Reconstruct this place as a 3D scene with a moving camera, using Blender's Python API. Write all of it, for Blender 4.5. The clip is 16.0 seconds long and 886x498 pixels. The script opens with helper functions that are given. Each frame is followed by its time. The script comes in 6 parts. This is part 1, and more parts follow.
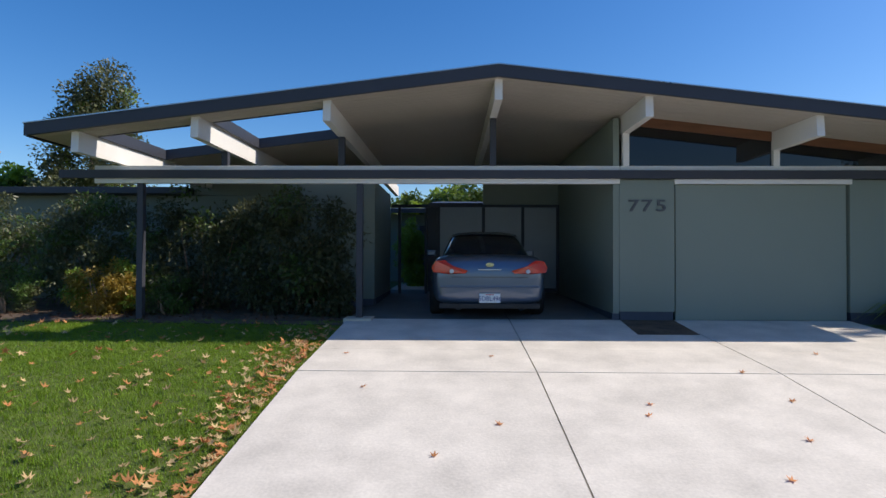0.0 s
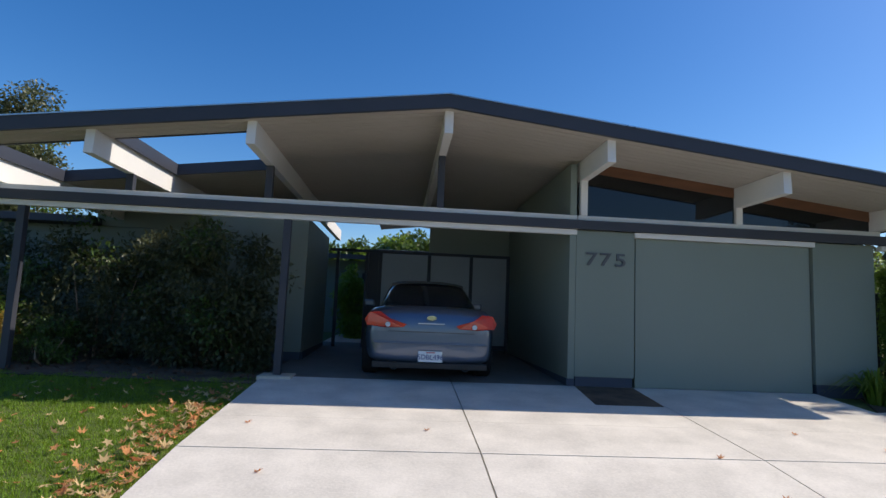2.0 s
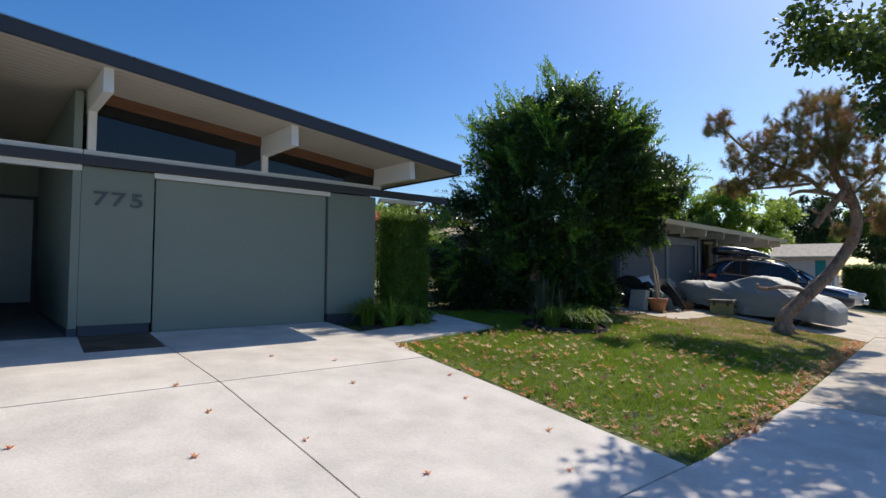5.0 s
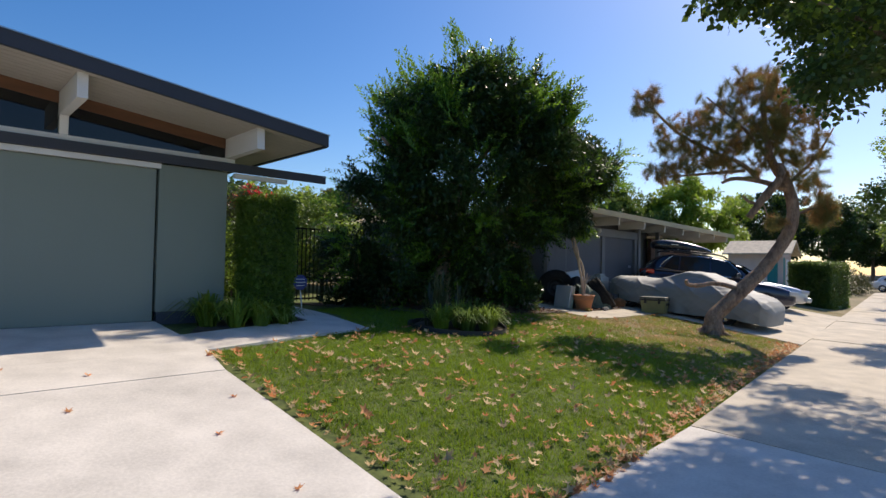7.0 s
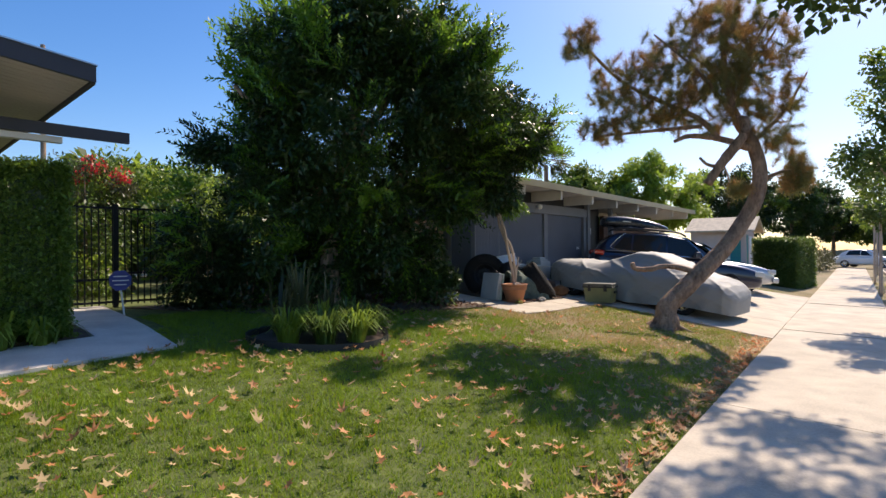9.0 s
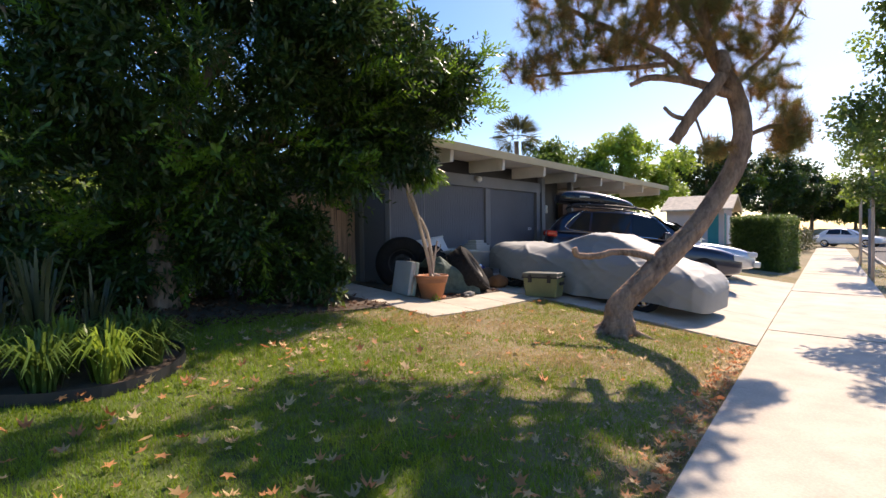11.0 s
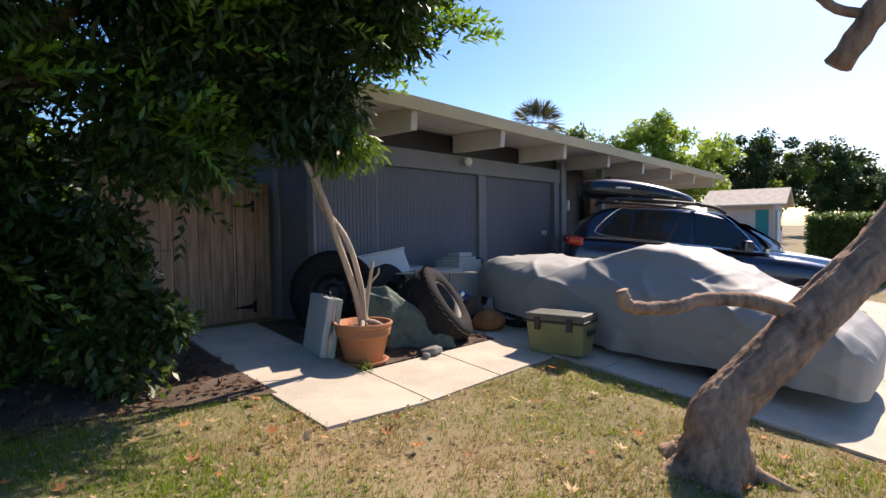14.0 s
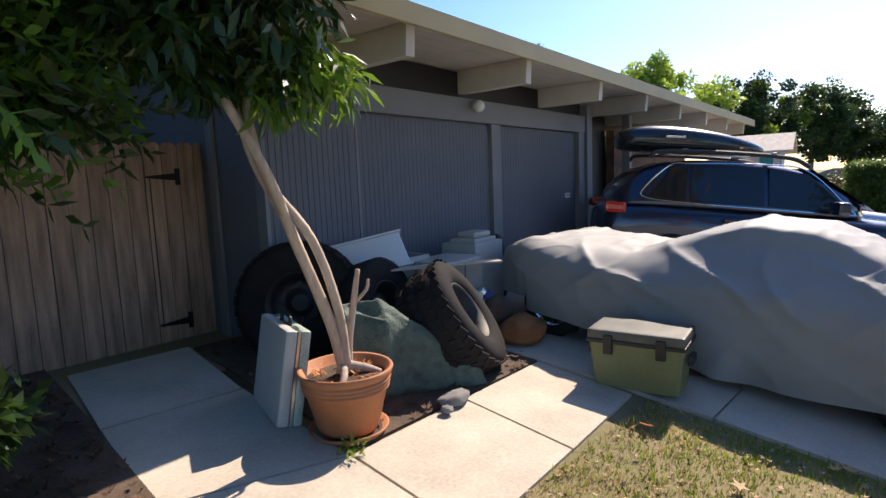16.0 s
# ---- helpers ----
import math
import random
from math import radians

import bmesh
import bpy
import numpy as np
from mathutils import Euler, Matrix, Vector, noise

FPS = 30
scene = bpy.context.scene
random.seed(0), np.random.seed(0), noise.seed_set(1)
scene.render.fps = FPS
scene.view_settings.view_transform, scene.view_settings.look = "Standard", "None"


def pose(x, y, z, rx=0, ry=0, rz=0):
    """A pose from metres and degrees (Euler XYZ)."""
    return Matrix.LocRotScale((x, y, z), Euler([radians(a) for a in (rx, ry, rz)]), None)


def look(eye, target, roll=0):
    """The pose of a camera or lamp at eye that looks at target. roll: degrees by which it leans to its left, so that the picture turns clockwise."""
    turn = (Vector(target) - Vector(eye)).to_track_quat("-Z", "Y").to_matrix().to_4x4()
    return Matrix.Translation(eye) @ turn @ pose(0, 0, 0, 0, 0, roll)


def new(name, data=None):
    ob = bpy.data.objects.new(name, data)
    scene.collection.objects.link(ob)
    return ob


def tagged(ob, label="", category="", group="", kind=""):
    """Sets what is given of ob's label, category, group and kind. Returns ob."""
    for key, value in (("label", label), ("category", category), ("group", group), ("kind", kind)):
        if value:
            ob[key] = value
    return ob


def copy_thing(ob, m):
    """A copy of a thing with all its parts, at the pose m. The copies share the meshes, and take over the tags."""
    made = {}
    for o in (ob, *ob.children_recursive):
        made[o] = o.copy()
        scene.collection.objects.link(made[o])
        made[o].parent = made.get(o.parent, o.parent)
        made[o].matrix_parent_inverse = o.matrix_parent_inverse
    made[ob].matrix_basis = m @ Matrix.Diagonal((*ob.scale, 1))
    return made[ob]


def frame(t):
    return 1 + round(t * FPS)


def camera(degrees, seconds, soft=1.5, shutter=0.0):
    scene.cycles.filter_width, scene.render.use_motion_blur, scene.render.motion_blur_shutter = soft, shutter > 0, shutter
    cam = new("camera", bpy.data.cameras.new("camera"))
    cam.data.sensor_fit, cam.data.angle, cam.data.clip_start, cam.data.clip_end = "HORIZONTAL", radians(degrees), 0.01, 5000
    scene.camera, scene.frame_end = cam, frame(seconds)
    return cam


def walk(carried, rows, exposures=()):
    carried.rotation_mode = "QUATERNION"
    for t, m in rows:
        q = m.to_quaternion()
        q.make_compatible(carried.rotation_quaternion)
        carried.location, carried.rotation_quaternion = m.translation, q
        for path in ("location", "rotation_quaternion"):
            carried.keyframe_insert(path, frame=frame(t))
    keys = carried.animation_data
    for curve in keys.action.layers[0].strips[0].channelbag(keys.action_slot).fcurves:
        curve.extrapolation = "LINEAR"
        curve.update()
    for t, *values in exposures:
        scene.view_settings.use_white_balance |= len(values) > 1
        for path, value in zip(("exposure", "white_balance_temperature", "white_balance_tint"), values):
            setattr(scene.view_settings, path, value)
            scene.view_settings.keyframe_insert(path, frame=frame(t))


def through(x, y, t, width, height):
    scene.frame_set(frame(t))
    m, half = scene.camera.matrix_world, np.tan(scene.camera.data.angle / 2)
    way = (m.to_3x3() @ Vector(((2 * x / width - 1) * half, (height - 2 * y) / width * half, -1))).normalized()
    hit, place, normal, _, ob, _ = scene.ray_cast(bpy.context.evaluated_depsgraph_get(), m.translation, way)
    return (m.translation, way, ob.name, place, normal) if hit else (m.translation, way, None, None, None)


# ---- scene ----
import itertools

cam = camera(77.0, 16.0)
PATH = [
    (0, -0.119, 0.046, 1.528, 90.68, -0.20, 0.97),
    (0.5, -0.066, 0.522, 1.529, 91.81, -0.39, 0.99),
    (1, -0.012, 0.870, 1.532, 92.67, -0.25, 0.36),
    (1.5, 0.065, 1.032, 1.535, 93.67, -1.44, -0.20),
    (2, 0.026, 1.072, 1.523, 96.13, -2.45, -4.38),
    (2.5, 0.027, 1.047, 1.514, 95.77, -3.37, -17.03),
    (3, 0.109, 0.848, 1.499, 94.97, -3.15, -28.87),
    (3.5, 0.256, 0.594, 1.464, 92.56, -1.94, -37.39),
    (4, 0.574, 0.427, 1.440, 92.32, -1.09, -39.27),
    (6.5, 3.077, 0.330, 1.364, 91.84, -0.72, -42.85),
    (7, 3.714, 0.443, 1.367, 91.74, -1.01, -43.47),
    (7.5, 4.411, 0.661, 1.350, 91.63, -0.71, -44.20),
    (8, 5.138, 0.865, 1.357, 91.29, -0.24, -45.14),
    (8.5, 5.836, 1.066, 1.378, 90.77, 0.11, -45.92),
    (9, 6.546, 1.265, 1.379, 90.27, 0.47, -46.36),
    (9.5, 7.271, 1.470, 1.382, 89.70, 0.81, -46.99),
    (12, 10.656, 2.394, 1.363, 87.85, 0.62, -48.21),
    (12.5, 11.281, 2.629, 1.368, 87.62, 0.64, -47.49),
    (13, 11.818, 2.984, 1.400, 87.78, 0.58, -46.62),
    (13.5, 12.300, 3.542, 1.473, 88.10, 0.67, -45.64),
    (14, 12.770, 4.045, 1.554, 87.89, 0.76, -45.82),
    (14.5, 13.203, 4.541, 1.601, 87.34, 1.07, -46.37),
    (15, 13.572, 5.011, 1.637, 86.16, 1.41, -46.68),
    (15.5, 13.890, 5.355, 1.682, 84.49, 1.83, -47.00),
    (16, 14.061, 5.661, 1.724, 83.16, 2.28, -47.76),
]
walk(cam, [(t, pose(x, y, z, rx, ry, rz)) for t, x, y, z, rx, ry, rz in PATH], exposures=[(0.0, 0.1, 6500, 11), (2.0, 0.08, 6500, 11), (3.5, 0.0, 6500, 10), (7.0, 0.08, 6950, 13), (9.0, 0.42, 7250, 17), (12.2, 0.76, 7400, 21), (13.0, 0.68, 7300, 20), (14.0, 0.66, 7150, 19), (16.0, 0.72, 7000, 18)])

# ---- light ----
SUN_EL, SUN_AZ = 43.0, 4.0          # degrees; azimuth from +x towards +y
world = bpy.data.worlds.new("world")
scene.world = world
world.use_nodes = True
wn = world.node_tree
sky = wn.nodes.new("ShaderNodeTexSky")
sky.sky_type = 'NISHITA'
sky.sun_disc = False
sky.sun_elevation = radians(SUN_EL)
sky.sun_rotation = radians(90 - SUN_AZ)
sky.air_density, sky.dust_density, sky.ozone_density = 1.0, 0.7, 4.0
deep = wn.nodes.new("ShaderNodeHueSaturation")
deep.inputs["Saturation"].default_value = 1.32
deep.inputs["Hue"].default_value = 0.506
wn.links.new(sky.outputs[0], deep.inputs["Color"])
wn.links.new(deep.outputs[0], wn.nodes["Background"].inputs[0])
wn.nodes["Background"].inputs[1].default_value = 0.14
sun = new("sun", bpy.data.lights.new("sun", 'SUN'))
sun.data.energy, sun.data.angle, sun.data.color = 5.0, radians(0.53), (1.0, 0.92, 0.80)
sd = Vector((math.cos(radians(SUN_EL)) * math.cos(radians(SUN_AZ)), math.cos(radians(SUN_EL)) * math.sin(radians(SUN_AZ)), math.sin(radians(SUN_EL))))
sun.matrix_world = look(sd * 60, (0, 0, 0))

# ---- materials ----


def mat(name, col, rough=0.7, var=0.15, scale=3.0, fine=60.0, bump=0.15, metal=0.0, depth=0.01, col2=None, stretch=(1, 1, 1), island=0.0, coat=0.0, spec=0.5):
    """A surface with colour variation at two scales and fine relief."""
    m = bpy.data.materials.new(name)
    m.use_nodes = True
    t = m.node_tree
    p = t.nodes["Principled BSDF"]
    L = t.links.new
    tc = t.nodes.new("ShaderNodeTexCoord")
    mp = t.nodes.new("ShaderNodeMapping")
    mp.inputs["Scale"].default_value = stretch
    L(tc.outputs["Object"], mp.inputs[0])
    n1 = t.nodes.new("ShaderNodeTexNoise")
    n1.inputs["Scale"].default_value, n1.inputs["Detail"].default_value = scale, 5
    n2 = t.nodes.new("ShaderNodeTexNoise")
    n2.inputs["Scale"].default_value, n2.inputs["Detail"].default_value = fine, 3
    L(mp.outputs[0], n1.inputs[0])
    L(mp.outputs[0], n2.inputs[0])
    add = t.nodes.new("ShaderNodeMath")
    add.operation = 'MULTIPLY_ADD'
    L(n2.outputs[0], add.inputs[0])
    add.inputs[1].default_value = 0.45
    L(n1.outputs[0], add.inputs[2])
    ramp = t.nodes.new("ShaderNodeValToRGB")
    c2 = col2 or tuple(c * (1 - 2.2 * var) for c in col)
    c1 = col if col2 else tuple(min(1, c * (1 + var)) for c in col)
    ramp.color_ramp.elements[0].position, ramp.color_ramp.elements[1].position = 0.42, 0.95
    ramp.color_ramp.elements[0].color, ramp.color_ramp.elements[1].color = (*c2, 1), (*c1, 1)
    L(add.outputs[0], ramp.inputs[0])
    out = ramp.outputs[0]
    if island:
        g = t.nodes.new("ShaderNodeNewGeometry")
        oi = t.nodes.new("ShaderNodeObjectInfo")
        s = t.nodes.new("ShaderNodeMath")
        s.operation = 'ADD'
        L(g.outputs["Random Per Island"], s.inputs[0])
        L(oi.outputs["Random"], s.inputs[1])
        mr = t.nodes.new("ShaderNodeMapRange")
        mr.inputs["From Max"].default_value = 2
        mr.inputs["To Min"].default_value, mr.inputs["To Max"].default_value = 1 - island, 1 + island
        L(s.outputs[0], mr.inputs[0])
        hs = t.nodes.new("ShaderNodeHueSaturation")
        L(mr.outputs[0], hs.inputs["Value"])
        L(out, hs.inputs["Color"])
        out = hs.outputs[0]
    L(out, p.inputs["Base Color"])
    p.inputs["Metallic"].default_value = metal
    p.inputs["Coat Weight"].default_value = coat
    p.inputs["Coat Roughness"].default_value = 0.04
    p.inputs["Specular IOR Level"].default_value = spec
    mr2 = t.nodes.new("ShaderNodeMapRange")
    mr2.inputs["To Min"].default_value, mr2.inputs["To Max"].default_value = max(0.02, rough - 0.08), min(1, rough + 0.1)
    L(n1.outputs[0], mr2.inputs[0])
    L(mr2.outputs[0], p.inputs["Roughness"])
    if bump:
        b = t.nodes.new("ShaderNodeBump")
        b.inputs["Strength"].default_value, b.inputs["Distance"].default_value = bump, depth
        L(add.outputs[0], b.inputs["Height"])
        L(b.outputs[0], p.inputs["Normal"])
    return m


def leafmat(name, col, var=0.35, through=0.35, rough=0.45):
    m = mat(name, col, rough, 0.12, 1.2, 8.0, 0.0, island=var)
    t = m.node_tree
    p = t.nodes["Principled BSDF"]
    tr = t.nodes.new("ShaderNodeBsdfTranslucent")
    mx = t.nodes.new("ShaderNodeMixShader")
    mx.inputs[0].default_value = through
    src = p.inputs["Base Color"].links[0].from_socket
    hs = t.nodes.new("ShaderNodeHueSaturation")
    hs.inputs["Hue"].default_value, hs.inputs["Value"].default_value = 0.48, 1.7
    t.links.new(src, hs.inputs["Color"])
    t.links.new(hs.outputs[0], tr.inputs[0])
    t.links.new(p.outputs[0], mx.inputs[1])
    t.links.new(tr.outputs[0], mx.inputs[2])
    t.links.new(mx.outputs[0], t.nodes["Material Output"].inputs[0])
    return m


def glass(name, tint=(0.02, 0.025, 0.03), rough=0.03):
    m = bpy.data.materials.new(name)
    m.use_nodes = True
    p = m.node_tree.nodes["Principled BSDF"]
    p.inputs["Base Color"].default_value = (*tint, 1)
    p.inputs["Roughness"].default_value = rough
    p.inputs["IOR"].default_value = 1.5
    p.inputs["Specular IOR Level"].default_value = 0.5
    return m


CONCRETE = mat("concrete", (0.62, 0.575, 0.51), 0.85, 0.11, 2.2, 40, 0.35, island=0.06)
CONC_OLD = mat("old_concrete", (0.53, 0.465, 0.37), 0.9, 0.14, 2.0, 45, 0.35, island=0.06)
GREEN = mat("grey_green_paint", (0.19, 0.225, 0.19), 0.6, 0.03, 0.8, 60, 0.06)
DOORGREEN = mat("door_paint", (0.20, 0.235, 0.20), 0.5, 0.03, 0.6, 60, 0.04)
BASEBLUE = mat("dark_blue_plinth", (0.05, 0.06, 0.085), 0.7, 0.1, 2, 60, 0.1)
DARK = mat("charcoal_paint", (0.035, 0.038, 0.05), 0.55, 0.08, 1.5, 50, 0.06)
WHITE = mat("white_paint", (0.72, 0.70, 0.66), 0.6, 0.04, 1.5, 50, 0.06)
SOFFIT = mat("soffit_paint", (0.46, 0.42, 0.36), 0.7, 0.04, 1.2, 60, 0.06)
ROOFM = mat("roof_gravel", (0.22, 0.21, 0.20), 0.95, 0.2, 6, 120, 0.5)
GREYWALL = mat("slate_grey_siding", (0.14, 0.15, 0.175), 0.75, 0.08, 1.2, 60, 0.1)
GREYTRIM = mat("grey_trim", (0.21, 0.215, 0.23), 0.7, 0.08, 1.5, 60, 0.1)
CREAM = mat("cream_fascia", (0.58, 0.47, 0.27), 0.7, 0.08, 1.5, 60, 0.1)
NBEAM = mat("weathered_white_paint", (0.60, 0.57, 0.51), 0.7, 0.08, 2.0, 60, 0.1)
CLEAR = glass("window_glass", (0.008, 0.009, 0.010))
FROST = mat("frosted_panel", (0.30, 0.33, 0.35), 0.35, 0.05, 0.7, 40, 0.02)
WOODRED = mat("stained_wood", (0.16, 0.07, 0.035), 0.5, 0.15, 2, 40, 0.1, stretch=(1, 1, 6))
FENCE = mat("weathered_redwood", (0.47, 0.31, 0.225), 0.85, 0.28, 3, 60, 0.35, stretch=(6, 6, 0.6), island=0.25)
SOIL = mat("soil", (0.11, 0.075, 0.05), 1.0, 0.3, 4, 60, 0.8)
LAWN = mat("lawn_earth", (0.15, 0.14, 0.06), 1.0, 0.25, 0.7, 40, 0.6, col2=(0.31, 0.225, 0.13))
ASPHALT = mat("asphalt", (0.06, 0.06, 0.062), 0.9, 0.15, 2, 150, 0.4)
# the lawn's earth: green thatch towards the driveway, worn and tan past the planting bed
_t = LAWN.node_tree
_p = _t.nodes["Principled BSDF"]
_dry = _p.inputs["Base Color"].links[0].from_socket
_tc, _sp, _nz, _ad, _mr, _gn, _cr, _mx = (_t.nodes.new("ShaderNode" + k) for k in ("TexCoord", "SeparateXYZ", "TexNoise", "Math", "MapRange", "TexNoise", "ValToRGB", "MixRGB"))
_nz.inputs["Scale"].default_value, _nz.inputs["Detail"].default_value = 0.9, 4
_gn.inputs["Scale"].default_value, _gn.inputs["Detail"].default_value = 9.0, 4
_cr.color_ramp.elements[0].position, _cr.color_ramp.elements[1].position = 0.35, 0.7
_cr.color_ramp.elements[0].color, _cr.color_ramp.elements[1].color = (0.055, 0.078, 0.016, 1), (0.125, 0.155, 0.032, 1)
_ad.operation = 'MULTIPLY_ADD'
_ad.inputs[1].default_value = 5.0
_mr.inputs["From Min"].default_value, _mr.inputs["From Max"].default_value = 13.6, 16.6
_t.links.new(_tc.outputs["Object"], _sp.inputs[0])
_t.links.new(_tc.outputs["Object"], _nz.inputs[0])
_t.links.new(_tc.outputs["Object"], _gn.inputs[0])
_t.links.new(_nz.outputs[0], _ad.inputs[0])
_t.links.new(_sp.outputs[0], _ad.inputs[2])
_t.links.new(_ad.outputs[0], _mr.inputs[0])
_t.links.new(_gn.outputs[0], _cr.inputs[0])
_t.links.new(_mr.outputs[0], _mx.inputs[0])
_t.links.new(_cr.outputs[0], _mx.inputs[1])
_t.links.new(_dry, _mx.inputs[2])
_t.links.new(_mx.outputs[0], _p.inputs["Base Color"])
BLACK = mat("black_plastic", (0.015, 0.015, 0.017), 0.5, 0.1, 4, 80, 0.1)
RUBBER = mat("tyre_rubber", (0.024, 0.023, 0.023), 0.85, 0.2, 5, 60, 0.3, spec=0.12)
STEEL = mat("brushed_steel", (0.55, 0.56, 0.58), 0.3, 0.08, 3, 90, 0.05, metal=1.0)
BARK = mat("bark", (0.34, 0.235, 0.165), 0.95, 0.38, 5, 26, 1.0, stretch=(1, 1, 0.35))
PINEBARK = mat("pine_bark", (0.46, 0.30, 0.205), 0.95, 0.3, 7, 30, 1.0, depth=0.03, col2=(0.07, 0.04, 0.028), stretch=(1, 1, 0.45))
# carport concrete: some staining, but mostly the roof's shade mixed into the colour
CARFLOOR = mat("shaded_stained_concrete", (0.17, 0.16, 0.15), 0.8, 0.15, 1.2, 45, 0.15)
OLDSTEEL = mat("dull_steel", (0.075, 0.073, 0.07), 0.6, 0.2, 6, 60, 0.1, metal=0.8)
BARK_PALE = mat("pale_bark", (0.50, 0.39, 0.30), 0.9, 0.2, 5, 40, 0.5, stretch=(1, 1, 0.3))
LEAF_DARK = leafmat("glossy_dark_leaf", (0.030, 0.068, 0.013), 0.55, 0.2, 0.36)
LEAF_MID = leafmat("mid_green_leaf", (0.075, 0.135, 0.025), 0.4, 0.35)
LEAF_LIGHT = leafmat("bright_leaf", (0.17, 0.27, 0.035), 0.35, 0.4)
LEAF_TIP = leafmat("fresh_leaf", (0.10, 0.215, 0.022), 0.4, 0.42, 0.36)
LEAF_HEDGE = leafmat("hedge_leaf", (0.10, 0.185, 0.022), 0.55, 0.3)
LEAF_YEL = leafmat("yellow_leaf", (0.28, 0.20, 0.03), 0.35, 0.35)
LEAF_RED = leafmat("red_flower", (0.45, 0.05, 0.02), 0.35, 0.35)
LEAF_OLIVE = leafmat("olive_leaf", (0.075, 0.085, 0.035), 0.4, 0.3)
NEEDLE = leafmat("pine_needle", (0.21, 0.20, 0.06), 0.4, 0.3, 0.6)
NEEDLE_B = leafmat("brown_needle", (0.32, 0.20, 0.06), 0.4, 0.3, 0.6)
GRASS = leafmat("grass_blade", (0.135, 0.230, 0.012), 0.4, 0.38, 0.6)
GRASS_DRY = leafmat("dry_grass_blade", (0.42, 0.33, 0.13), 0.35, 0.3, 0.7)
FALLEN = leafmat("fallen_leaf", (0.55, 0.25, 0.09), 0.5, 0.25, 0.7)

# ---- helpers of this scene ----


def part(name, bm, material, parent=None, label="", smooth=False):
    """Links a bmesh as one mesh object under a thing or part."""
    me = bpy.data.meshes.new(name)
    bm.normal_update()
    bm.to_mesh(me)
    bm.free()
    for mm in (material if isinstance(material, (list, tuple)) else [material]):
        me.materials.append(mm)
    if smooth:
        me.polygons.foreach_set("use_smooth", [True] * len(me.polygons))
    ob = new(name, me)
    if parent:
        ob.parent = parent
    if label:
        tagged(ob, label)
    return ob


def thing(name, label, category, group="", at=None, kind=""):
    e = new(name)
    if at is not None:
        e.matrix_world = at
    return tagged(e, label, category, group, kind)


def box(bm, x0, x1, y0, y1, z0, z1, bevel=0.0, m=None):
    r = bmesh.ops.create_cube(bm, size=1, matrix=Matrix.LocRotScale(((x0 + x1) / 2, (y0 + y1) / 2, (z0 + z1) / 2), None, (x1 - x0, y1 - y0, z1 - z0)))
    vs = r["verts"]
    if bevel:
        es = list({e for v in vs for e in v.link_edges})
        b = bmesh.ops.bevel(bm, geom=es, offset=bevel, segments=2, affect='EDGES', profile=0.6)
        vs = list({v for f in b["faces"] for v in f.verts} | {v for v in vs if v.is_valid})
    if m:
        bmesh.ops.transform(bm, matrix=m, verts=vs)
    return vs


def Bx(*a, **k):
    bm = bmesh.new()
    box(bm, *a, **k)
    return bm


def prism(pts, y0, y1, axis='y'):
    """A polygon in the x-z plane (or x-y for axis z, y-z for axis x) drawn out along an axis."""
    bm = bmesh.new()
    def at(a, b, c):
        return {'y': (a, c, b), 'z': (a, b, c), 'x': (c, a, b)}[axis]
    lo = [bm.verts.new(at(a, b, y0)) for a, b in pts]
    hi = [bm.verts.new(at(a, b, y1)) for a, b in pts]
    n = len(pts)
    bm.faces.new(lo)
    bm.faces.new(hi[::-1])
    for i in range(n):
        bm.faces.new((lo[i], hi[i], hi[(i + 1) % n], lo[(i + 1) % n]))
    bmesh.ops.recalc_face_normals(bm, faces=bm.faces)
    return bm


def loft(bm, rings, cap=True, closed=True):
    vr = [[bm.verts.new(p) for p in r] for r in rings]
    n = len(vr[0])
    for a, b in zip(vr, vr[1:]):
        for i in range(n if closed else n - 1):
            bm.faces.new((a[i], a[(i + 1) % n], b[(i + 1) % n], b[i]))
    if cap:
        bm.faces.new(vr[0][::-1])
        bm.faces.new(vr[-1])
    bmesh.ops.recalc_face_normals(bm, faces=bm.faces)
    return bm


def tube(bm, pts, rads, n=10, rough=0.0, seed=0):
    """A tapered limb along points."""
    pts = [Vector(p) for p in pts]
    rings = []
    up = Vector((0.3, 0.2, 1))
    for i, p in enumerate(pts):
        d = (pts[min(i + 1, len(pts) - 1)] - pts[max(i - 1, 0)]).normalized()
        a = d.cross(up if abs(d.dot(up.normalized())) < 0.95 else Vector((1, 0, 0))).normalized()
        b = d.cross(a)
        ring = []
        for k in range(n):
            an = 2 * math.pi * k / n
            rr = rads[i] * (1 + rough * noise.noise(Vector((p.x * 3 + seed + math.cos(an), p.y * 3 + math.sin(an), p.z * 3))))
            ring.append(p + a * (rr * math.cos(an)) + b * (rr * math.sin(an)))
        rings.append(ring)
    return loft(bm, rings)


def curve(pts, n=6):
    """Catmull-Rom through points."""
    P = [Vector(p) for p in pts]
    P = [2 * P[0] - P[1]] + P + [2 * P[-1] - P[-2]]
    out = []
    for i in range(1, len(P) - 2):
        for k in range(n):
            t = k / n
            a, b, c, d = P[i - 1], P[i], P[i + 1], P[i + 2]
            out.append(0.5 * ((2 * b) + (c - a) * t + (2 * a - 5 * b + 4 * c - d) * t * t + (3 * b - a - 3 * c + d) * t ** 3))
    out.append(P[-2])
    return out


def lathe(bm, prof, n=24, m=None):
    rings = [[(r * math.cos(2 * math.pi * k / n), r * math.sin(2 * math.pi * k / n), z) for k in range(n)] for r, z in prof]
    b0 = set(bm.verts)
    loft(bm, rings)
    if m:
        bmesh.ops.transform(bm, matrix=m, verts=[v for v in bm.verts if v not in b0])
    return bm


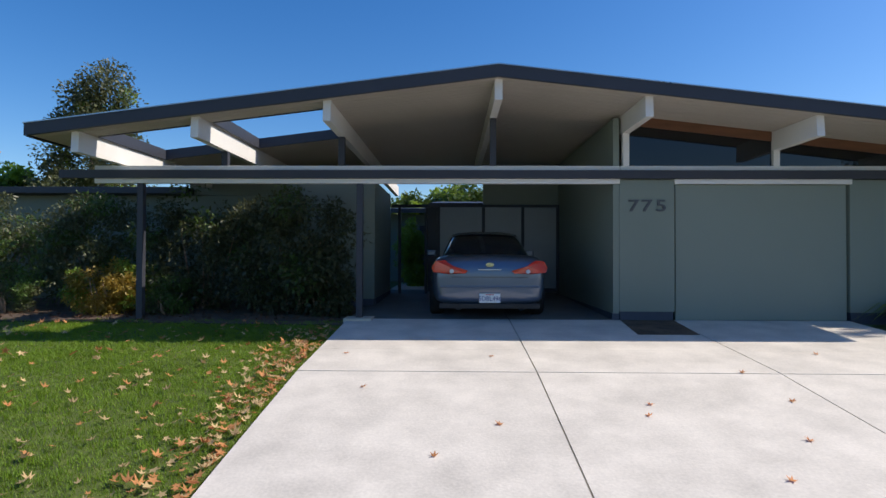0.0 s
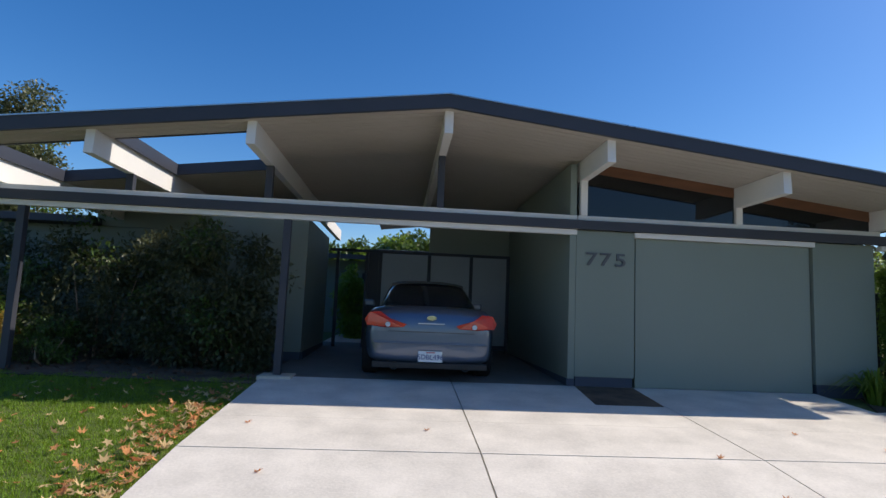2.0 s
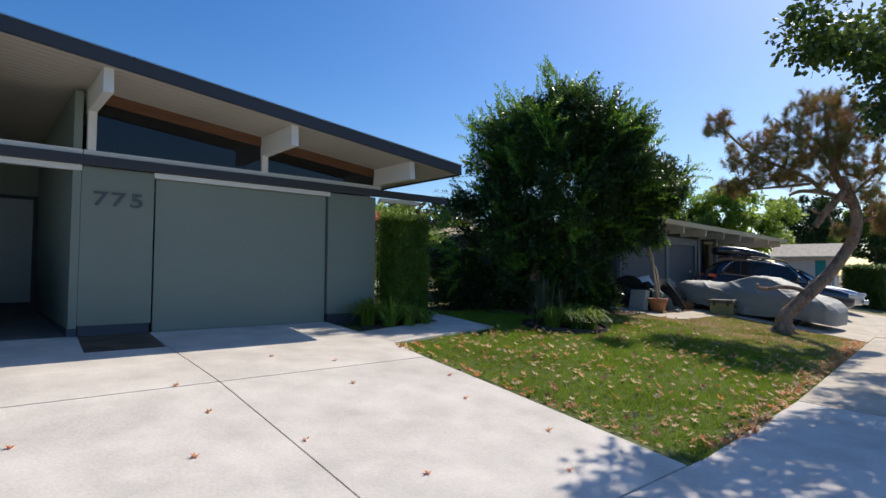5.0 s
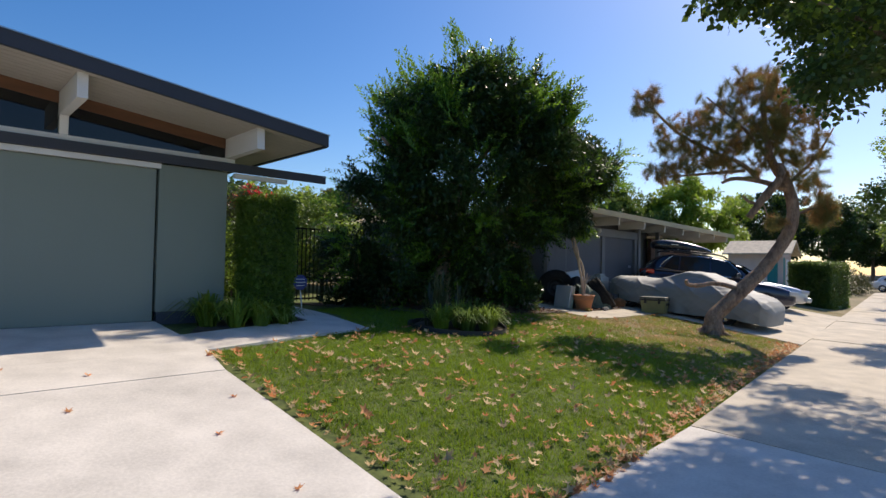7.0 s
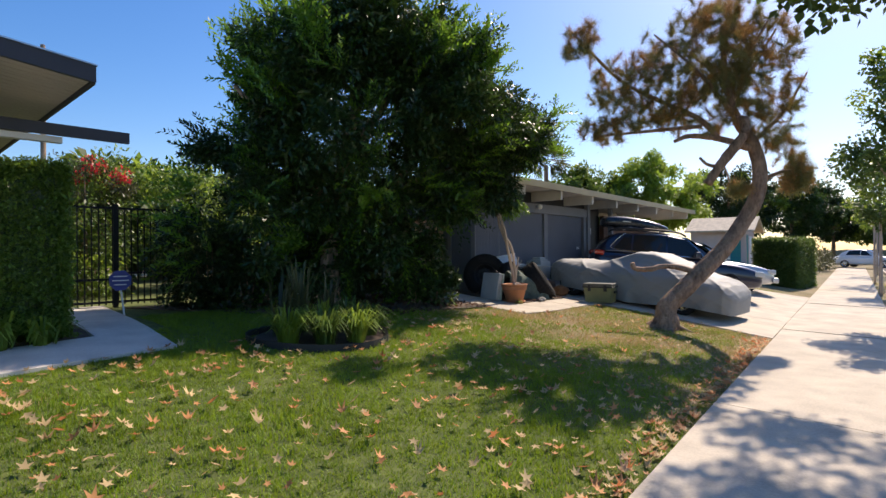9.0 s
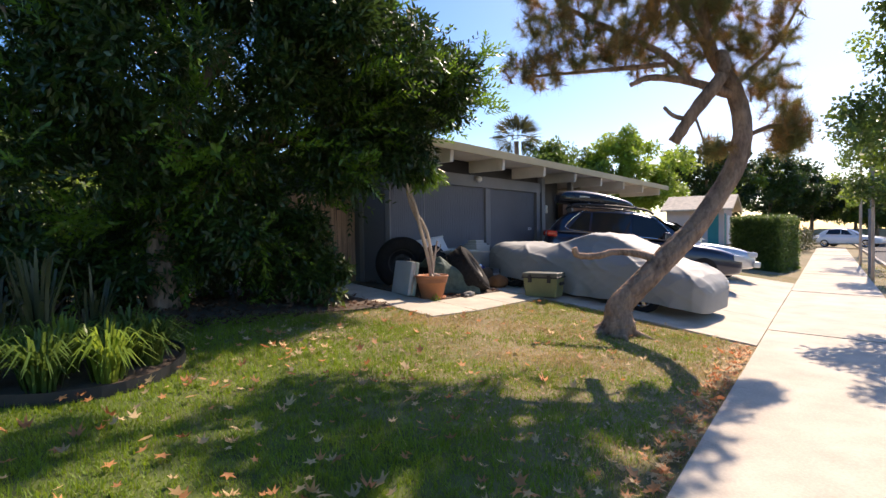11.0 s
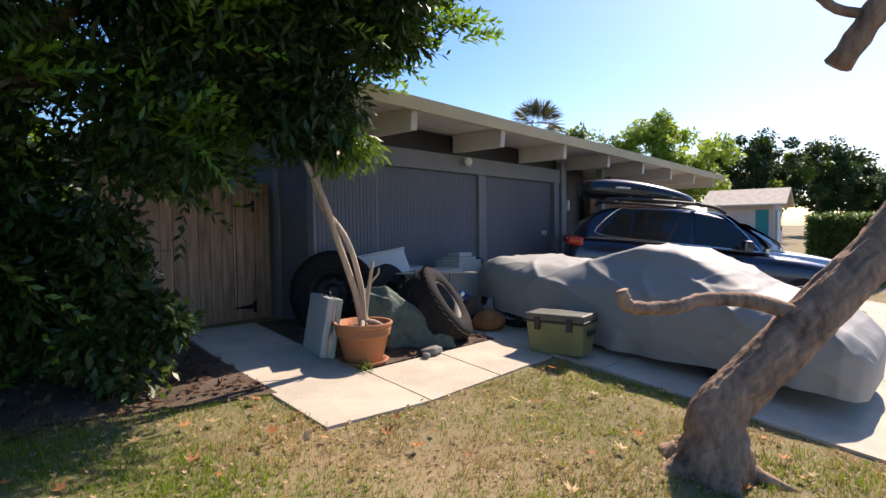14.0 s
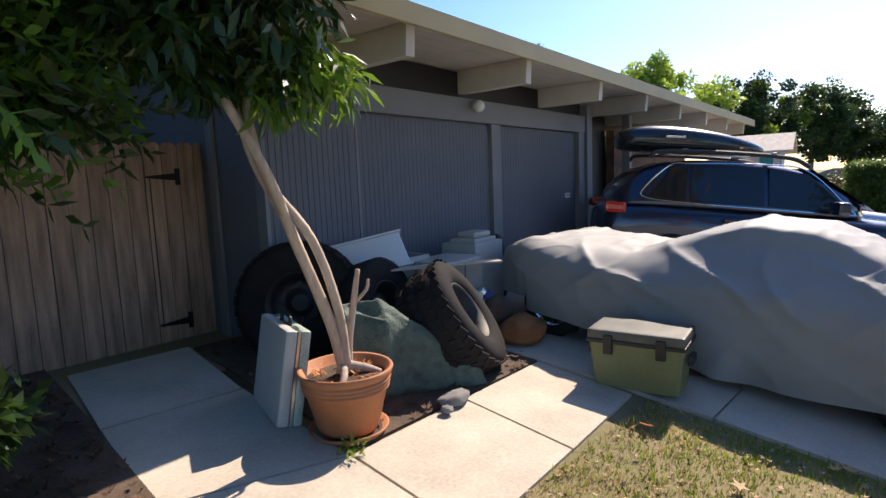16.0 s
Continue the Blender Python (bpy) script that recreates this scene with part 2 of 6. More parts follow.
def arrays(name, V, F, material, parent=None, label=""):
    """A mesh object from numpy vertices and equal-length faces."""
    me = bpy.data.meshes.new(name)
    k = F.shape[1]
    me.vertices.add(len(V))
    me.vertices.foreach_set("co", V.astype(np.float32).ravel())
    me.loops.add(F.size)
    me.loops.foreach_set("vertex_index", F.astype(np.int32).ravel())
    me.polygons.add(len(F))
    me.polygons.foreach_set("loop_start", (np.arange(len(F)) * k).astype(np.int32))
    me.update(calc_edges=True)
    me.materials.append(material)
    ob = new(name, me)
    if parent:
        ob.parent = parent
    if label:
        tagged(ob, label)
    return ob


def unit(a):
    return a / np.maximum(np.linalg.norm(a, axis=1, keepdims=True), 1e-6)


def leaves(name, centres, spread, per, size, material, parent, seed, wide=0.38, droop=0.3, label="", squash=0.8):
    """Many small kite-shaped leaves in clumps round centres."""
    rng = np.random.default_rng(seed)
    C = np.repeat(np.asarray(centres, float), per, axis=0)
    n = len(C)
    d = unit(rng.normal(size=(n, 3)))
    r = spread * rng.random(n)[:, None] ** 0.45 * rng.uniform(0.6, 1.25, len(centres)).repeat(per)[:, None]
    p = C + d * r * np.array([1, 1, squash])
    ax = unit(d * 0.8 + rng.normal(size=(n, 3)) * 0.6 + np.array([0, 0, -droop]))
    sd_ = unit(np.cross(ax, unit(rng.normal(size=(n, 3)) * 0.7 + np.array([0, 0, 1.0]))))
    L = (size * rng.uniform(0.6, 1.3, n))[:, None]
    up = np.cross(sd_, ax)
    a = p
    b = p + ax * L * 0.45 + sd_ * L * wide * 0.5 + up * L * 0.05
    c = p + ax * L
    e = p + ax * L * 0.45 - sd_ * L * wide * 0.5 + up * L * 0.05
    V = np.stack([a, b, c, e], 1).reshape(-1, 3)
    F = np.arange(4 * n).reshape(-1, 4)
    return arrays(name, V, F, material, parent, label)


def blob(n, centre, radii, seed, shell=0.75, low=None):
    """Clump centres in an ellipsoid, most of them near its surface."""
    rng = np.random.default_rng(seed)
    d = unit(rng.normal(size=(n, 3)))
    r = rng.uniform(shell ** 3, 1, n)[:, None] ** (1 / 3) * rng.uniform(0.85, 1.12, n)[:, None]
    p = np.asarray(centre) + d * r * np.asarray(radii)
    if low is not None:
        p = p[p[:, 2] > low]
    return p


# ---- the lie of the land ----


def bend(x):
    """How far the street has curved away at x."""
    return 0.125 * max(0.0, x - 7.4)


def land(x, y):
    return float(np.interp(y - bend(x), [-3, 1.1, 2.6, 4.4, 6.15, 9.05, 15, 40], [-0.33, -0.26, -0.22, 0.02, 0.24, 0.46, 0.6, 0.6]))


def slab(pts, top=0.03, thick=0.10, step=0.7):
    """A flat-sided slab over a four-sided plot, following the land."""
    (ax, ay), (bx, by), (cx, cy), (dx, dy) = pts
    nx = max(1, round(math.hypot(bx - ax, by - ay) / step))
    ny = max(1, round(math.hypot(dx - ax, dy - ay) / step))
    bm = bmesh.new()
    g = [[None] * (ny + 1) for _ in range(nx + 1)]
    lo = [[None] * (ny + 1) for _ in range(nx + 1)]
    for i in range(nx + 1):
        for j in range(ny + 1):
            u, v = i / nx, j / ny
            x = (ax * (1 - u) + bx * u) * (1 - v) + (dx * (1 - u) + cx * u) * v
            y = (ay * (1 - u) + by * u) * (1 - v) + (dy * (1 - u) + cy * u) * v
            g[i][j] = bm.verts.new((x, y, land(x, y) + top))
    for i in range(nx):
        for j in range(ny):
            bm.faces.new((g[i][j], g[i + 1][j], g[i + 1][j + 1], g[i][j + 1]))
    edge = [e for e in bm.edges if e.is_boundary]
    r = bmesh.ops.extrude_edge_only(bm, edges=edge)
    for v in r["geom"]:
        if isinstance(v, bmesh.types.BMVert):
            v.co.z -= thick
    bmesh.ops.recalc_face_normals(bm, faces=bm.faces)
    return bm


# ---- ground, paving, road ----
xs = sorted(set([-600, -200, -80, -40] + [round(-20 + 0.8 * i, 2) for i in range(76)] + [55, 80, 140, 300, 600]))
ys = sorted(set([-600, -200, -60, -20, -8, -4] + [round(-3 + 0.5 * i, 2) for i in range(40)] + [20, 30, 45, 70, 150, 300, 600]))
bm = bmesh.new()
def kerb_y(x):
    return -0.35 + bend(x)


def ground_z(x, y):
    if y < kerb_y(x) + 0.06:
        return -0.62
    return land(x, y) - 0.005


gv = [[bm.verts.new((x, y + (bend(x) if -8 < y < 9 else 0), ground_z(x, y + (bend(x) if -8 < y < 9 else 0)))) for y in ys] for x in xs]
for i, j in itertools.product(range(len(xs) - 1), range(len(ys) - 1)):
    bm.faces.new((gv[i][j], gv[i + 1][j], gv[i + 1][j + 1], gv[i][j + 1]))
tagged(part("ground", bm, LAWN, smooth=True), "sloping front lawns of green and dry grass over earth", "ground", kind="structure")

# road and kerb
bm = bmesh.new()
rx = [-60 + 3 * i for i in range(60)]
loft(bm, [[(x, kerb_y(x), -0.48), (x, kerb_y(x) - 9, -0.42), (x, kerb_y(x) - 9, -0.6), (x, kerb_y(x), -0.6)] for x in rx])
tagged(part("road", bm, ASPHALT), "grey asphalt residential street beside the kerb", "road", kind="structure")
bm = bmesh.new()
loft(bm, [[(x, kerb_y(x) + 0.14, land(x, kerb_y(x)) + 0.02), (x, kerb_y(x) + 0.02, land(x, kerb_y(x)) + 0.02), (x, kerb_y(x) - 0.01, land(x, kerb_y(x)) - 0.01), (x, kerb_y(x) - 0.02, -0.6), (x, kerb_y(x) + 0.14, -0.6)] for x in rx])
tagged(part("kerb", bm, CONC_OLD), "pale concrete kerb along the street", "kerb", kind="structure")

# sidewalk: one slab after another
sidewalk = thing("pavement", "pale concrete sidewalk in square slabs with leaf litter at its edge", "pavement", kind="structure")
x = -22.6
while x < 62:
    x1 = x + 3.2
    part("slab", slab([(x + 0.006, 0.72 + bend(x)), (x1 - 0.006, 0.72 + bend(x1)), (x1 - 0.006, 2.55 + bend(x1)), (x + 0.006, 2.55 + bend(x))], 0.035 + 0.006 * math.sin(x * 7), 0.1), CONC_OLD if x > 9 else CONCRETE, sidewalk)
    x = x1
# driveway of the first house and its carport floor
driveway = thing("driveway", "pale broom-finished concrete driveway with tooled joints", "driveway", kind="structure")
for xa, xb in ((-1.80, 0.79), (0.805, 3.395), (3.41, 6.04)):
    edge_x = 6.22 if xb > 6 else xb
    part("slab", slab([(xa, 2.565), (xb - (0.06 if xb > 6 else 0), 2.565), (xb, 6.07), (xa, 6.07)], 0.045, 0.12), CONCRETE, driveway)
    part("slab", slab([(xa, 6.085), (xb, 6.085), (edge_x, 7.05), (xa, 7.05)], 0.045, 0.12), CONCRETE, driveway)
    part("slab", slab([(xa, 7.052), (edge_x, 7.052), (edge_x, 9.05), (xa, 9.05)], 0.045, 0.12), CONCRETE, driveway)
    part("slab", slab([(xa, -0.3), (xb, -0.3), (xb, 0.705), (xa, 0.705)], 0.04, 0.12), CONCRETE, driveway)
# carport bays: concrete coloured darker to carry the shade under the roof
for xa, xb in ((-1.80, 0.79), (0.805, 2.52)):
    part("slab", slab([(xa, 9.065), (xb, 9.065), (xb, 14.6), (xa, 14.6)], 0.045, 0.12), CARFLOOR, driveway, "stained carport floor slab with roof shade put into its colour")
part("slab", slab([(-1.75, 14.615), (2.5, 14.615), (2.5, 22), (-1.75, 22)], 0.045, 0.12), CONC_OLD, driveway)
# garden path to the side gate
path = thing("path", "pale concrete path bending to the side gate", "path", kind="structure")
part("slab", slab([(6.235, 7.08), (8.98, 7.68), (8.66, 8.62), (6.235, 8.05)], 0.03, 0.1), CONCRETE, path)
part("slab", slab([(8.99, 7.70), (9.30, 11.6), (8.50, 11.6), (8.42, 8.60)], 0.022, 0.1), CONCRETE, path)
# patio slabs by the neighbour's gate and the neighbour's driveway
patio = thing("patio", "old cream concrete slabs with weeds in the joints", "patio", kind="structure")
for pts in ([(14.82, 7.13), (15.72, 7.07), (15.76, 7.94), (14.87, 8.2)], [(14.87, 8.22), (15.76, 7.96), (15.79, 9.12), (14.95, 9.15)], [(14.95, 9.17), (15.79, 9.14), (15.9, 10.2), (15.05, 10.2)],
            [(15.74, 7.07), (16.66, 7.14), (16.72, 7.97), (15.78, 7.94)], [(16.68, 7.14), (17.62, 7.22), (17.66, 8.0), (16.74, 7.97)]):
    part("slab", slab(pts, 0.014, 0.09), CONC_OLD, patio)
ndrive = thing("driveway", "neighbour's worn concrete driveway with oil stains", "driveway", kind="structure")
for xa, xb in ((17.68, 20.2), (20.215, 22.7), (22.715, 27.6)):
    part("slab", slab([(xa, 2.57 + bend(xa)), (xb, 2.57 + bend(xb)), (xb, 6.7), (xa, 6.7)], 0.022, 0.1), CONC_OLD, ndrive)
    part("slab", slab([(xa, 6.715), (xb, 6.715), (xb, 10.3), (xa, 10.05)], 0.022, 0.1), CONC_OLD, ndrive)

# planting beds of bare soil
for nm, pts, lab in (("flower_bed", [(6.4, 8.16), (8.38, 8.62), (8.5, 9.6), (7.05, 9.3)], "brown soil bed under the clipped hedge"),
                     ("flower_bed", [(2.50, 7.96), (3.37, 7.96), (3.42, 9.02), (2.57, 9.02)], "small dark soil bed by the garage wall"),
                     ("flower_bed", [(-11, 9.0), (-1.8, 8.7), (-1.8, 12.4), (-11, 12.4)], "leaf-strewn soil bed under dense shrubs"),
                     ("flower_bed", [(11.0, 8.9), (14.9, 7.9), (15.0, 11.2), (9.5, 11.2)], "dark soil strewn with dry leaves under the tree"),
                     ("flower_bed", [(15.85, 7.98), (17.7, 8.02), (17.68, 10.15), (15.92, 10.15)], "dark soil and litter beside the garage")):
    tagged(part(nm, slab(pts, 0.05 if pts[0][0] < 3 and pts[0][0] > 0 else 0.015, 0.09, 0.4), SOIL), lab, "flower bed", kind="structure")

# ---- the first house ----
RIDGE, RTOP = 0.52, 4.19


def rz(x):
    return RTOP - (0.123 if x < RIDGE else 0.1145) * abs(x - RIDGE)


house = thing("house", "low mid-century house with grey-green walls and white beams", "house")


def roof_piece(bm, xa, xb, ya, yb, top=0.0, thick=0.14):
    cuts = [xa] + ([RIDGE] if xa < RIDGE < xb else []) + [xb]
    for a, b in zip(cuts, cuts[1:]):
        q = prism([(a, rz(a) + top - thick), (b, rz(b) + top - thick), (b, rz(b) + top), (a, rz(a) + top)], ya, yb)
        me = bpy.data.meshes.new("t")
        q.to_mesh(me)
        q.free()
        bm.from_mesh(me)
        bpy.data.meshes.remove(me)


XL, XR, YF, YB = -6.15, 8.2, 7.85, 14.9
HOLES = ((-5.46, -3.92), (-3.72, -2.05))
HY0, HY1 = 8.35, 10.3
pieces = [(XL, XR, YF, HY0), (XL, HOLES[0][0], HY0, HY1), (HOLES[0][1], HOLES[1][0], HY0, HY1), (HOLES[1][1], XR, HY0, HY1), (XL, XR, HY1, YB), (-0.7, XR, YB, 18.4)]
bm = bmesh.new()
for q in pieces:
    roof_piece(bm, *q, thick=0.11)
part("roof", bm, ROOFM, house, "grey gravel roof with two open bays")
for (a, b, c, d) in pieces:
    y = c
    while y < d - 0.02:
        y2 = min(d, y + 0.14)
        bm = bmesh.new()
        roof_piece(bm, a + 0.01, b - 0.01, y + 0.016, y2, -0.112, 0.035)
        part("soffit_board", bm, SOFFIT, house)
        y = y2
bm = bmesh.new()
roof_piece(bm, XL - 0.04, XR + 0.04, YF - 0.05, YF - 0.002, 0.015, 0.17)
part("fascia", bm, DARK, house, "charcoal painted fascia board")
bm = bmesh.new()
roof_piece(bm, XL - 0.05, XR + 0.05, YF - 0.065, YF + 0.03, 0.03, 0.015)
part("drip_edge", bm, STEEL, house, "thin pale metal drip edge")
for (xa, xb) in ((XL - 0.045, XL), (XR, XR + 0.045)):
    part("fascia", prism([(xa, rz(XL if xa < 0 else XR) - 0.17), (xb, rz(XL if xa < 0 else XR) - 0.17), (xb, rz(XL if xa < 0 else XR) + 0.01), (xa, rz(XL if xa < 0 else XR) + 0.01)], YF, YB), DARK, house)
bm = bmesh.new()
for a, b in HOLES:
    for (x0, x1, y0, y1) in ((a - 0.02, a + 0.01, HY0, HY1), (b - 0.01, b + 0.02, HY0, HY1), (a, b, HY0 - 0.02, HY0 + 0.01), (a, b, HY1 - 0.01, HY1 + 0.02)):
        roof_piece(bm, x0, x1, y0, y1, 0.02, 0.18)
part("roof_opening_trim", bm, DARK, house, "charcoal trim round the roof openings")
BEAMS = (-5.55, -3.82, -1.92, 0.53, 2.66, 5.05, 7.22)
for i, bx in enumerate(BEAMS):
    zt = rz(bx) - 0.145
    yb = 18.0 if i == 2 else YB - 0.1
    # sloping top follows the roof, front end cut slightly back
    part("beam", prism([(7.95, zt), (7.93, zt - 0.30), (yb, zt - 0.30), (yb, zt)], bx - 0.055, bx + 0.055, 'x'), WHITE, house, "white painted roof beam")
# header across the whole front
part("header_beam", Bx(-5.95, 2.56, 9.0, 9.1, 2.69, 2.975, 0.006), WHITE, house, "long white header beam")
part("header_beam", Bx(2.57, 7.3, 9.0, 9.1, 2.90, 2.975, 0.006), WHITE, house)
part("header_band", Bx(-6.5, 8.9, 8.94, 8.998, 2.765, 2.90, 0.006), DARK, house, "charcoal band along the header")
part("header_beam", Bx(7.31, 8.2, 9.0, 9.1, 2.69, 2.76, 0.006), WHITE, house)
for bx in BEAMS[1:]:
    white = bx > 2
    zt = rz(bx) - 0.44
    part("post", Bx(bx - 0.05, bx + 0.05, 9.0, 9.1, 2.977, zt, 0.004), WHITE if white else DARK, house, "white clerestory post" if white else "short charcoal post")
for px_ in (-1.62, -5.2):
    part("carport_post", Bx(px_ - 0.05, px_ + 0.05, 9.0, 9.1, land(px_, 9) + 0.03, 2.688, 0.004), DARK, house, "square charcoal post")
part("post_base", Bx(-1.85, -1.4, 8.85, 9.25, 0.44, 0.525, 0.01), CONC_OLD, house)
# garage front
FZ = 0.47
part("wall", Bx(2.56, 3.44, 9.03, 9.2, FZ + 0.17, 2.76, 0.004), GREEN, house, "grey-green plywood wall")
part("wall", Bx(6.22, 7.20, 9.03, 9.2, FZ + 0.17, 2.76, 0.004), GREEN, house)
part("plinth", Bx(2.575, 3.42, 9.045, 9.2, 0.3, FZ + 0.168), BASEBLUE, house, "dark blue painted plinth")
part("plinth", Bx(6.24, 7.18, 9.045, 9.2, 0.3, FZ + 0.168), BASEBLUE, house)
gd = part("garage_door", Bx(3.47, 6.19, 9.07, 9.13, FZ + 0.035, 2.685, 0.004), DOORGREEN, house, "plain grey-green flush garage door, closed")
part("seal", Bx(3.48, 6.18, 9.075, 9.12, FZ - 0.02, FZ + 0.033), BLACK, gd)
part("lintel", Bx(3.43, 6.23, 8.99, 9.06, 2.688, 2.762, 0.003), WHITE, house, "white lintel strip over the garage door")
part("wall", Bx(2.46, 2.555, 9.03, 14.5, FZ + 0.14, 3.75, 0.0), GREEN, house)
part("plinth", Bx(2.45, 2.56, 9.04, 14.5, 0.3, FZ + 0.138), BASEBLUE, house)
part("wall", Bx(7.08, 7.20, 9.21, 14.6, 0.3, 3.2), GREEN, house)
part("wall", Bx(2.57, 7.07, 14.45, 14.6, 0.3, 3.2), GREEN, house)
for a, b in ((2.72, 4.99), (5.11, 7.16)):
    z0 = 2.98
    w = part("window", prism([(a, z0), (b, z0), (b, rz(b) - 0.30), (a, rz(a) - 0.30)], 9.05, 9.058), CLEAR, house, "dark clerestory window under the roof slope")
    part("frame", prism([(a, rz(a) - 0.30), (b, rz(b) - 0.30), (b, rz(b) - 0.145), (a, rz(a) - 0.145)], 9.035, 9.08), WOODRED, w, "stained wood head panel")
# carport: storage block, back screen
part("wall", Bx(-10.5, -3.35, 12.4, 12.55, 0.55, 2.85), GREEN, house)
part("wall", Bx(-3.2, -1.64, 10.9, 11.02, 0.68, 3.0), GREEN, house, "grey-green storage block wall in the carport")
part("wall", Bx(-3.32, -3.2, 10.9, 12.39, 0.5, 3.0), GREEN, house)
part("wall", Bx(-1.76, -1.64, 11.022, 13.6, 0.68, 3.0), GREEN, house)
part("plinth", Bx(-3.19, -1.65, 10.91, 11.02, 0.35, 0.678), BASEBLUE, house)
part("plinth", Bx(-1.77, -1.625, 11.022, 13.58, 0.35, 0.678), BASEBLUE, house)
part("wall", Bx(-3.34, -1.64, 13.61, 13.7, 0.5, 3.0), GREEN, house)
part("storage_top", Bx(-3.31, -1.65, 11.03, 13.6, 2.9, 2.96), DARK, house)
part("wall", Bx(-6.0, -3.4, 12.4, 12.5, 2.86, 3.35), GREEN, house)
part("wing_roof", Bx(-11.0, -5.9, 12.0, 18.0, 2.86, 3.0, 0.01), DARK, house, "flat charcoal-edged wing roof")
part("wall", Bx(-10.5, -10.35, 12.56, 18, 0.5, 2.85), GREEN, house)
screen = thing("screen", "charcoal-framed carport screen of frosted panels with an open gateway", "screen")
SY = 13.55
for sx in (-1.40, -0.76, -0.46, 0.63, 1.58, 2.42):
    part("post", Bx(sx - 0.035, sx + 0.035, SY - 0.04, SY + 0.04, 0.58, 2.70, 0.004), DARK, screen)
part("rail", Bx(-1.60, 2.455, SY - 0.045, SY + 0.045, 2.702, 2.765, 0.004), DARK, screen)
for a, b in ((-0.42, 0.59), (0.67, 1.54), (1.62, 2.38)):
    part("panel", Bx(a, b, SY - 0.01, SY + 0.01, 0.75, 2.70), FROST, screen, "frosted white panel")
    part("rail", Bx(a, b, SY - 0.035, SY + 0.035, 0.66, 0.748, 0.004), DARK, screen)
part("panel", Bx(-0.72, -0.50, SY - 0.01, SY + 0.01, 0.66, 2.70), DARK, screen, "dark panel beside the gateway")
# courtyard wing behind
wing = thing("house_wing", "dark rear wing of the house seen through the gateway", "house")
part("wall", Bx(-6, 8, 20.0, 20.2, 0.4, 3.0), GREEN, wing)
part("roof", prism([(17.2, 3.0), (26.0, 3.9), (26.0, 4.05), (17.2, 3.15)], -0.85, 8.5, 'x'), DARK, wing)
part("roof", prism([(19.2, 3.0), (26.0, 3.6), (26.0, 3.75), (19.2, 3.15)], -8.0, -0.9, 'x'), DARK, wing)
part("gable_wall", Bx(0.62, 2.45, 13.62, 13.68, 2.78, 3.75), GREEN, wing)
part("door", Bx(-1.3, -0.4, 19.95, 19.998, 0.6, 2.6, 0.004), DARK, wing)
part("window", Bx(-0.3, 2.2, 19.96, 19.995, 0.9, 2.6, 0.004), CLEAR, wing)

# ---- the neighbour's house ----
NP = pose(16.4, 9.6, 0, 0, 0, 3.2)
nhouse = thing("house", "dark grey neighbouring house with exposed pale roof beams", "house", at=NP)


def nz(u):
    return 3.05 - 0.008 * u


NF = 0.40
part("wall", Bx(-0.04, 0.90, 0, 0.14, NF, 2.80), GREYWALL, nhouse, "dark grey ribbed siding")
part("corner_board", Bx(-0.075, -0.042, -0.02, 0.10, NF, 2.80, 0.004), GREYTRIM, nhouse, "grey painted corner board")
part("corner_board", Bx(-0.075, -0.042, 0.70, 0.80, NF, 2.70, 0.004), GREYTRIM, nhouse)
part("header", Bx(0.88, 5.80, -0.03, 0.12, 2.39, 2.64, 0.004), GREYTRIM, nhouse, "grey header board over the garage doors")
rib = bmesh.new()
for u in np.arange(0.0, 0.86, 0.058):
    box(rib, u, u + 0.052, -0.007, 0.002, NF, 2.78)
tagged(part("siding_ribs", rib, GREYWALL, nhouse), kind="stuff")
for a, b in ((0.94, 3.06), (3.30, 5.40)):
    d = part("garage_door", Bx(a, b, 0.05, 0.10, NF, 2.385), GREYWALL, nhouse, "dark grey ribbed garage door, closed")
    rib = bmesh.new()
    for u in np.arange(a + 0.03, b - 0.03, 0.062):
        box(rib, u, u + 0.058, 0.045, 0.052, NF + 0.01, 2.37)
    tagged(part("ribs", rib, GREYWALL, d), kind="stuff")
part("post", Bx(3.08, 3.27, -0.01, 0.14, NF, 2.388, 0.004), GREYTRIM, nhouse, "grey door post")
part("post", Bx(0.905, 0.935, -0.005, 0.1, NF, 2.388), GREYTRIM, nhouse)
part("post", Bx(5.42, 5.60, -0.02, 0.14, NF, 2.388, 0.004), GREYTRIM, nhouse)
part("post", Bx(5.62, 5.80, -0.06, 0.14, NF, 2.80, 0.004), GREYTRIM, nhouse, "grey corner post")
part("wall", Bx(5.81, 7.6, 0.5, 0.6, NF, 2.8), BLACK, nhouse, "black painted entry wall")
part("post", Bx(7.42, 7.54, -0.04, 0.1, NF, 2.78, 0.004), GREYTRIM, nhouse)
BRICKM = mat("brown_wall", (0.15, 0.085, 0.06), 0.9, 0.25, 5, 40, 0.4)
part("wall", Bx(7.55, 12.0, 0.3, 0.45, NF, 2.55), BRICKM, nhouse, "brown wall beyond the entry")
part("wall", Bx(-0.04, 0.10, 0.15, 8, NF, 2.8), GREYWALL, nhouse, "dark grey side wall")
part("wall", Bx(11.9, 12.0, 0.46, 8, NF, 2.4), GREYWALL, nhouse)
part("wall", Bx(0.15, 12.0, 8.0, 8.1, NF, 2.4), GREYWALL, nhouse)
part("frieze", prism([(0.9, 2.642), (5.6, 2.642), (5.6, nz(5.6) - 0.10), (0.9, nz(0.9) - 0.10)], 0.05, 0.1), BLACK, nhouse, "dark clerestory strip between the beams")
part("roof", prism([(-0.45, nz(-0.45) - 0.06), (13.4, nz(13.4) - 0.06), (13.4, nz(13.4)), (-0.45, nz(-0.45))], -0.91, 8.6), ROOFM, nhouse)
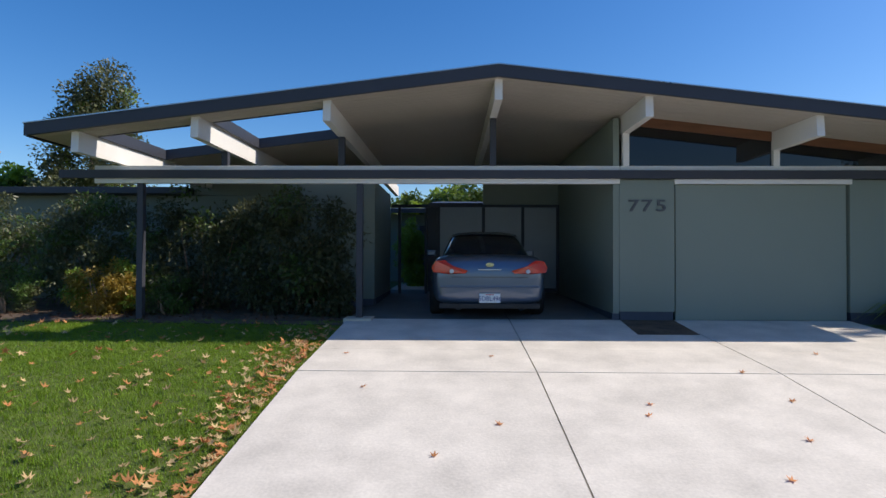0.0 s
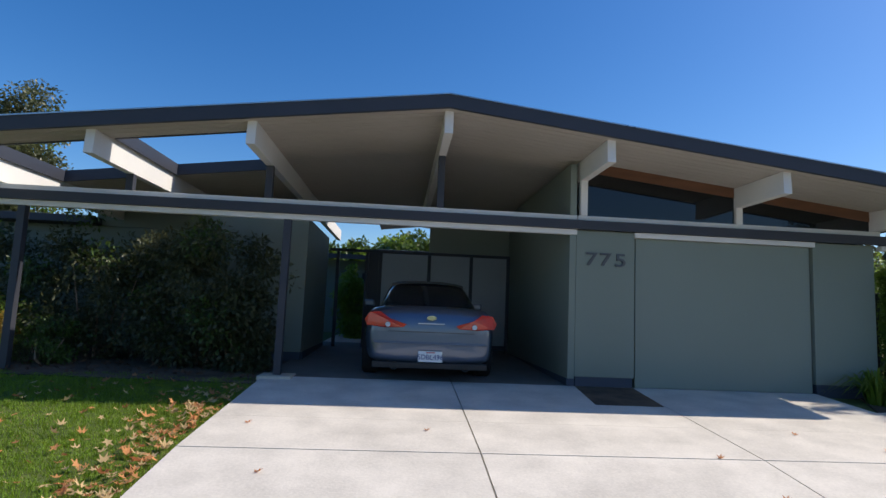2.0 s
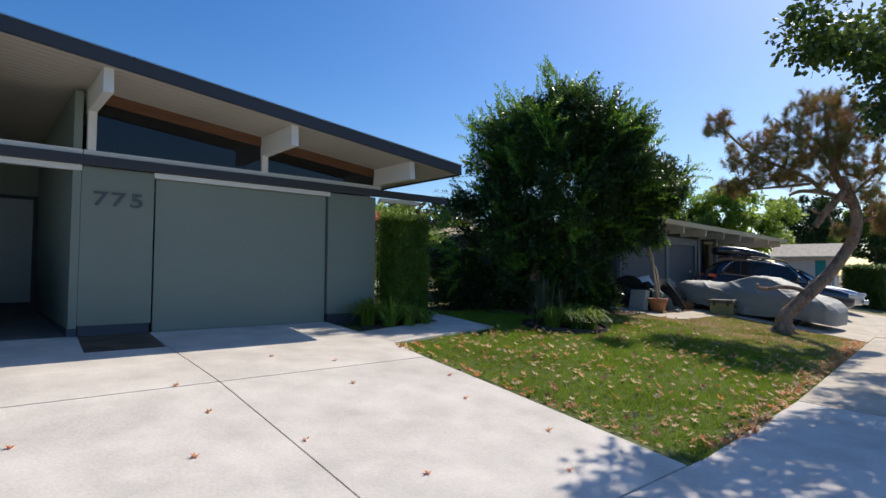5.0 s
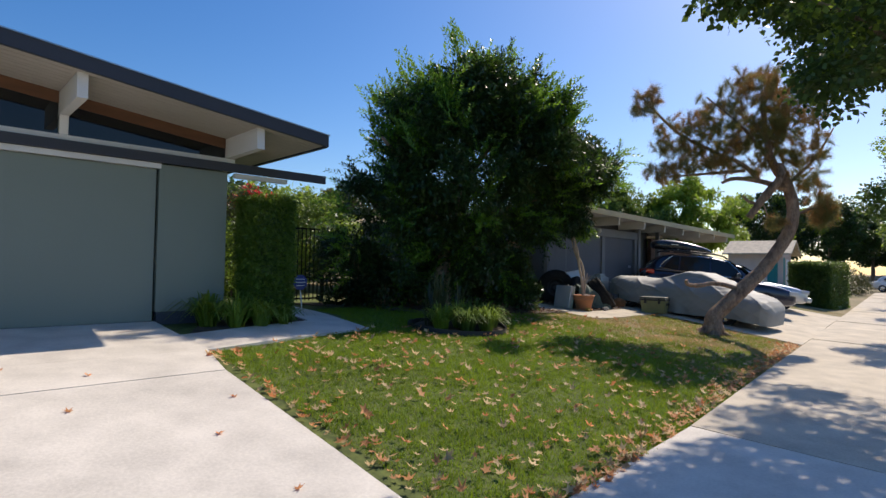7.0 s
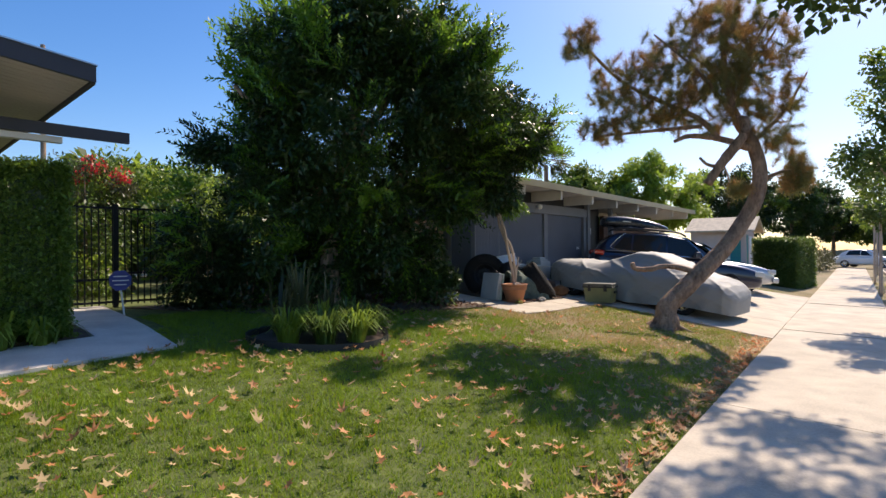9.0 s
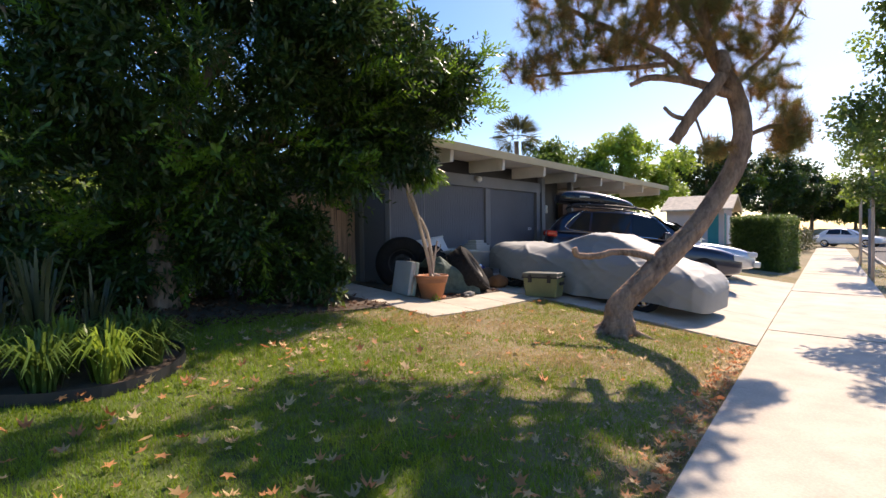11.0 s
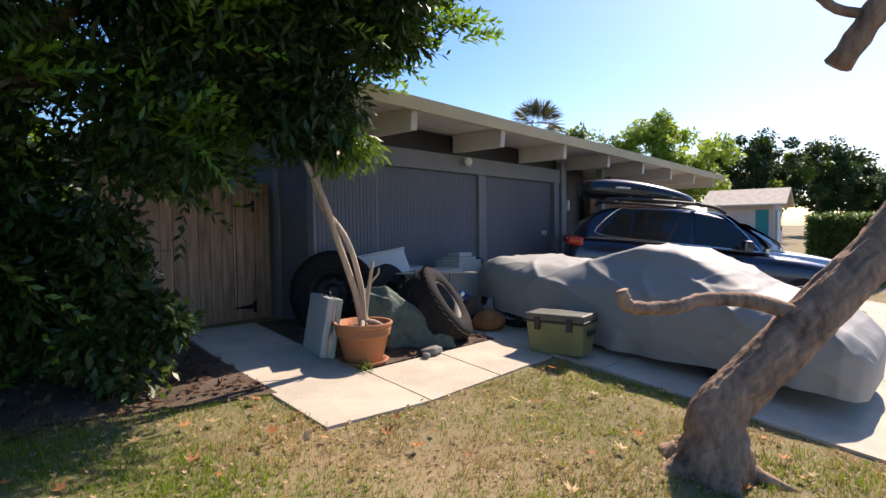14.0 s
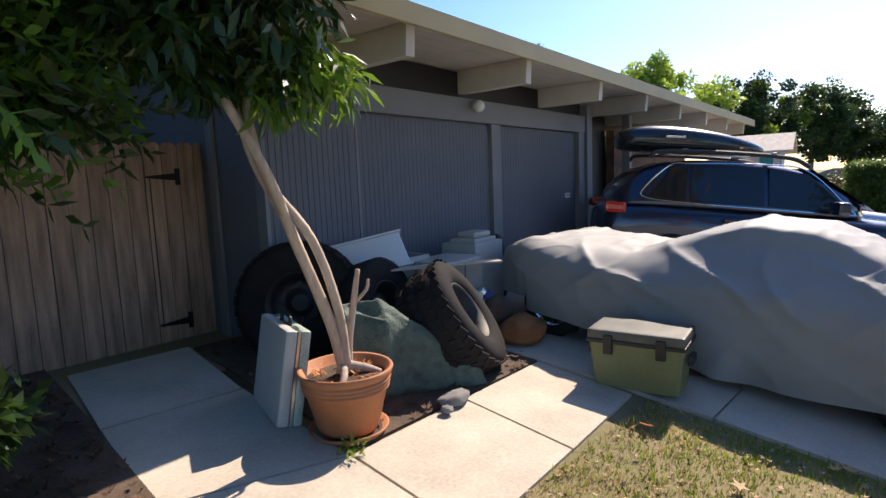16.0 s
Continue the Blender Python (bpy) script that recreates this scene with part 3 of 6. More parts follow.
part("fascia", prism([(-0.5, nz(-0.5) - 0.14), (13.45, nz(13.45) - 0.14), (13.45, nz(13.45) + 0.015), (-0.5, nz(-0.5) + 0.015)], -0.95, -0.912), CREAM, nhouse, "weathered cream fascia")
part("fascia", prism([(-0.5, nz(-0.5) - 0.10), (-0.46, nz(-0.5) - 0.10), (-0.46, nz(-0.5) + 0.012), (-0.5, nz(-0.5) + 0.012)], -1.0, 8.6), CREAM, nhouse)
for y in np.arange(-0.91, 0.9, 0.15):
    part("soffit_board", prism([(-0.44, nz(-0.44) - 0.085), (13.38, nz(13.38) - 0.085), (13.38, nz(13.38) - 0.062), (-0.44, nz(-0.44) - 0.062)], y + 0.004, y + 0.146), NBEAM, nhouse)
for u in (0.78, 2.57, 4.36, 6.02, 7.70, 9.4, 11.1, 12.8):
    part("beam", prism([(-0.84, nz(u) - 0.09), (-0.82, nz(u) - 0.34), (0.6, nz(u) - 0.34), (0.6, nz(u) - 0.09)], u - 0.05, u + 0.05, 'x'), NBEAM, nhouse, "pale weathered roof beam")
# back part of that roof seen over the fence
part("wall", Bx(-1.8, -0.02, 3.2, 3.3, 0.4, 2.5), GREYTRIM, nhouse)
part("roof", prism([(-2.4, 2.55), (-0.47, 3.0), (-0.47, 3.08), (-2.4, 2.63)], 2.7, 7), CREAM, nhouse)

# ---- plants ----


def sprays(name, centres, middle, n, length, size, material, parent, seed, label="", wide=0.30):
    """Leafy shoots that leave clump centres outwards and upwards, with leaves in pairs along each."""
    rng = np.random.default_rng(seed)
    C = np.repeat(np.asarray(centres, float), n, axis=0)
    out = unit(C - np.asarray(middle, float))
    d = unit(out * 0.9 + rng.normal(size=C.shape) * 0.45 + np.array([0, 0, 0.35]))
    base = C + rng.normal(size=C.shape) * 0.12
    L = length * rng.uniform(0.6, 1.25, len(C))[:, None]
    side0 = unit(np.cross(d, rng.normal(size=C.shape)))
    side1 = np.cross(d, side0)
    V = []
    pairs = 11
    for k in range(pairs):
        f = (k + 0.6) / pairs
        p = base + d * L * f + np.array([0, 0, -0.16]) * L * f * f
        for sgn in (1, -1):
            sd_ = side0 if k % 2 else unit(side0 * 0.4 + side1 * 0.92)
            ax = unit(d * 0.75 + sd_ * sgn * 0.75 + rng.normal(size=C.shape) * 0.12)
            w = unit(np.cross(ax, d + np.array([0.1, 0.2, 0.3]))) * size * wide * 0.5
            lf = size * rng.uniform(0.75, 1.2, len(C))[:, None] * (1.05 - 0.35 * f)
            V.append(np.stack([p, p + ax * lf * 0.45 + w, p + ax * lf, p + ax * lf * 0.45 - w], 1))
    V = np.concatenate(V).reshape(-1, 3)
    return arrays(name, V, np.arange(len(V)).reshape(-1, 4), material, parent, label)


def tree(name, label, trunk, rads, limbs, crowns, material, bark, seed, per=260, size=0.12, spread=0.42, light=None, low=None, wide=0.38, share=0.2, group="", shoots=0):
    t = thing(name, label, "tree", group)
    bm = bmesh.new()
    tube(bm, curve(trunk, 5), list(np.interp(np.linspace(0, 1, (len(trunk) - 1) * 5 + 1), np.linspace(0, 1, len(rads)), rads)), 12, 0.3, seed)
    part("trunk", bm, bark, t, smooth=True)
    for i, (pts, r0, r1) in enumerate(limbs):
        bm = bmesh.new()
        q = curve(pts, 4)
        tube(bm, q, list(np.linspace(r0, r1, len(q))), 8, 0.25, seed + i)
        part("limb", bm, bark, t, smooth=True)
    c = np.concatenate([blob(n, ce, ra, seed + 10 + k, 0.55, low) for k, (n, ce, ra) in enumerate(crowns)])
    rng = np.random.default_rng(seed)
    rng.shuffle(c)
    k = int(len(c) * (1 - share)) if light else len(c)
    leaves("crown", c[:k], spread, per, size, material, t, seed + 50, wide)
    if light:
        mid = c.mean(0)
        tips = c[k:] + unit(c[k:] - mid) * 0.16
        if shoots:
            mid = np.array([mid[0], mid[1], mid[2] - 1.0])
            sprays("tip_foliage", tips, mid, shoots, 0.62, size * 1.05, light, t, seed + 60, "bright new leaves", wide)
            sprays("outer_foliage", c[:k:2], mid, shoots // 2, 0.6, size * 1.05, material, t, seed + 70, "glossy dark shoots", wide)
        else:
            leaves("tip_foliage", tips, spread * 0.8, per, size, light, t, seed + 60, wide, label="bright new leaves")
    return t


def shrub(name, label, crowns, material, seed, per=200, size=0.07, spread=0.26, light=None, low=None, wide=0.42, share=0.25, stems=None):
    t = thing(name, label, "shrub")
    rng = np.random.default_rng(seed)
    bm = bmesh.new()
    for k, (n, ce, ra) in enumerate(crowns):
        zb = land(ce[0], ce[1]) - 0.03
        for _ in range(5):
            a = rng.uniform(0, 6.28)
            tip = (ce[0] + 0.6 * ra[0] * math.cos(a), ce[1] + 0.6 * ra[1] * math.sin(a), ce[2] + 0.3 * ra[2])
            base = (ce[0] + 0.15 * ra[0] * math.cos(a), ce[1] + 0.15 * ra[1] * math.sin(a), zb)
            tube(bm, [base, tuple((p + q) / 2 + rng.normal() * 0.04 for p, q in zip(base, tip)), tip], [0.025, 0.017, 0.006], 5)
    tagged(part("stem_cluster", bm, BARK, t), kind="stuff")
    c = np.concatenate([blob(n, ce, ra, seed + k, 0.45, low) for k, (n, ce, ra) in enumerate(crowns)])
    rng.shuffle(c)
    k = int(len(c) * (1 - share)) if light else len(c)
    leaves("foliage", c[:k], spread, per, size, material, t, seed + 5, wide)
    if light:
        leaves("tip_foliage", c[k:], spread, per, size, light, t, seed + 6, wide)
    return t


# the big glossy tree between the houses
tree("tree", "tall dense evergreen tree with glossy dark leaves beside a fence",
     [(12.3, 9.5, 0.2), (12.25, 9.45, 1.2), (12.4, 9.4, 2.4), (12.7, 9.2, 4.2)], [0.22, 0.17, 0.15, 0.08],
     [([(12.3, 9.45, 1.6), (13.3, 9.0, 2.5), (14.6, 8.5, 3.0), (15.5, 8.3, 2.9)], 0.10, 0.03), ([(12.35, 9.4, 2.0), (11.4, 9.5, 3.2), (10.6, 9.6, 4.0)], 0.09, 0.03),
      ([(12.5, 9.3, 3.0), (13.4, 8.8, 4.6), (13.7, 8.6, 5.8)], 0.09, 0.03), ([(13.3, 9.0, 2.5), (14.2, 8.9, 3.6), (14.9, 8.4, 4.3)], 0.07, 0.02)],
     [(120, (12.45, 9.4, 3.5), (1.75, 1.7, 1.8)), (56, (13.3, 8.7, 5.1), (1.15, 1.0, 0.85)), (30, (11.7, 9.2, 4.75), (0.75, 0.8, 0.6)), (30, (14.3, 8.5, 4.9), (0.75, 0.8, 0.6)), (70, (14.5, 8.4, 3.9), (1.15, 1.1, 0.9)), (70, (11.4, 9.9, 2.0), (1.4, 1.1, 1.6)),
      (70, (13.0, 9.5, 1.6), (0.9, 0.9, 1.35)), (30, (15.1, 8.6, 2.95), (0.75, 0.6, 0.4)), (40, (15.9, 8.2, 3.75), (0.9, 0.75, 0.65)), (26, (14.4, 8.8, 2.5), (0.6, 0.6, 0.5)), (34, (11.5, 9.4, 4.2), (0.85, 1.1, 0.95)), (30, (12.4, 8.9, 5.1), (1.0, 1.0, 0.9))],
     LEAF_DARK, BARK, 11, per=340, size=0.125, spread=0.40, light=LEAF_TIP, low=0.55, wide=0.30, share=0.28, shoots=9)
shrub("shrub", "dark sprawling shrub against the iron fence", [(60, (10.6, 10.5, 1.3), (0.9, 0.7, 1.2)), (30, (11.0, 10.0, 0.8), (0.9, 0.6, 0.6))], LEAF_DARK, 31, size=0.08, low=0.45)
shrub("shrub", "low leafy shrub at the foot of the wooden gate", [(30, (13.85, 8.95, 1.15), (0.38, 0.42, 0.75)), (16, (14.1, 8.7, 0.75), (0.35, 0.35, 0.35))], LEAF_DARK, 33, size=0.10, spread=0.24, low=0.45, light=LEAF_MID)
shrub("shrub", "sunlit yellow-green shrubs behind the iron gate", [(90, (11.0, 14.6, 2.2), (2.6, 1.2, 1.3)), (40, (9.4, 13.6, 1.4), (0.9, 0.9, 1.0))], LEAF_MID, 35, size=0.10, spread=0.45, light=LEAF_LIGHT, share=0.5)
shrub("shrub", "flowering shrub with small red blooms", [(26, (9.7, 14.0, 2.75), (0.9, 0.6, 0.6))], LEAF_OLIVE, 37, per=120, size=0.08, light=LEAF_RED, share=0.12)
# shrubs along the front of the first house
shrub("shrub", "dense dark shrubs under the open roof bays", [(80, (-3.0, 10.05, 1.55), (1.1, 0.6, 1.25)), (60, (-4.9, 10.7, 1.6), (1.3, 0.9, 1.25)), (26, (-2.4, 9.8, 0.9), (0.45, 0.5, 0.7))], LEAF_OLIVE, 41, size=0.085, spread=0.34, light=LEAF_MID, share=0.15)
shrub("shrub", "tall loose shrub in front of the house wing", [(70, (-7.2, 11.0, 1.5), (1.3, 0.9, 1.2)), (60, (-9.4, 10.9, 1.4), (1.2, 1.0, 1.2)), (40, (-11.3, 10.6, 1.3), (1.0, 1.0, 1.1))], LEAF_OLIVE, 43, size=0.085, spread=0.34, light=LEAF_MID, share=0.3)
shrub("shrub", "rounded shrub with golden yellow leaves", [(46, (-6.25, 9.75, 0.95), (0.62, 0.5, 0.5))], LEAF_YEL, 45, size=0.065, spread=0.2, light=LEAF_LIGHT, share=0.25)
shrub("shrub", "low pale-leaved shrub beside the golden one", [(22, (-5.1, 9.75, 0.75), (0.45, 0.4, 0.35)), (20, (-8.0, 9.8, 0.85), (0.5, 0.4, 0.5))], LEAF_OLIVE, 47, size=0.05, spread=0.2, light=LEAF_MID, share=0.5)
shrub("shrub", "potted-looking leafy shrub in the courtyard", [(30, (-1.35, 17.0, 1.7), (0.35, 0.5, 0.9)), (16, (-1.1, 16.4, 0.9), (0.3, 0.4, 0.4))], LEAF_LIGHT, 49, size=0.10)

# clipped column hedge by the garage
def clipped(name, label, x0, x1, y0, y1, z0, z1, material, seed, n, size):
    t = thing(name, label, "hedge")
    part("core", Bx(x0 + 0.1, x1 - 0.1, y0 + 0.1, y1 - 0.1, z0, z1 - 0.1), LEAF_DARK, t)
    rng = np.random.default_rng(seed)
    p = rng.random((n, 3))
    face = rng.choice(5, n, p=[0.22, 0.22, 0.2, 0.2, 0.16])
    d = rng.uniform(-0.02, 0.09, n)
    X, Y, Z = x0 + p[:, 0] * (x1 - x0), y0 + p[:, 1] * (y1 - y0), z0 + p[:, 2] * (z1 - z0)
    wob = 0.055 * np.sin(X * 5 + Z * 4) * np.cos(Y * 6 + Z * 3) + 0.03 * np.sin(X * 13 + Z * 17 + Y * 11)
    X = np.where(face == 0, x0 + d + wob, np.where(face == 1, x1 - d + wob, X))
    Y = np.where(face == 2, y0 + d + wob, np.where(face == 3, y1 - d + wob, Y))
    Z = np.where(face == 4, z1 - d + wob, Z)
    leaves("foliage", np.stack([X, Y, Z], 1), size * 0.6, 3, size, material, t, seed + 1, 0.45)
    return t


clipped("hedge", "clipped square column of green hedge by the garage corner", 7.46, 8.20, 8.70, 9.25, 0.42, 2.38, LEAF_HEDGE, 61, 20000, 0.042)
clipped("hedge", "dark clipped box hedge beside the far sidewalk", 31.0, 34.2, 6.1, 7.6, -0.2, 1.75, LEAF_MID, 63, 14000, 0.09)


def strap_plant(name, label, x, y, n, length, width, seed, material, upright=0.5, z=None):
    rng = np.random.default_rng(seed)
    V, F = [], []
    zb = land(x, y) if z is None else z
    for i in range(n):
        a = rng.uniform(0, 6.283)
        L = length * rng.uniform(0.6, 1.15)
        lean = rng.uniform(0.1, 1.0) * (1 - upright)
        d = np.array([math.cos(a), math.sin(a), 0])
        s = np.array([-d[1], d[0], 0]) * width
        b = np.array([x, y, zb]) + d * rng.uniform(0, 0.12)
        q = [b + d * L * (lean * 0.25) + np.array([0, 0, L * 0.45]), b + d * L * lean * 0.75 + np.array([0, 0, L * (0.85 - 0.25 * lean)]), b + d * L * lean * 1.35 + np.array([0, 0, L * (1.0 - 0.9 * lean)])]
        k = len(V)
        V += [b - s, b + s, q[0] + s, q[0] - s, q[1] + s * 0.8, q[1] - s * 0.8, q[2] + s * 0.1, q[2] - s * 0.1]
        F += [(k, k + 1, k + 2, k + 3), (k + 3, k + 2, k + 4, k + 5), (k + 5, k + 4, k + 6, k + 7)]
    t = thing(name, label, "plant")
    arrays("leaves", np.array(V), np.array(F), material, t)
    return t


for i, (x, y, n, L) in enumerate(((6.80, 8.62, 110, 0.55), (7.15, 8.45, 120, 0.55), (7.5, 8.36, 100, 0.46), (7.9, 8.42, 70, 0.36))):
    strap_plant("agapanthus", "clump of arching green strap leaves beside the hedge", x, y, n, L, 0.017, 70 + i, LEAF_LIGHT, 0.1)["group"] = "strap-leaved clumps by the garage"
# round bed with plastic edging on the lawn
edging = bmesh.new()
pts = []
for k in range(36):
    a = 2 * math.pi * k / 36
    pts.append((a, 1 + 0.06 * math.sin(3 * a)))
rings = []
for a, s in pts + pts[:1]:
    cx, cy = 10.65 + 0.90 * s * math.cos(a), 7.30 + 0.74 * s * math.sin(a)
    z = land(cx, cy)
    rings.append([(cx, cy, z - 0.05), (cx, cy, z + 0.07), (cx + 0.03 * math.cos(a), cy + 0.03 * math.sin(a), z + 0.08), (cx + 0.035 * math.cos(a), cy + 0.035 * math.sin(a), z - 0.05)])
loft(edging, rings, cap=False)
tagged(part("bed_edging", edging, BLACK), "black plastic edging ring round a planting bed on the lawn", "edging")
bm = bmesh.new()
vs = [bm.verts.new((10.65 + 0.88 * math.cos(k * math.pi / 12), 7.30 + 0.72 * math.sin(k * math.pi / 12), land(10.65, 7.30 + 0.72 * math.sin(k * math.pi / 12)) + 0.02)) for k in range(24)]
bm.faces.new(vs)
tagged(part("bed_soil", bm, SOIL), "dark soil inside the round lawn bed", "flower bed", kind="structure")
for i, (x, y, n, L, w, u) in enumerate(((10.55, 7.7, 40, 1.0, 0.016, 0.72), (10.95, 7.65, 26, 0.85, 0.015, 0.7), (10.2, 7.6, 26, 0.8, 0.015, 0.65))):
    strap_plant("iris", "tall upright sword-shaped grey-green leaves in the round bed", x, y, n, L, w, 80 + i, LEAF_OLIVE, u)["group"] = "sword-leaved plants in the bed"
for i, (x, y) in enumerate(((10.05, 7.15), (10.38, 6.87), (10.8, 6.82), (11.2, 7.08), (10.6, 7.25), (11.15, 7.45))):
    strap_plant("dwarf_shrub", "low mounded plant with narrow variegated leaves", x, y, 170, 0.50, 0.011, 90 + i, LEAF_MID if i % 2 else LEAF_LIGHT, 0.3)["group"] = "low plants in the round bed"

# ---- the leaning pine ----
pine = thing("pine_tree", "leaning pine with a twisting bare trunk and browning needle tufts", "tree", at=pose(0.10, -0.16, 0.0))
trunk_pts = curve([(16.36, 5.48, -0.10), (16.38, 5.42, 0.12), (16.42, 5.40, 0.35), (16.60, 5.23, 0.62), (16.98, 4.90, 1.08), (17.28, 4.64, 1.48), (17.64, 4.31, 2.2), (17.72, 4.22, 2.75), (17.62, 4.32, 3.3), (17.38, 4.55, 3.85), (17.25, 4.65, 4.6), (17.2, 4.7, 5.4)], 22)
tr = list(np.interp(np.linspace(0, 154, len(trunk_pts)), [0, 9, 20, 34, 56, 84, 112, 140, 154], [0.33, 0.25, 0.19, 0.165, 0.155, 0.135, 0.11, 0.06, 0.03]))
bm = bmesh.new()
rings = []
for i, p in enumerate(trunk_pts):
    d = (trunk_pts[min(i + 1, len(trunk_pts) - 1)] - trunk_pts[max(i - 1, 0)]).normalized()
    a = d.cross(Vector((0.3, 1, 0.2))).normalized()
    b = d.cross(a)
    ring = []
    t_ = i * 14 / 22
    for k in range(72):
        an = 2 * math.pi * k / 72
        c = Vector((math.cos(an), math.sin(an), 0))
        crack = max(0.0, 1 - 6 * abs(noise.noise(Vector((c.x * 2.6, c.y * 2.6, t_ * 0.11))))) + 0.7 * max(0.0, 1 - 6 * abs(noise.noise(Vector((c.x * 4.5 + 9, c.y * 4.5, t_ * 0.22)))))
        rr = tr[i] * (1 + 0.12 * noise.noise(Vector((c.x, c.y, t_ * 0.05))) - 0.085 * crack + 0.05 * noise.noise(Vector((c.x * 8, c.y * 8, t_ * 0.5))) + (0.22 * math.cos(5 * an + 1) * max(0, 1 - t_ / 16)))
        ring.append(p + a * (rr * c.x) + b * (rr * c.y))
    rings.append(ring)
loft(bm, rings)
part("trunk", bm, PINEBARK, pine, "reddish brown furrowed bark", smooth=True)
bm = bmesh.new()
for a in (0.4, 1.5, 2.7, 3.9, 5.1):
    tube(bm, [(16.38 + 0.1 * math.cos(a), 5.44 + 0.1 * math.sin(a), 0.10), (16.38 + 0.27 * math.cos(a), 5.44 + 0.27 * math.sin(a), -0.02), (16.38 + 0.5 * math.cos(a), 5.44 + 0.5 * math.sin(a), -0.10)], [0.055, 0.045, 0.015], 8, 0.3)
part("root_flare", bm, PINEBARK, pine, smooth=True)
PINE_LIMBS = [
    ([(16.85, 5.02, 0.96), (16.62, 5.28, 1.06), (16.36, 5.48, 1.08), (16.2, 5.6, 1.04), (15.99, 5.79, 1.05), (15.94, 5.83, 1.15)], 0.055, 0.035),
    ([(17.62, 4.32, 3.2), (17.15, 4.75, 3.38), (16.75, 5.1, 3.42), (16.55, 5.3, 3.32)], 0.07, 0.03),
    ([(17.15, 4.75, 3.38), (16.9, 4.95, 3.7), (16.4, 5.4, 4.0), (15.8, 5.95, 4.4), (15.1, 6.5, 5.2)], 0.06, 0.02),
    ([(16.9, 4.95, 3.6), (16.2, 5.6, 3.5), (15.5, 6.2, 3.4)], 0.04, 0.015), ([(17.35, 4.6, 3.9), (16.8, 5.0, 4.6), (16.2, 5.5, 5.2)], 0.05, 0.015),
    ([(17.3, 4.6, 4.0), (17.7, 4.3, 4.7), (18.0, 4.0, 5.4)], 0.05, 0.015), ([(17.6, 4.3, 3.3), (18.1, 3.9, 3.9), (18.4, 3.6, 4.6)], 0.045, 0.015),
    ([(17.7, 4.25, 2.6), (18.1, 3.9, 2.8), (18.45, 3.6, 2.75)], 0.04, 0.012), ([(17.40, 4.40, 3.72), (17.26, 4.36, 3.40), (17.10, 4.66, 2.95), (17.02, 4.90, 2.56)], 0.095, 0.075), ([(17.08, 4.72, 2.85), (17.02, 4.90, 2.92), (17.0, 5.02, 3.05)], 0.035, 0.025), ([(17.10, 4.66, 2.92), (17.12, 4.56, 2.6), (17.1, 4.5, 2.36)], 0.018, 0.01), ([(17.25, 4.65, 4.4), (17.4, 5.2, 5.0), (17.3, 5.6, 5.4)], 0.04, 0.012),
    ([(17.3, 4.6, 4.3), (17.0, 4.1, 4.9), (16.9, 3.8, 5.3)], 0.04, 0.012)]
for pts, r0, r1 in PINE_LIMBS:
    bm = bmesh.new()
    q = curve(pts, 5)
    tube(bm, q, [r * (1 + 0.15 * math.sin(3.1 * k)) for k, r in enumerate(np.linspace(r0, r1, len(q)))], 9, 0.3)
    part("limb", bm, PINEBARK, pine, smooth=True)


def needles(name, centres, n, length, material, parent, seed):
    rng = np.random.default_rng(seed)
    C = np.repeat(centres, n, axis=0)
    axis = np.repeat(unit(rng.normal(size=(len(centres), 3)) * 0.7 + np.array([0, 0, 0.9])), n, axis=0)
    s0 = rng.uniform(-0.12, 0.12, len(C))[:, None]
    d = unit(rng.normal(size=C.shape) + axis * 0.9)
    L = length * rng.uniform(0.7, 1.2, len(C))[:, None]
    s = unit(np.cross(d, rng.normal(size=C.shape))) * 0.0028
    b = C + axis * s0
    V = np.stack([b - s, b + s, b + d * L], 1).reshape(-1, 3)
    return arrays(name, V, np.arange(len(V)).reshape(-1, 3), material, parent)


tuft = np.concatenate([blob(180, (16.9, 4.95, 4.85), (1.05, 1.0, 0.95), 5, 0.2), blob(120, (17.7, 4.2, 4.75), (0.75, 0.75, 0.95), 6, 0.2), blob(70, (15.9, 5.85, 4.3), (0.65, 0.65, 0.55), 7, 0.2),
                       blob(30, (15.2, 6.4, 5.0), (0.35, 0.35, 0.4), 8, 0.2), blob(30, (15.6, 6.1, 3.5), (0.5, 0.5, 0.2), 9, 0.2), blob(60, (18.25, 3.8, 2.8), (0.35, 0.35, 0.4), 10, 0.2), blob(14, (17.1, 4.4, 2.42), (0.16, 0.16, 0.14), 12, 0.2),
                       blob(80, (17.0, 4.9, 3.95), (0.95, 0.85, 0.5), 14, 0.2), blob(60, (17.9, 4.05, 3.65), (0.5, 0.5, 0.6), 15, 0.2), blob(46, (16.2, 5.55, 3.8), (0.65, 0.65, 0.35), 16, 0.2), blob(50, (17.4, 4.7, 5.6), (0.6, 0.6, 0.4), 13, 0.3)])
rs = np.random.default_rng(4)
rs.shuffle(tuft)
needles("needle_foliage", tuft[:440], 170, 0.17, NEEDLE, pine, 20)
needles("brown_foliage", tuft[440:], 170, 0.17, NEEDLE_B, pine, 21)

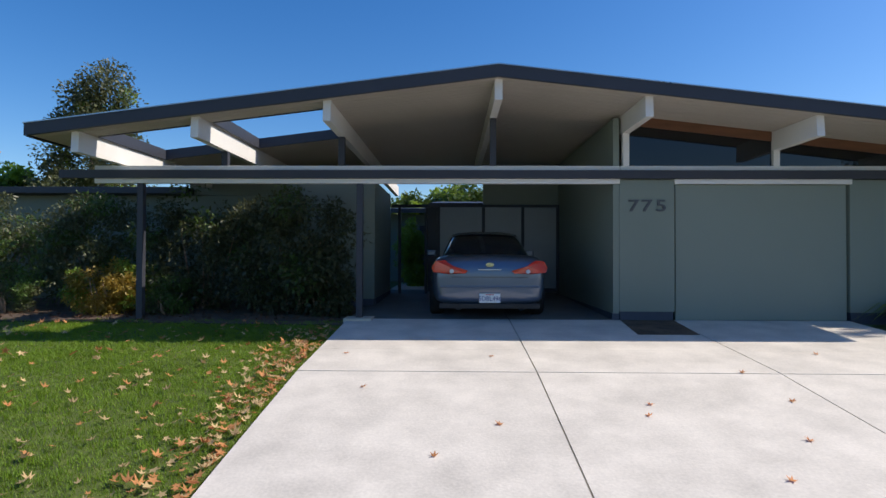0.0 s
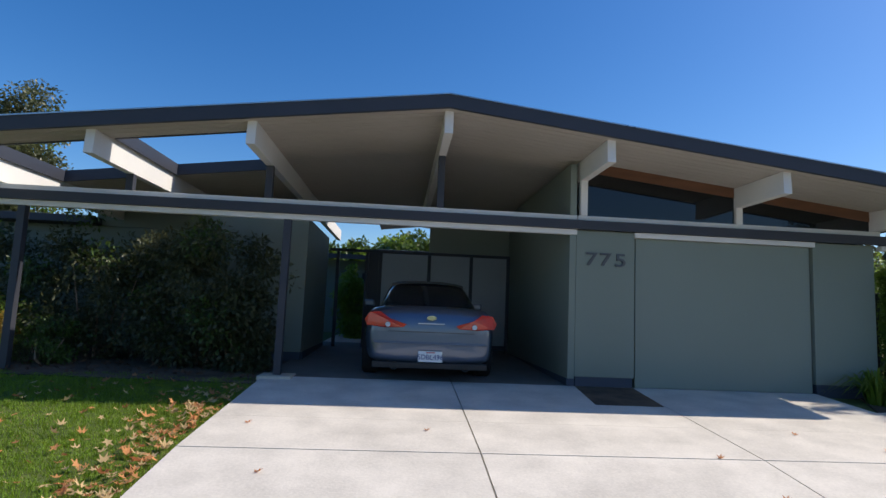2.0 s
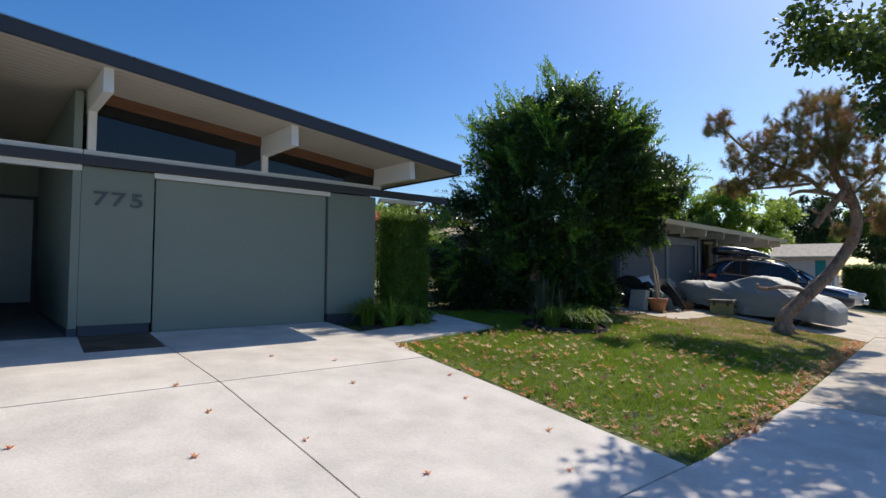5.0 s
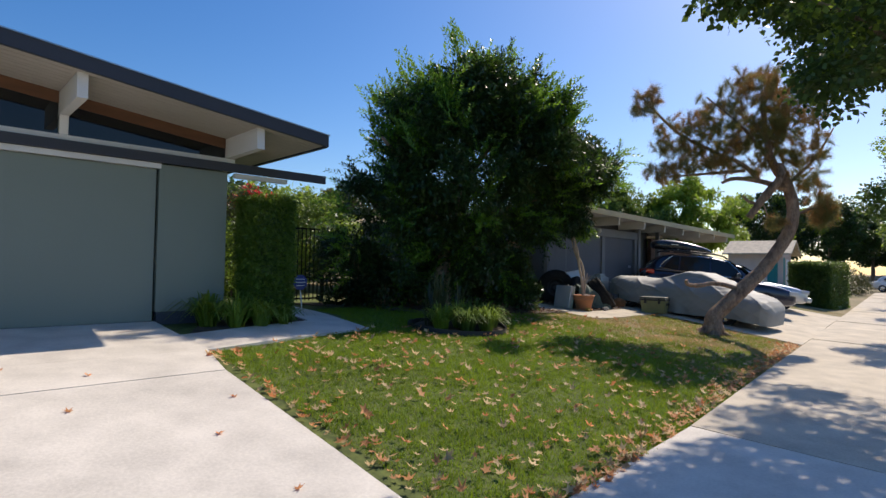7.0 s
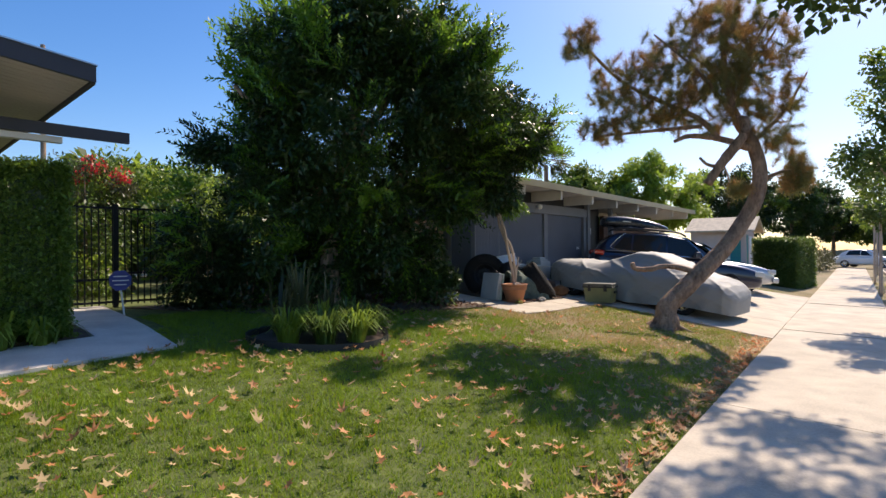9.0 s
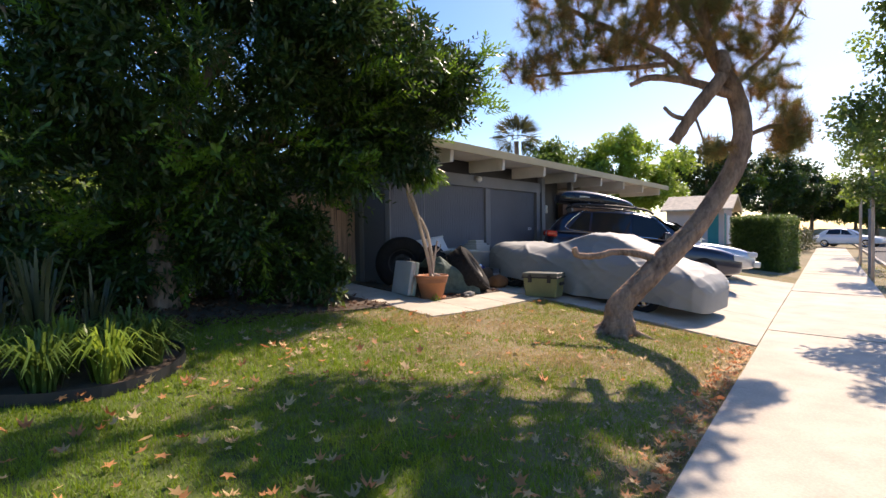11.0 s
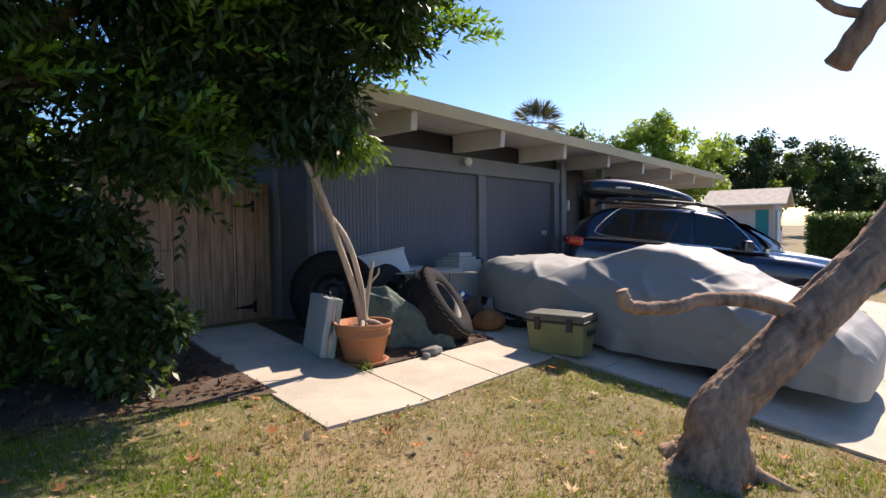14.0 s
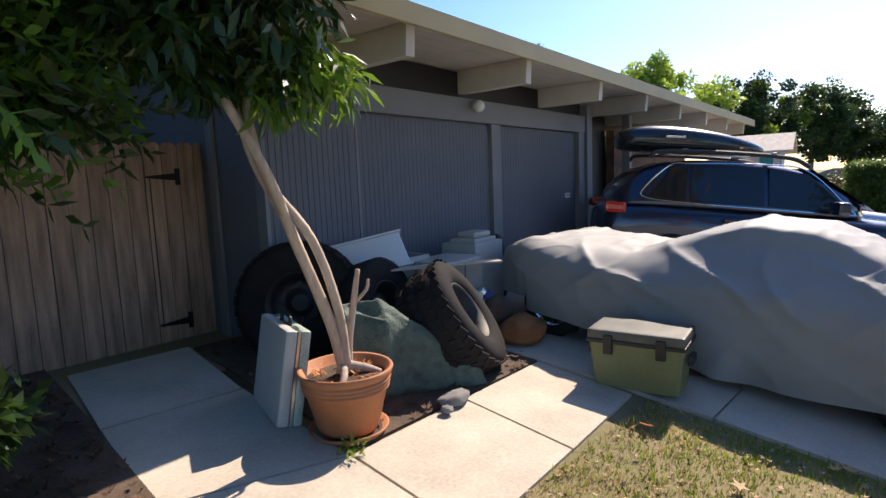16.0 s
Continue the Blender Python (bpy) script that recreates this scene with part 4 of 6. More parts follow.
# ---- street trees and distance ----
tree("street_tree", "leafy street tree in the parkway shading the sidewalk", [(14.6, 0.9, -0.35), (14.5, 0.95, 1.5), (14.3, 1.1, 3.2), (14.2, 1.4, 5.2), (15.2, 1.8, 6.2), (17.0, 2.2, 6.8)], [0.14, 0.11, 0.09, 0.06, 0.05, 0.03],
     [([(14.3, 1.0, 2.8), (13.4, 1.4, 3.9), (12.4, 1.9, 4.6), (11.1, 2.8, 4.95)], 0.05, 0.015), ([(14.2, 1.2, 3.6), (14.6, 1.9, 4.6), (14.9, 2.4, 5.2)], 0.05, 0.02), ([(17.0, 2.2, 6.8), (18.4, 2.5, 7.1), (19.6, 2.7, 7.3)], 0.03, 0.015)],
     [(40, (12.9, 1.7, 4.9), (1.5, 1.1, 0.9)), (22, (14.2, 1.4, 5.8), (1.3, 1.1, 0.8)), (16, (14.5, 2.0, 5.0), (0.9, 0.8, 0.7)), (8, (12.2, 2.2, 3.95), (0.5, 0.4, 0.35)), (8, (13.2, 2.7, 5.4), (0.6, 0.5, 0.5)), (13, (11.0, 2.9, 4.95), (0.6, 0.5, 0.45)), (22, (16.9, 2.3, 6.9), (1.3, 0.9, 0.6)), (18, (19.4, 2.7, 7.3), (1.2, 0.8, 0.6))],
     LEAF_MID, BARK, 101, per=125, size=0.10, spread=0.40, light=LEAF_LIGHT, wide=0.8, share=0.15, group="street trees")
tree("street_tree", "slender street tree with pale trunk in the parkway", [(22.4, 2.35, -0.35), (22.4, 2.4, 1.5), (22.3, 2.4, 3.5), (22.3, 2.5, 5.2)], [0.08, 0.06, 0.05, 0.02],
     [([(22.3, 2.4, 2.4), (21.9, 2.7, 3.1), (21.6, 2.9, 3.5)], 0.03, 0.01)],
     [(30, (22.1, 2.5, 3.4), (0.8, 0.75, 1.0)), (26, (22.2, 2.5, 4.9), (0.7, 0.7, 0.9)), (8, (21.3, 3.0, 3.3), (0.5, 0.4, 0.4))], LEAF_MID, BARK_PALE, 111, per=110, size=0.09, spread=0.34, light=LEAF_LIGHT, wide=0.8, group="street trees")
for i, (x, y, h) in enumerate(((31.0, 3.6, 4.6), (39, 4.6, 6.5), (50, 5.6, 7.5))):
    tree("street_tree", "slim young street tree beside the far sidewalk", [(x, y, -0.35), (x, y, h * 0.4), (x + 0.1, y, h * 0.8)], [0.05, 0.045, 0.02], [],
         [(26, (x, y, h * 0.68), (h * 0.15, h * 0.15, h * 0.3))], LEAF_MID, BARK_PALE, 120 + i, per=90, size=0.11, spread=0.4, light=LEAF_LIGHT, wide=0.8, group="street trees")
FAR = ((-17.2, 26.0, 10.6, 2.7, LEAF_OLIVE, "tall conifer behind the house"), (-25.0, 24.0, 5.6, 3.4, LEAF_MID, "broad leafy tree beyond the wing"), (-21.0, 27.0, 5.4, 2.6, LEAF_MID, "broad leafy tree beyond the wing"), (0.2, 36.0, 6.0, 3.6, LEAF_MID, "leafy tree behind the courtyard"), (-6.0, 34.0, 5.6, 3.0, LEAF_MID, "leafy tree behind the courtyard"),
       (5.0, 38.0, 5.6, 3.0, LEAF_MID, "leafy tree behind the courtyard"), (54.0, 21.5, 9.8, 4.6, LEAF_LIGHT, "round bright green tree behind the roofs"), (49.0, 25.0, 8.5, 4.0, LEAF_MID, "large leafy tree behind the roofs"), (70.0, 20.0, 10.5, 4.8, LEAF_DARK, "tall dark street-side tree"), (76.0, 15.5, 9.5, 4.6, LEAF_DARK, "tall dark street-side tree"),
       (84.0, 13.0, 8.2, 4.2, LEAF_DARK, "tall dark street-side tree"), (95.0, 10.0, 7.0, 4.5, LEAF_MID, "hazy tree at the end of the street"), (88.0, 4.0, 9.0, 4.0, LEAF_MID, "tall tree across the street"), (100.0, -4.0, 8.0, 5.0, LEAF_MID, "tall tree across the street"), (72.0, 2.2, 5.5, 2.6, LEAF_MID, "street-end tree beside the road"), (82.0, 7.0, 6.0, 3.2, LEAF_MID, "street-end tree beside the road"), (112.0, 7.0, 9.0, 6.0, LEAF_MID, "street-end tree beside the road"), (20.0, 24.0, 5.0, 2.8, LEAF_OLIVE, "garden tree behind the fence"),
       (13.0, 20.0, 4.2, 2.6, LEAF_MID, "garden tree behind the fence"))
for i, (x, y, h, r, m_, lab) in enumerate(FAR):
    con = "conifer" in lab
    b = land(x, y) if y < 15 else 0.5
    cr = [(70, (x, y, h * 0.62), (r, r, h * 0.34)), (24, (x + r * 0.5, y - r * 0.2, h * 0.5), (r * 0.6, r * 0.6, h * 0.2)), (20, (x - r * 0.45, y, h * 0.72), (r * 0.5, r * 0.5, h * 0.2))]
    if con:
        cr = [(60, (x, y, h * 0.35), (r, r, h * 0.25)), (44, (x + 0.2, y, h * 0.6), (r * 0.75, r * 0.75, h * 0.22)), (26, (x + 0.7, y, h * 0.82), (r * 0.4, r * 0.4, h * 0.17)), (16, (x - 0.5, y, h * 0.78), (r * 0.3, r * 0.3, h * 0.14))]
    tree("conifer" if con else "tree", lab, [(x, y, b - 0.3), (x + 0.1, y, h * 0.35), (x, y, h * 0.75)], [0.25, 0.18, 0.06], [([(x, y, h * 0.35), (x + r * 0.4, y, h * 0.55)], 0.1, 0.04)],
         cr, m_, BARK, 140 + i * 7, per=190, size=0.30 if not con else 0.17, spread=0.75, light=LEAF_LIGHT if m_ != LEAF_LIGHT else None, wide=0.6, share=0.15, low=b + 0.3)
# palm
palm = thing("palm_tree", "distant fan palm rising over the neighbour's roof", "tree")
bm = bmesh.new()
tube(bm, [(46.5, 27.3, 0.4), (46.6, 27.3, 4), (46.5, 27.3, 8.6)], [0.25, 0.2, 0.18], 10)
part("trunk", bm, BARK, palm)
rp = np.random.default_rng(9)
V, F = [], []
for i in range(60):
    a, e = rp.uniform(0, 6.283), rp.uniform(-0.7, 1.3)
    d = np.array([math.cos(a) * math.cos(e), math.sin(a) * math.cos(e), math.sin(e)])
    s = np.cross(d, [0, 0, 1.0])
    s /= np.linalg.norm(s)
    if i % 2:
        s = np.cross(d, s)
    c0 = np.array([46.5, 27.3, 8.9]) + d * 0.8
    for k in range(11):
        b = (k - 5) * 0.22
        q = d * math.cos(b) + s * math.sin(b)
        n = len(V)
        V += [c0 - s * 0.02, c0 + q * 0.75 + np.cross(q, s) * 0.06, c0 + q * 1.5 + np.array([0, 0, -0.2]), c0 + q * 0.75 - s * 0.06]
        F.append((n, n + 1, n + 2, n + 3))
arrays("fronds", np.array(V), np.array(F), LEAF_OLIVE, palm)

# ---- vehicles ----
PAINT_BLUEGREY = mat("blue_grey_car_paint", (0.10, 0.135, 0.20), 0.3, 0.05, 1, 40, 0.0, metal=0.6, coat=1.0)
PAINT_NAVY = mat("navy_car_paint", (0.012, 0.018, 0.045), 0.3, 0.05, 1, 40, 0.0, metal=0.4, coat=1.0)
PAINT_SILVER = mat("silver_car_paint", (0.52, 0.55, 0.58), 0.3, 0.05, 1, 40, 0.0, metal=0.6, coat=1.0)
PAINT_WHITE = mat("white_car_paint", (0.75, 0.76, 0.78), 0.3, 0.03, 1, 40, 0.0, coat=1.0)
REDLENS = mat("red_lens", (0.55, 0.03, 0.015), 0.12, 0.1, 8, 60, 0.0, coat=1.0)
CHROME = mat("chrome", (0.75, 0.76, 0.78), 0.12, 0.05, 3, 60, 0.0, metal=1.0)
PLATEW = mat("plate_white", (0.78, 0.78, 0.76), 0.5, 0.03, 3, 60, 0.0)
PLATEB = mat("plate_blue", (0.03, 0.05, 0.2), 0.5, 0.03, 3, 60, 0.0)
AUTOGLASS = glass("tinted_car_glass", (0.012, 0.016, 0.02), 0.02)
HEADLAMP = glass("lamp_glass", (0.55, 0.58, 0.6), 0.08)


def lettering(name, text, size, m, material, parent, extrude=0.002, sx=1.0, label="", bold=0.0):
    cu = bpy.data.curves.new(name, 'FONT')
    cu.body, cu.size, cu.extrude, cu.align_x, cu.align_y, cu.offset = text, size, extrude, 'CENTER', 'CENTER', bold
    tmp = bpy.data.objects.new("tmp", cu)
    scene.collection.objects.link(tmp)
    me = bpy.data.meshes.new_from_object(tmp.evaluated_get(bpy.context.evaluated_depsgraph_get()))
    bpy.data.objects.remove(tmp)
    me.materials.clear()
    me.materials.append(material)
    me.transform(m @ Matrix.Diagonal((sx, 1, 1, 1)))
    ob = new(name, me)
    ob.parent = parent
    if label:
        tagged(ob, label)
    return ob


def wheel(parent, x, y, r, w, side):
    m = Matrix.Translation((x, y, r)) @ Matrix.Rotation(radians(90 * side), 4, 'Y')
    bm = bmesh.new()
    lathe(bm, [(r * 0.62, -w / 2), (r * 0.9, -w / 2), (r, -w * 0.35), (r, w * 0.35), (r * 0.9, w / 2), (r * 0.66, w / 2), (r * 0.62, w * 0.3)], 28, m)
    wh = part("wheel", bm, RUBBER, parent, "black rubber tyre", smooth=True)
    bm = bmesh.new()
    lathe(bm, [(0.02, w * 0.32), (r * 0.18, w * 0.36), (r * 0.2, w * 0.3), (r * 0.24, w * 0.2), (r * 0.56, w * 0.3), (r * 0.62, w * 0.46), (r * 0.65, w * 0.46), (r * 0.63, w * 0.1), (0.02, w * 0.1)], 28, m)
    rim = part("rim", bm, CHROME, wh, "silver alloy rim", smooth=True)
    for k in range(5):
        bm = bmesh.new()
        box(bm, -0.03, 0.03, r * 0.15, r * 0.6, w * 0.30, w * 0.40, 0.008, m @ Matrix.Rotation(k * 2 * math.pi / 5, 4, 'Z'))
        me = bpy.data.meshes.new("s")
        bm.to_mesh(me)
        bm.free()
        me.materials.append(CHROME)
        new("spoke", me).parent = wh
    return wh


def body_ring(y, w, zb, zt):
    h = zt - zb
    half = [(0.0, zb), (w * 0.86, zb), (w * 0.97, zb + h * 0.12), (w, zb + h * 0.45), (w * 0.985, zb + h * 0.75), (w * 0.93, zb + h * 0.93), (w * 0.75, zt), (0.0, zt + 0.015)]
    return [(x, y, z) for x, z in half] + [(-x, y, z) for x, z in half[-2:0:-1]]


def cabin_ring(y, wb, wt, zb, zt):
    h = zt - zb
    half = [(0.0, zb - 0.05), (wb, zb - 0.05), (wb * 0.995, zb), (wb + (wt - wb) * 0.55, zb + h * 0.55), (wt, zb + h * 0.93), (wt * 0.8, zt), (0.0, zt + 0.015)]
    return [(x, y, z) for x, z in half] + [(-x, y, z) for x, z in half[-2:0:-1]]


def subsurf(ob, n=2):
    s = ob.modifiers.new("smooth", 'SUBSURF')
    s.levels = s.render_levels = n
    return ob


def make_car(label, at, paint, body, cab, roof_from, roof_to, panes, screens, wheels, r, glasshouse, trim=()):
    c = thing("car", label, "car", at=at)
    bm = bmesh.new()
    loft(bm, [body_ring(*s) for s in body])
    b = subsurf(part("body", bm, paint, c, smooth=True))
    bm = bmesh.new()
    loft(bm, [cabin_ring(*s) for s in cab])
    subsurf(part("cabin", bm, AUTOGLASS if glasshouse else paint, c, "dark tinted glasshouse" if glasshouse else "", smooth=True))
    ya = [s[0] for s in cab]

    def at_(y, f):
        wb, wt, zb, zt = (float(np.interp(y, ya, [s[k] for s in cab])) for k in (1, 2, 3, 4))
        return wb + (wt - wb) * f, zb + (zt - zb) * f

    for side in (1, -1):
        for poly in panes:
            bm = bmesh.new()
            o, i = [], []
            for y, f in poly:
                x, z = at_(y, f)
                o.append(bm.verts.new((side * (x + 0.012), y, z)))
                i.append(bm.verts.new((side * (x - 0.03), y, z)))
            bm.faces.new(o)
            n = len(o)
            for k in range(n):
                bm.faces.new((o[k], i[k], i[(k + 1) % n], o[(k + 1) % n]))
            bmesh.ops.recalc_face_normals(bm, faces=bm.faces)
            part("side_window", bm, AUTOGLASS, c, "dark tinted side window")
    for side in (1, -1) if trim else ():
        q = curve([(side * (at_(y, f)[0] + 0.018), y, at_(y, f)[1]) for y, f in trim], 6)
        bm = bmesh.new()
        tube(bm, q, [0.010] * len(q), 6)
        part("window_trim", bm, CHROME, c, "chrome strip round the side windows")
    for (y0, f0, y1, f1) in screens:
        bm = bmesh.new()
        rows = []
        for k in range(5):
            t = k / 4
            y, f = y0 + (y1 - y0) * t, f0 + (f1 - f0) * t
            _, zz = at_(y, 1.0)
            x, _ = at_(y, 0.8)
            rows.append([(x * s, y, zz + 0.022 - 0.03 * abs(s) ** 3) for s in (-0.93, -0.5, 0, 0.5, 0.93)])
        loft(bm, rows, cap=False, closed=False)
        part("windshield", bm, AUTOGLASS, c, "sloping windshield glass", smooth=True)
    if glasshouse:
        bm = bmesh.new()
        rr = []
        for y in np.linspace(roof_from, roof_to, 6):
            wt, zt = float(np.interp(y, ya, [s[2] for s in cab])), float(np.interp(y, ya, [s[4] for s in cab]))
            rr.append([(x * wt, y, zt + 0.02 - 0.05 * abs(x) ** 4) for x in (-1.0, -0.8, -0.4, 0, 0.4, 0.8, 1.0)])
        loft(bm, rr, cap=False, closed=False)
        part("roof", bm, paint, c, smooth=True)
    for x, y in wheels:
        wheel(c, x, y, r, 0.22, 1 if x > 0 else -1)
    return c


# the coupe in the carport, rear to the street
coupe = make_car("blue-grey two-door coupe parked in the shaded carport", pose(0.47, 8.85, 0.50, 0.8, 0, 0) @ Matrix.Diagonal((1.07, 1.0, 1.05, 1)), PAINT_BLUEGREY,
                 [(0.0, 0.70, 0.30, 0.72), (0.05, 0.80, 0.24, 0.95), (0.30, 0.87, 0.21, 1.005), (1.0, 0.905, 0.2, 0.985), (2.3, 0.9, 0.2, 0.93), (3.4, 0.905, 0.2, 0.90), (4.2, 0.86, 0.22, 0.78), (4.55, 0.72, 0.26, 0.62), (4.63, 0.55, 0.32, 0.55)],
                 [(0.55, 0.68, 0.62, 0.95, 0.97), (1.15, 0.72, 0.55, 0.96, 1.25), (1.7, 0.74, 0.56, 0.95, 1.365), (2.3, 0.74, 0.56, 0.94, 1.37), (2.7, 0.74, 0.56, 0.93, 1.32), (3.45, 0.70, 0.62, 0.9, 0.92)],
                 1.45, 2.6, [], [], [(0.80, 0.95), (-0.80, 0.95), (0.80, 3.75), (-0.80, 3.75)], 0.32, True)
for s in (1, -1):
    bm = bmesh.new()
    pts = [(0.32, 0.755), (0.36, 0.715), (0.60, 0.705), (0.83, 0.725), (0.86, 0.80), (0.80, 0.90), (0.66, 0.91), (0.54, 0.825)]
    f = [bm.verts.new((s * x, -0.045 + 0.10 * max(0, (x - 0.60) / 0.26) ** 2.2, z)) for x, z in pts]
    g = [bm.verts.new((s * x, 0.12 + 0.20 * max(0, (x - 0.60) / 0.26) ** 2.2, z)) for x, z in pts]
    bm.faces.new(f)
    for k in range(len(f)):
        bm.faces.new((f[k], g[k], g[(k + 1) % len(f)], f[(k + 1) % len(f)]))
    bmesh.ops.recalc_face_normals(bm, faces=bm.faces)
    tl = part("tail_light", bm, REDLENS, coupe, "red wrap-around tail light")
    bm = bmesh.new()
    lathe(bm, [(0.001, 0), (0.03, 0.004), (0.034, -0.01)], 14, Matrix.Translation((s * 0.56, -0.046, 0.745)) @ Matrix.Rotation(radians(90), 4, 'X'))
    part("reversing_lens", bm, HEADLAMP, tl)
    bm = bmesh.new()
    lathe(bm, [(0.034, -0.10), (0.047, 0.0), (0.052, 0.03), (0.045, 0.03), (0.03, -0.06)], 18, Matrix.Translation((s * 0.46, 0.0, 0.215)) @ Matrix.Rotation(radians(90), 4, 'X'))
    part("exhaust_tip", bm, OLDSTEEL, coupe, smooth=True)
    bm = bmesh.new()
    box(bm, s * 0.96 - 0.09, s * 0.96 + 0.09, 2.95, 3.08, 0.93, 1.05, 0.03)
    part("door_mirror", bm, PAINT_BLUEGREY, coupe)
part("bumper_crease", Bx(-0.74, 0.74, -0.018, 0.10, 0.50, 0.525, 0.008), PAINT_BLUEGREY, coupe)
part("bumper_valance", Bx(-0.74, 0.74, -0.012, 0.12, 0.185, 0.262, 0.012), BLACK, coupe, "black lower bumper valance")
pl = part("number_plate", Bx(-0.155, 0.155, -0.045, -0.012, 0.275, 0.415, 0.004), PLATEW, coupe, "white rear number plate")
lettering("plate_text", "5DBL496", 0.092, pose(0, -0.0475, 0.337, 90, 0, 0), PLATEB, pl, 0.0015, 0.95)
part("plate_bar", Bx(-0.06, 0.06, -0.0475, -0.0445, 0.392, 0.404), REDLENS, pl)
bm = bmesh.new()
lathe(bm, [(0.030, -0.004), (0.042, -0.004), (0.042, 0.004), (0.030, 0.004)], 20, pose(0, -0.012, 0.845, 90, 0, 0) @ Matrix.Diagonal((1.5, 0.75, 1, 1)))
part("badge", bm, CHROME, coupe, "chrome oval badge")
part("badge_bar", Bx(-0.17, 0.17, -0.014, -0.004, 0.765, 0.778, 0.002), STEEL, coupe)
part("boot_seam", Bx(-0.56, 0.56, -0.007, 0.01, 0.655, 0.661), BLACK, coupe)


def drive_pose(x, y, length, turn=0.0):
    fx, fy = x + length * math.sin(radians(turn)), y - length * math.cos(radians(turn))
    z0, z1 = land(x, y) + 0.035, land(fx, fy) + 0.035
    return pose(x, y, z0, -math.degrees(math.atan2(z0 - z1, length)), 0, 180 + turn)


SUV_AT = drive_pose(21.3, 9.45, 4.8, 34) @ Matrix.Diagonal((1, 0.94, 1, 1))
suv = make_car("dark blue estate car with a roof box on the driveway", SUV_AT, PAINT_NAVY,
               [(0.0, 0.76, 0.36, 0.86), (0.06, 0.86, 0.30, 1.0), (0.5, 0.905, 0.27, 1.05), (1.5, 0.92, 0.26, 1.03), (3.3, 0.92, 0.26, 1.0), (4.1, 0.89, 0.28, 0.95), (4.62, 0.80, 0.33, 0.82), (4.8, 0.6, 0.4, 0.7)],
               [(0.10, 0.80, 0.72, 1.0, 1.08), (0.42, 0.82, 0.67, 1.02, 1.48), (0.9, 0.84, 0.67, 1.03, 1.60), (2.0, 0.84, 0.67, 1.02, 1.63), (2.6, 0.84, 0.66, 1.02, 1.56), (3.5, 0.80, 0.74, 1.0, 1.03)],
               0, 0, [[(0.55, 0.18), (1.02, 0.10), (1.05, 0.84), (0.85, 0.84)], [(1.08, 0.10), (2.0, 0.08), (2.0, 0.86), (1.1, 0.85)], [(2.06, 0.08), (3.05, 0.10), (2.55, 0.86), (2.06, 0.86)]],
               [(2.62, 1, 3.4, 1)], [(0.80, 0.9), (-0.80, 0.9), (0.80, 3.75), (-0.80, 3.75)], 0.35, False,
               [(3.1, 0.06), (2.0, 0.03), (1.05, 0.05), (0.5, 0.16), (0.52, 0.45), (0.82, 0.88), (1.05, 0.90), (2.0, 0.91), (2.55, 0.91), (3.1, 0.10)])
for s in (1, -1):
    bm = bmesh.new()
    box(bm, s * 0.80 - 0.10, s * 0.80 + 0.10, 0.0, 0.28, 0.88, 1.03, 0.05)
    part("tail_light", bm, REDLENS, suv, "red tail light")
    bm = bmesh.new()
    q = curve([(s * 0.68, 0.55, 1.60), (s * 0.69, 0.7, 1.68), (s * 0.69, 1.6, 1.70), (s * 0.69, 2.3, 1.67), (s * 0.68, 2.55, 1.58)], 5)
    tube(bm, q, [0.028] * len(q), 8)
    part("roof_rail", bm, BLACK, suv, "black roof rail")
    bm = bmesh.new()
    box(bm, s * 1.0 - 0.1, s * 1.0 + 0.1, 2.75, 2.9, 1.02, 1.18, 0.04)
    part("door_mirror", bm, PAINT_NAVY, suv)
    bm = bmesh.new()
    box(bm, s * 0.935 - 0.02, s * 0.935 + 0.02, 1.5, 1.72, 0.86, 0.90, 0.012)
    part("door_handle", bm, PAINT_NAVY, suv)
    bm = bmesh.new()
    box(bm, s * 0.66 - 0.16, s * 0.66 + 0.16, 4.45, 4.72, 0.66, 0.80, 0.04)
    part("headlight", bm, HEADLAMP, suv, "clear headlight")
for y in (1.0, 2.1):
    part("cross_bar", Bx(-0.70, 0.70, y - 0.03, y + 0.03, 1.69, 1.73, 0.01), STEEL, suv)
rb = thing("roof_box", "long glossy black roof box on the estate car", "roof box", at=SUV_AT)
BOX_DROP = 0.07
bm = bmesh.new()
prof = [(0.15, 0.22, 1.82, 1.96), (0.22, 0.33, 1.76, 2.06), (0.6, 0.42, 1.735, 2.12), (1.2, 0.43, 1.735, 2.10), (1.7, 0.38, 1.74, 2.02), (2.05, 0.26, 1.76, 1.92), (2.15, 0.12, 1.80, 1.86)]
loft(bm, [[(x0 + px * w, y, z) for px, z in ((-0.85, zb), (0.85, zb), (1, zb + (zt - zb) * 0.4), (0.93, zb + (zt - zb) * 0.8), (0.6, zt), (-0.6, zt), (-0.93, zb + (zt - zb) * 0.8), (-1, zb + (zt - zb) * 0.4))] for y, w, zb, zt in [(a, b, c - BOX_DROP, d - BOX_DROP) for a, b, c, d in prof] for x0 in (0.18,)])
GLOSSBLACK = mat("gloss_black", (0.018, 0.019, 0.022), 0.25, 0.1, 2, 60, 0.0, coat=0.6)
subsurf(part("lid", bm, GLOSSBLACK, rb, smooth=True))
bm = bmesh.new()
box(bm, -0.24, 0.60, 0.35, 1.8, 1.76, 1.775, 0.004)
part("seam", bm, BLACK, rb)
part("emblem", Bx(0.605, 0.622, 0.75, 1.0, 1.86, 1.885, 0.004), STEEL, rb)

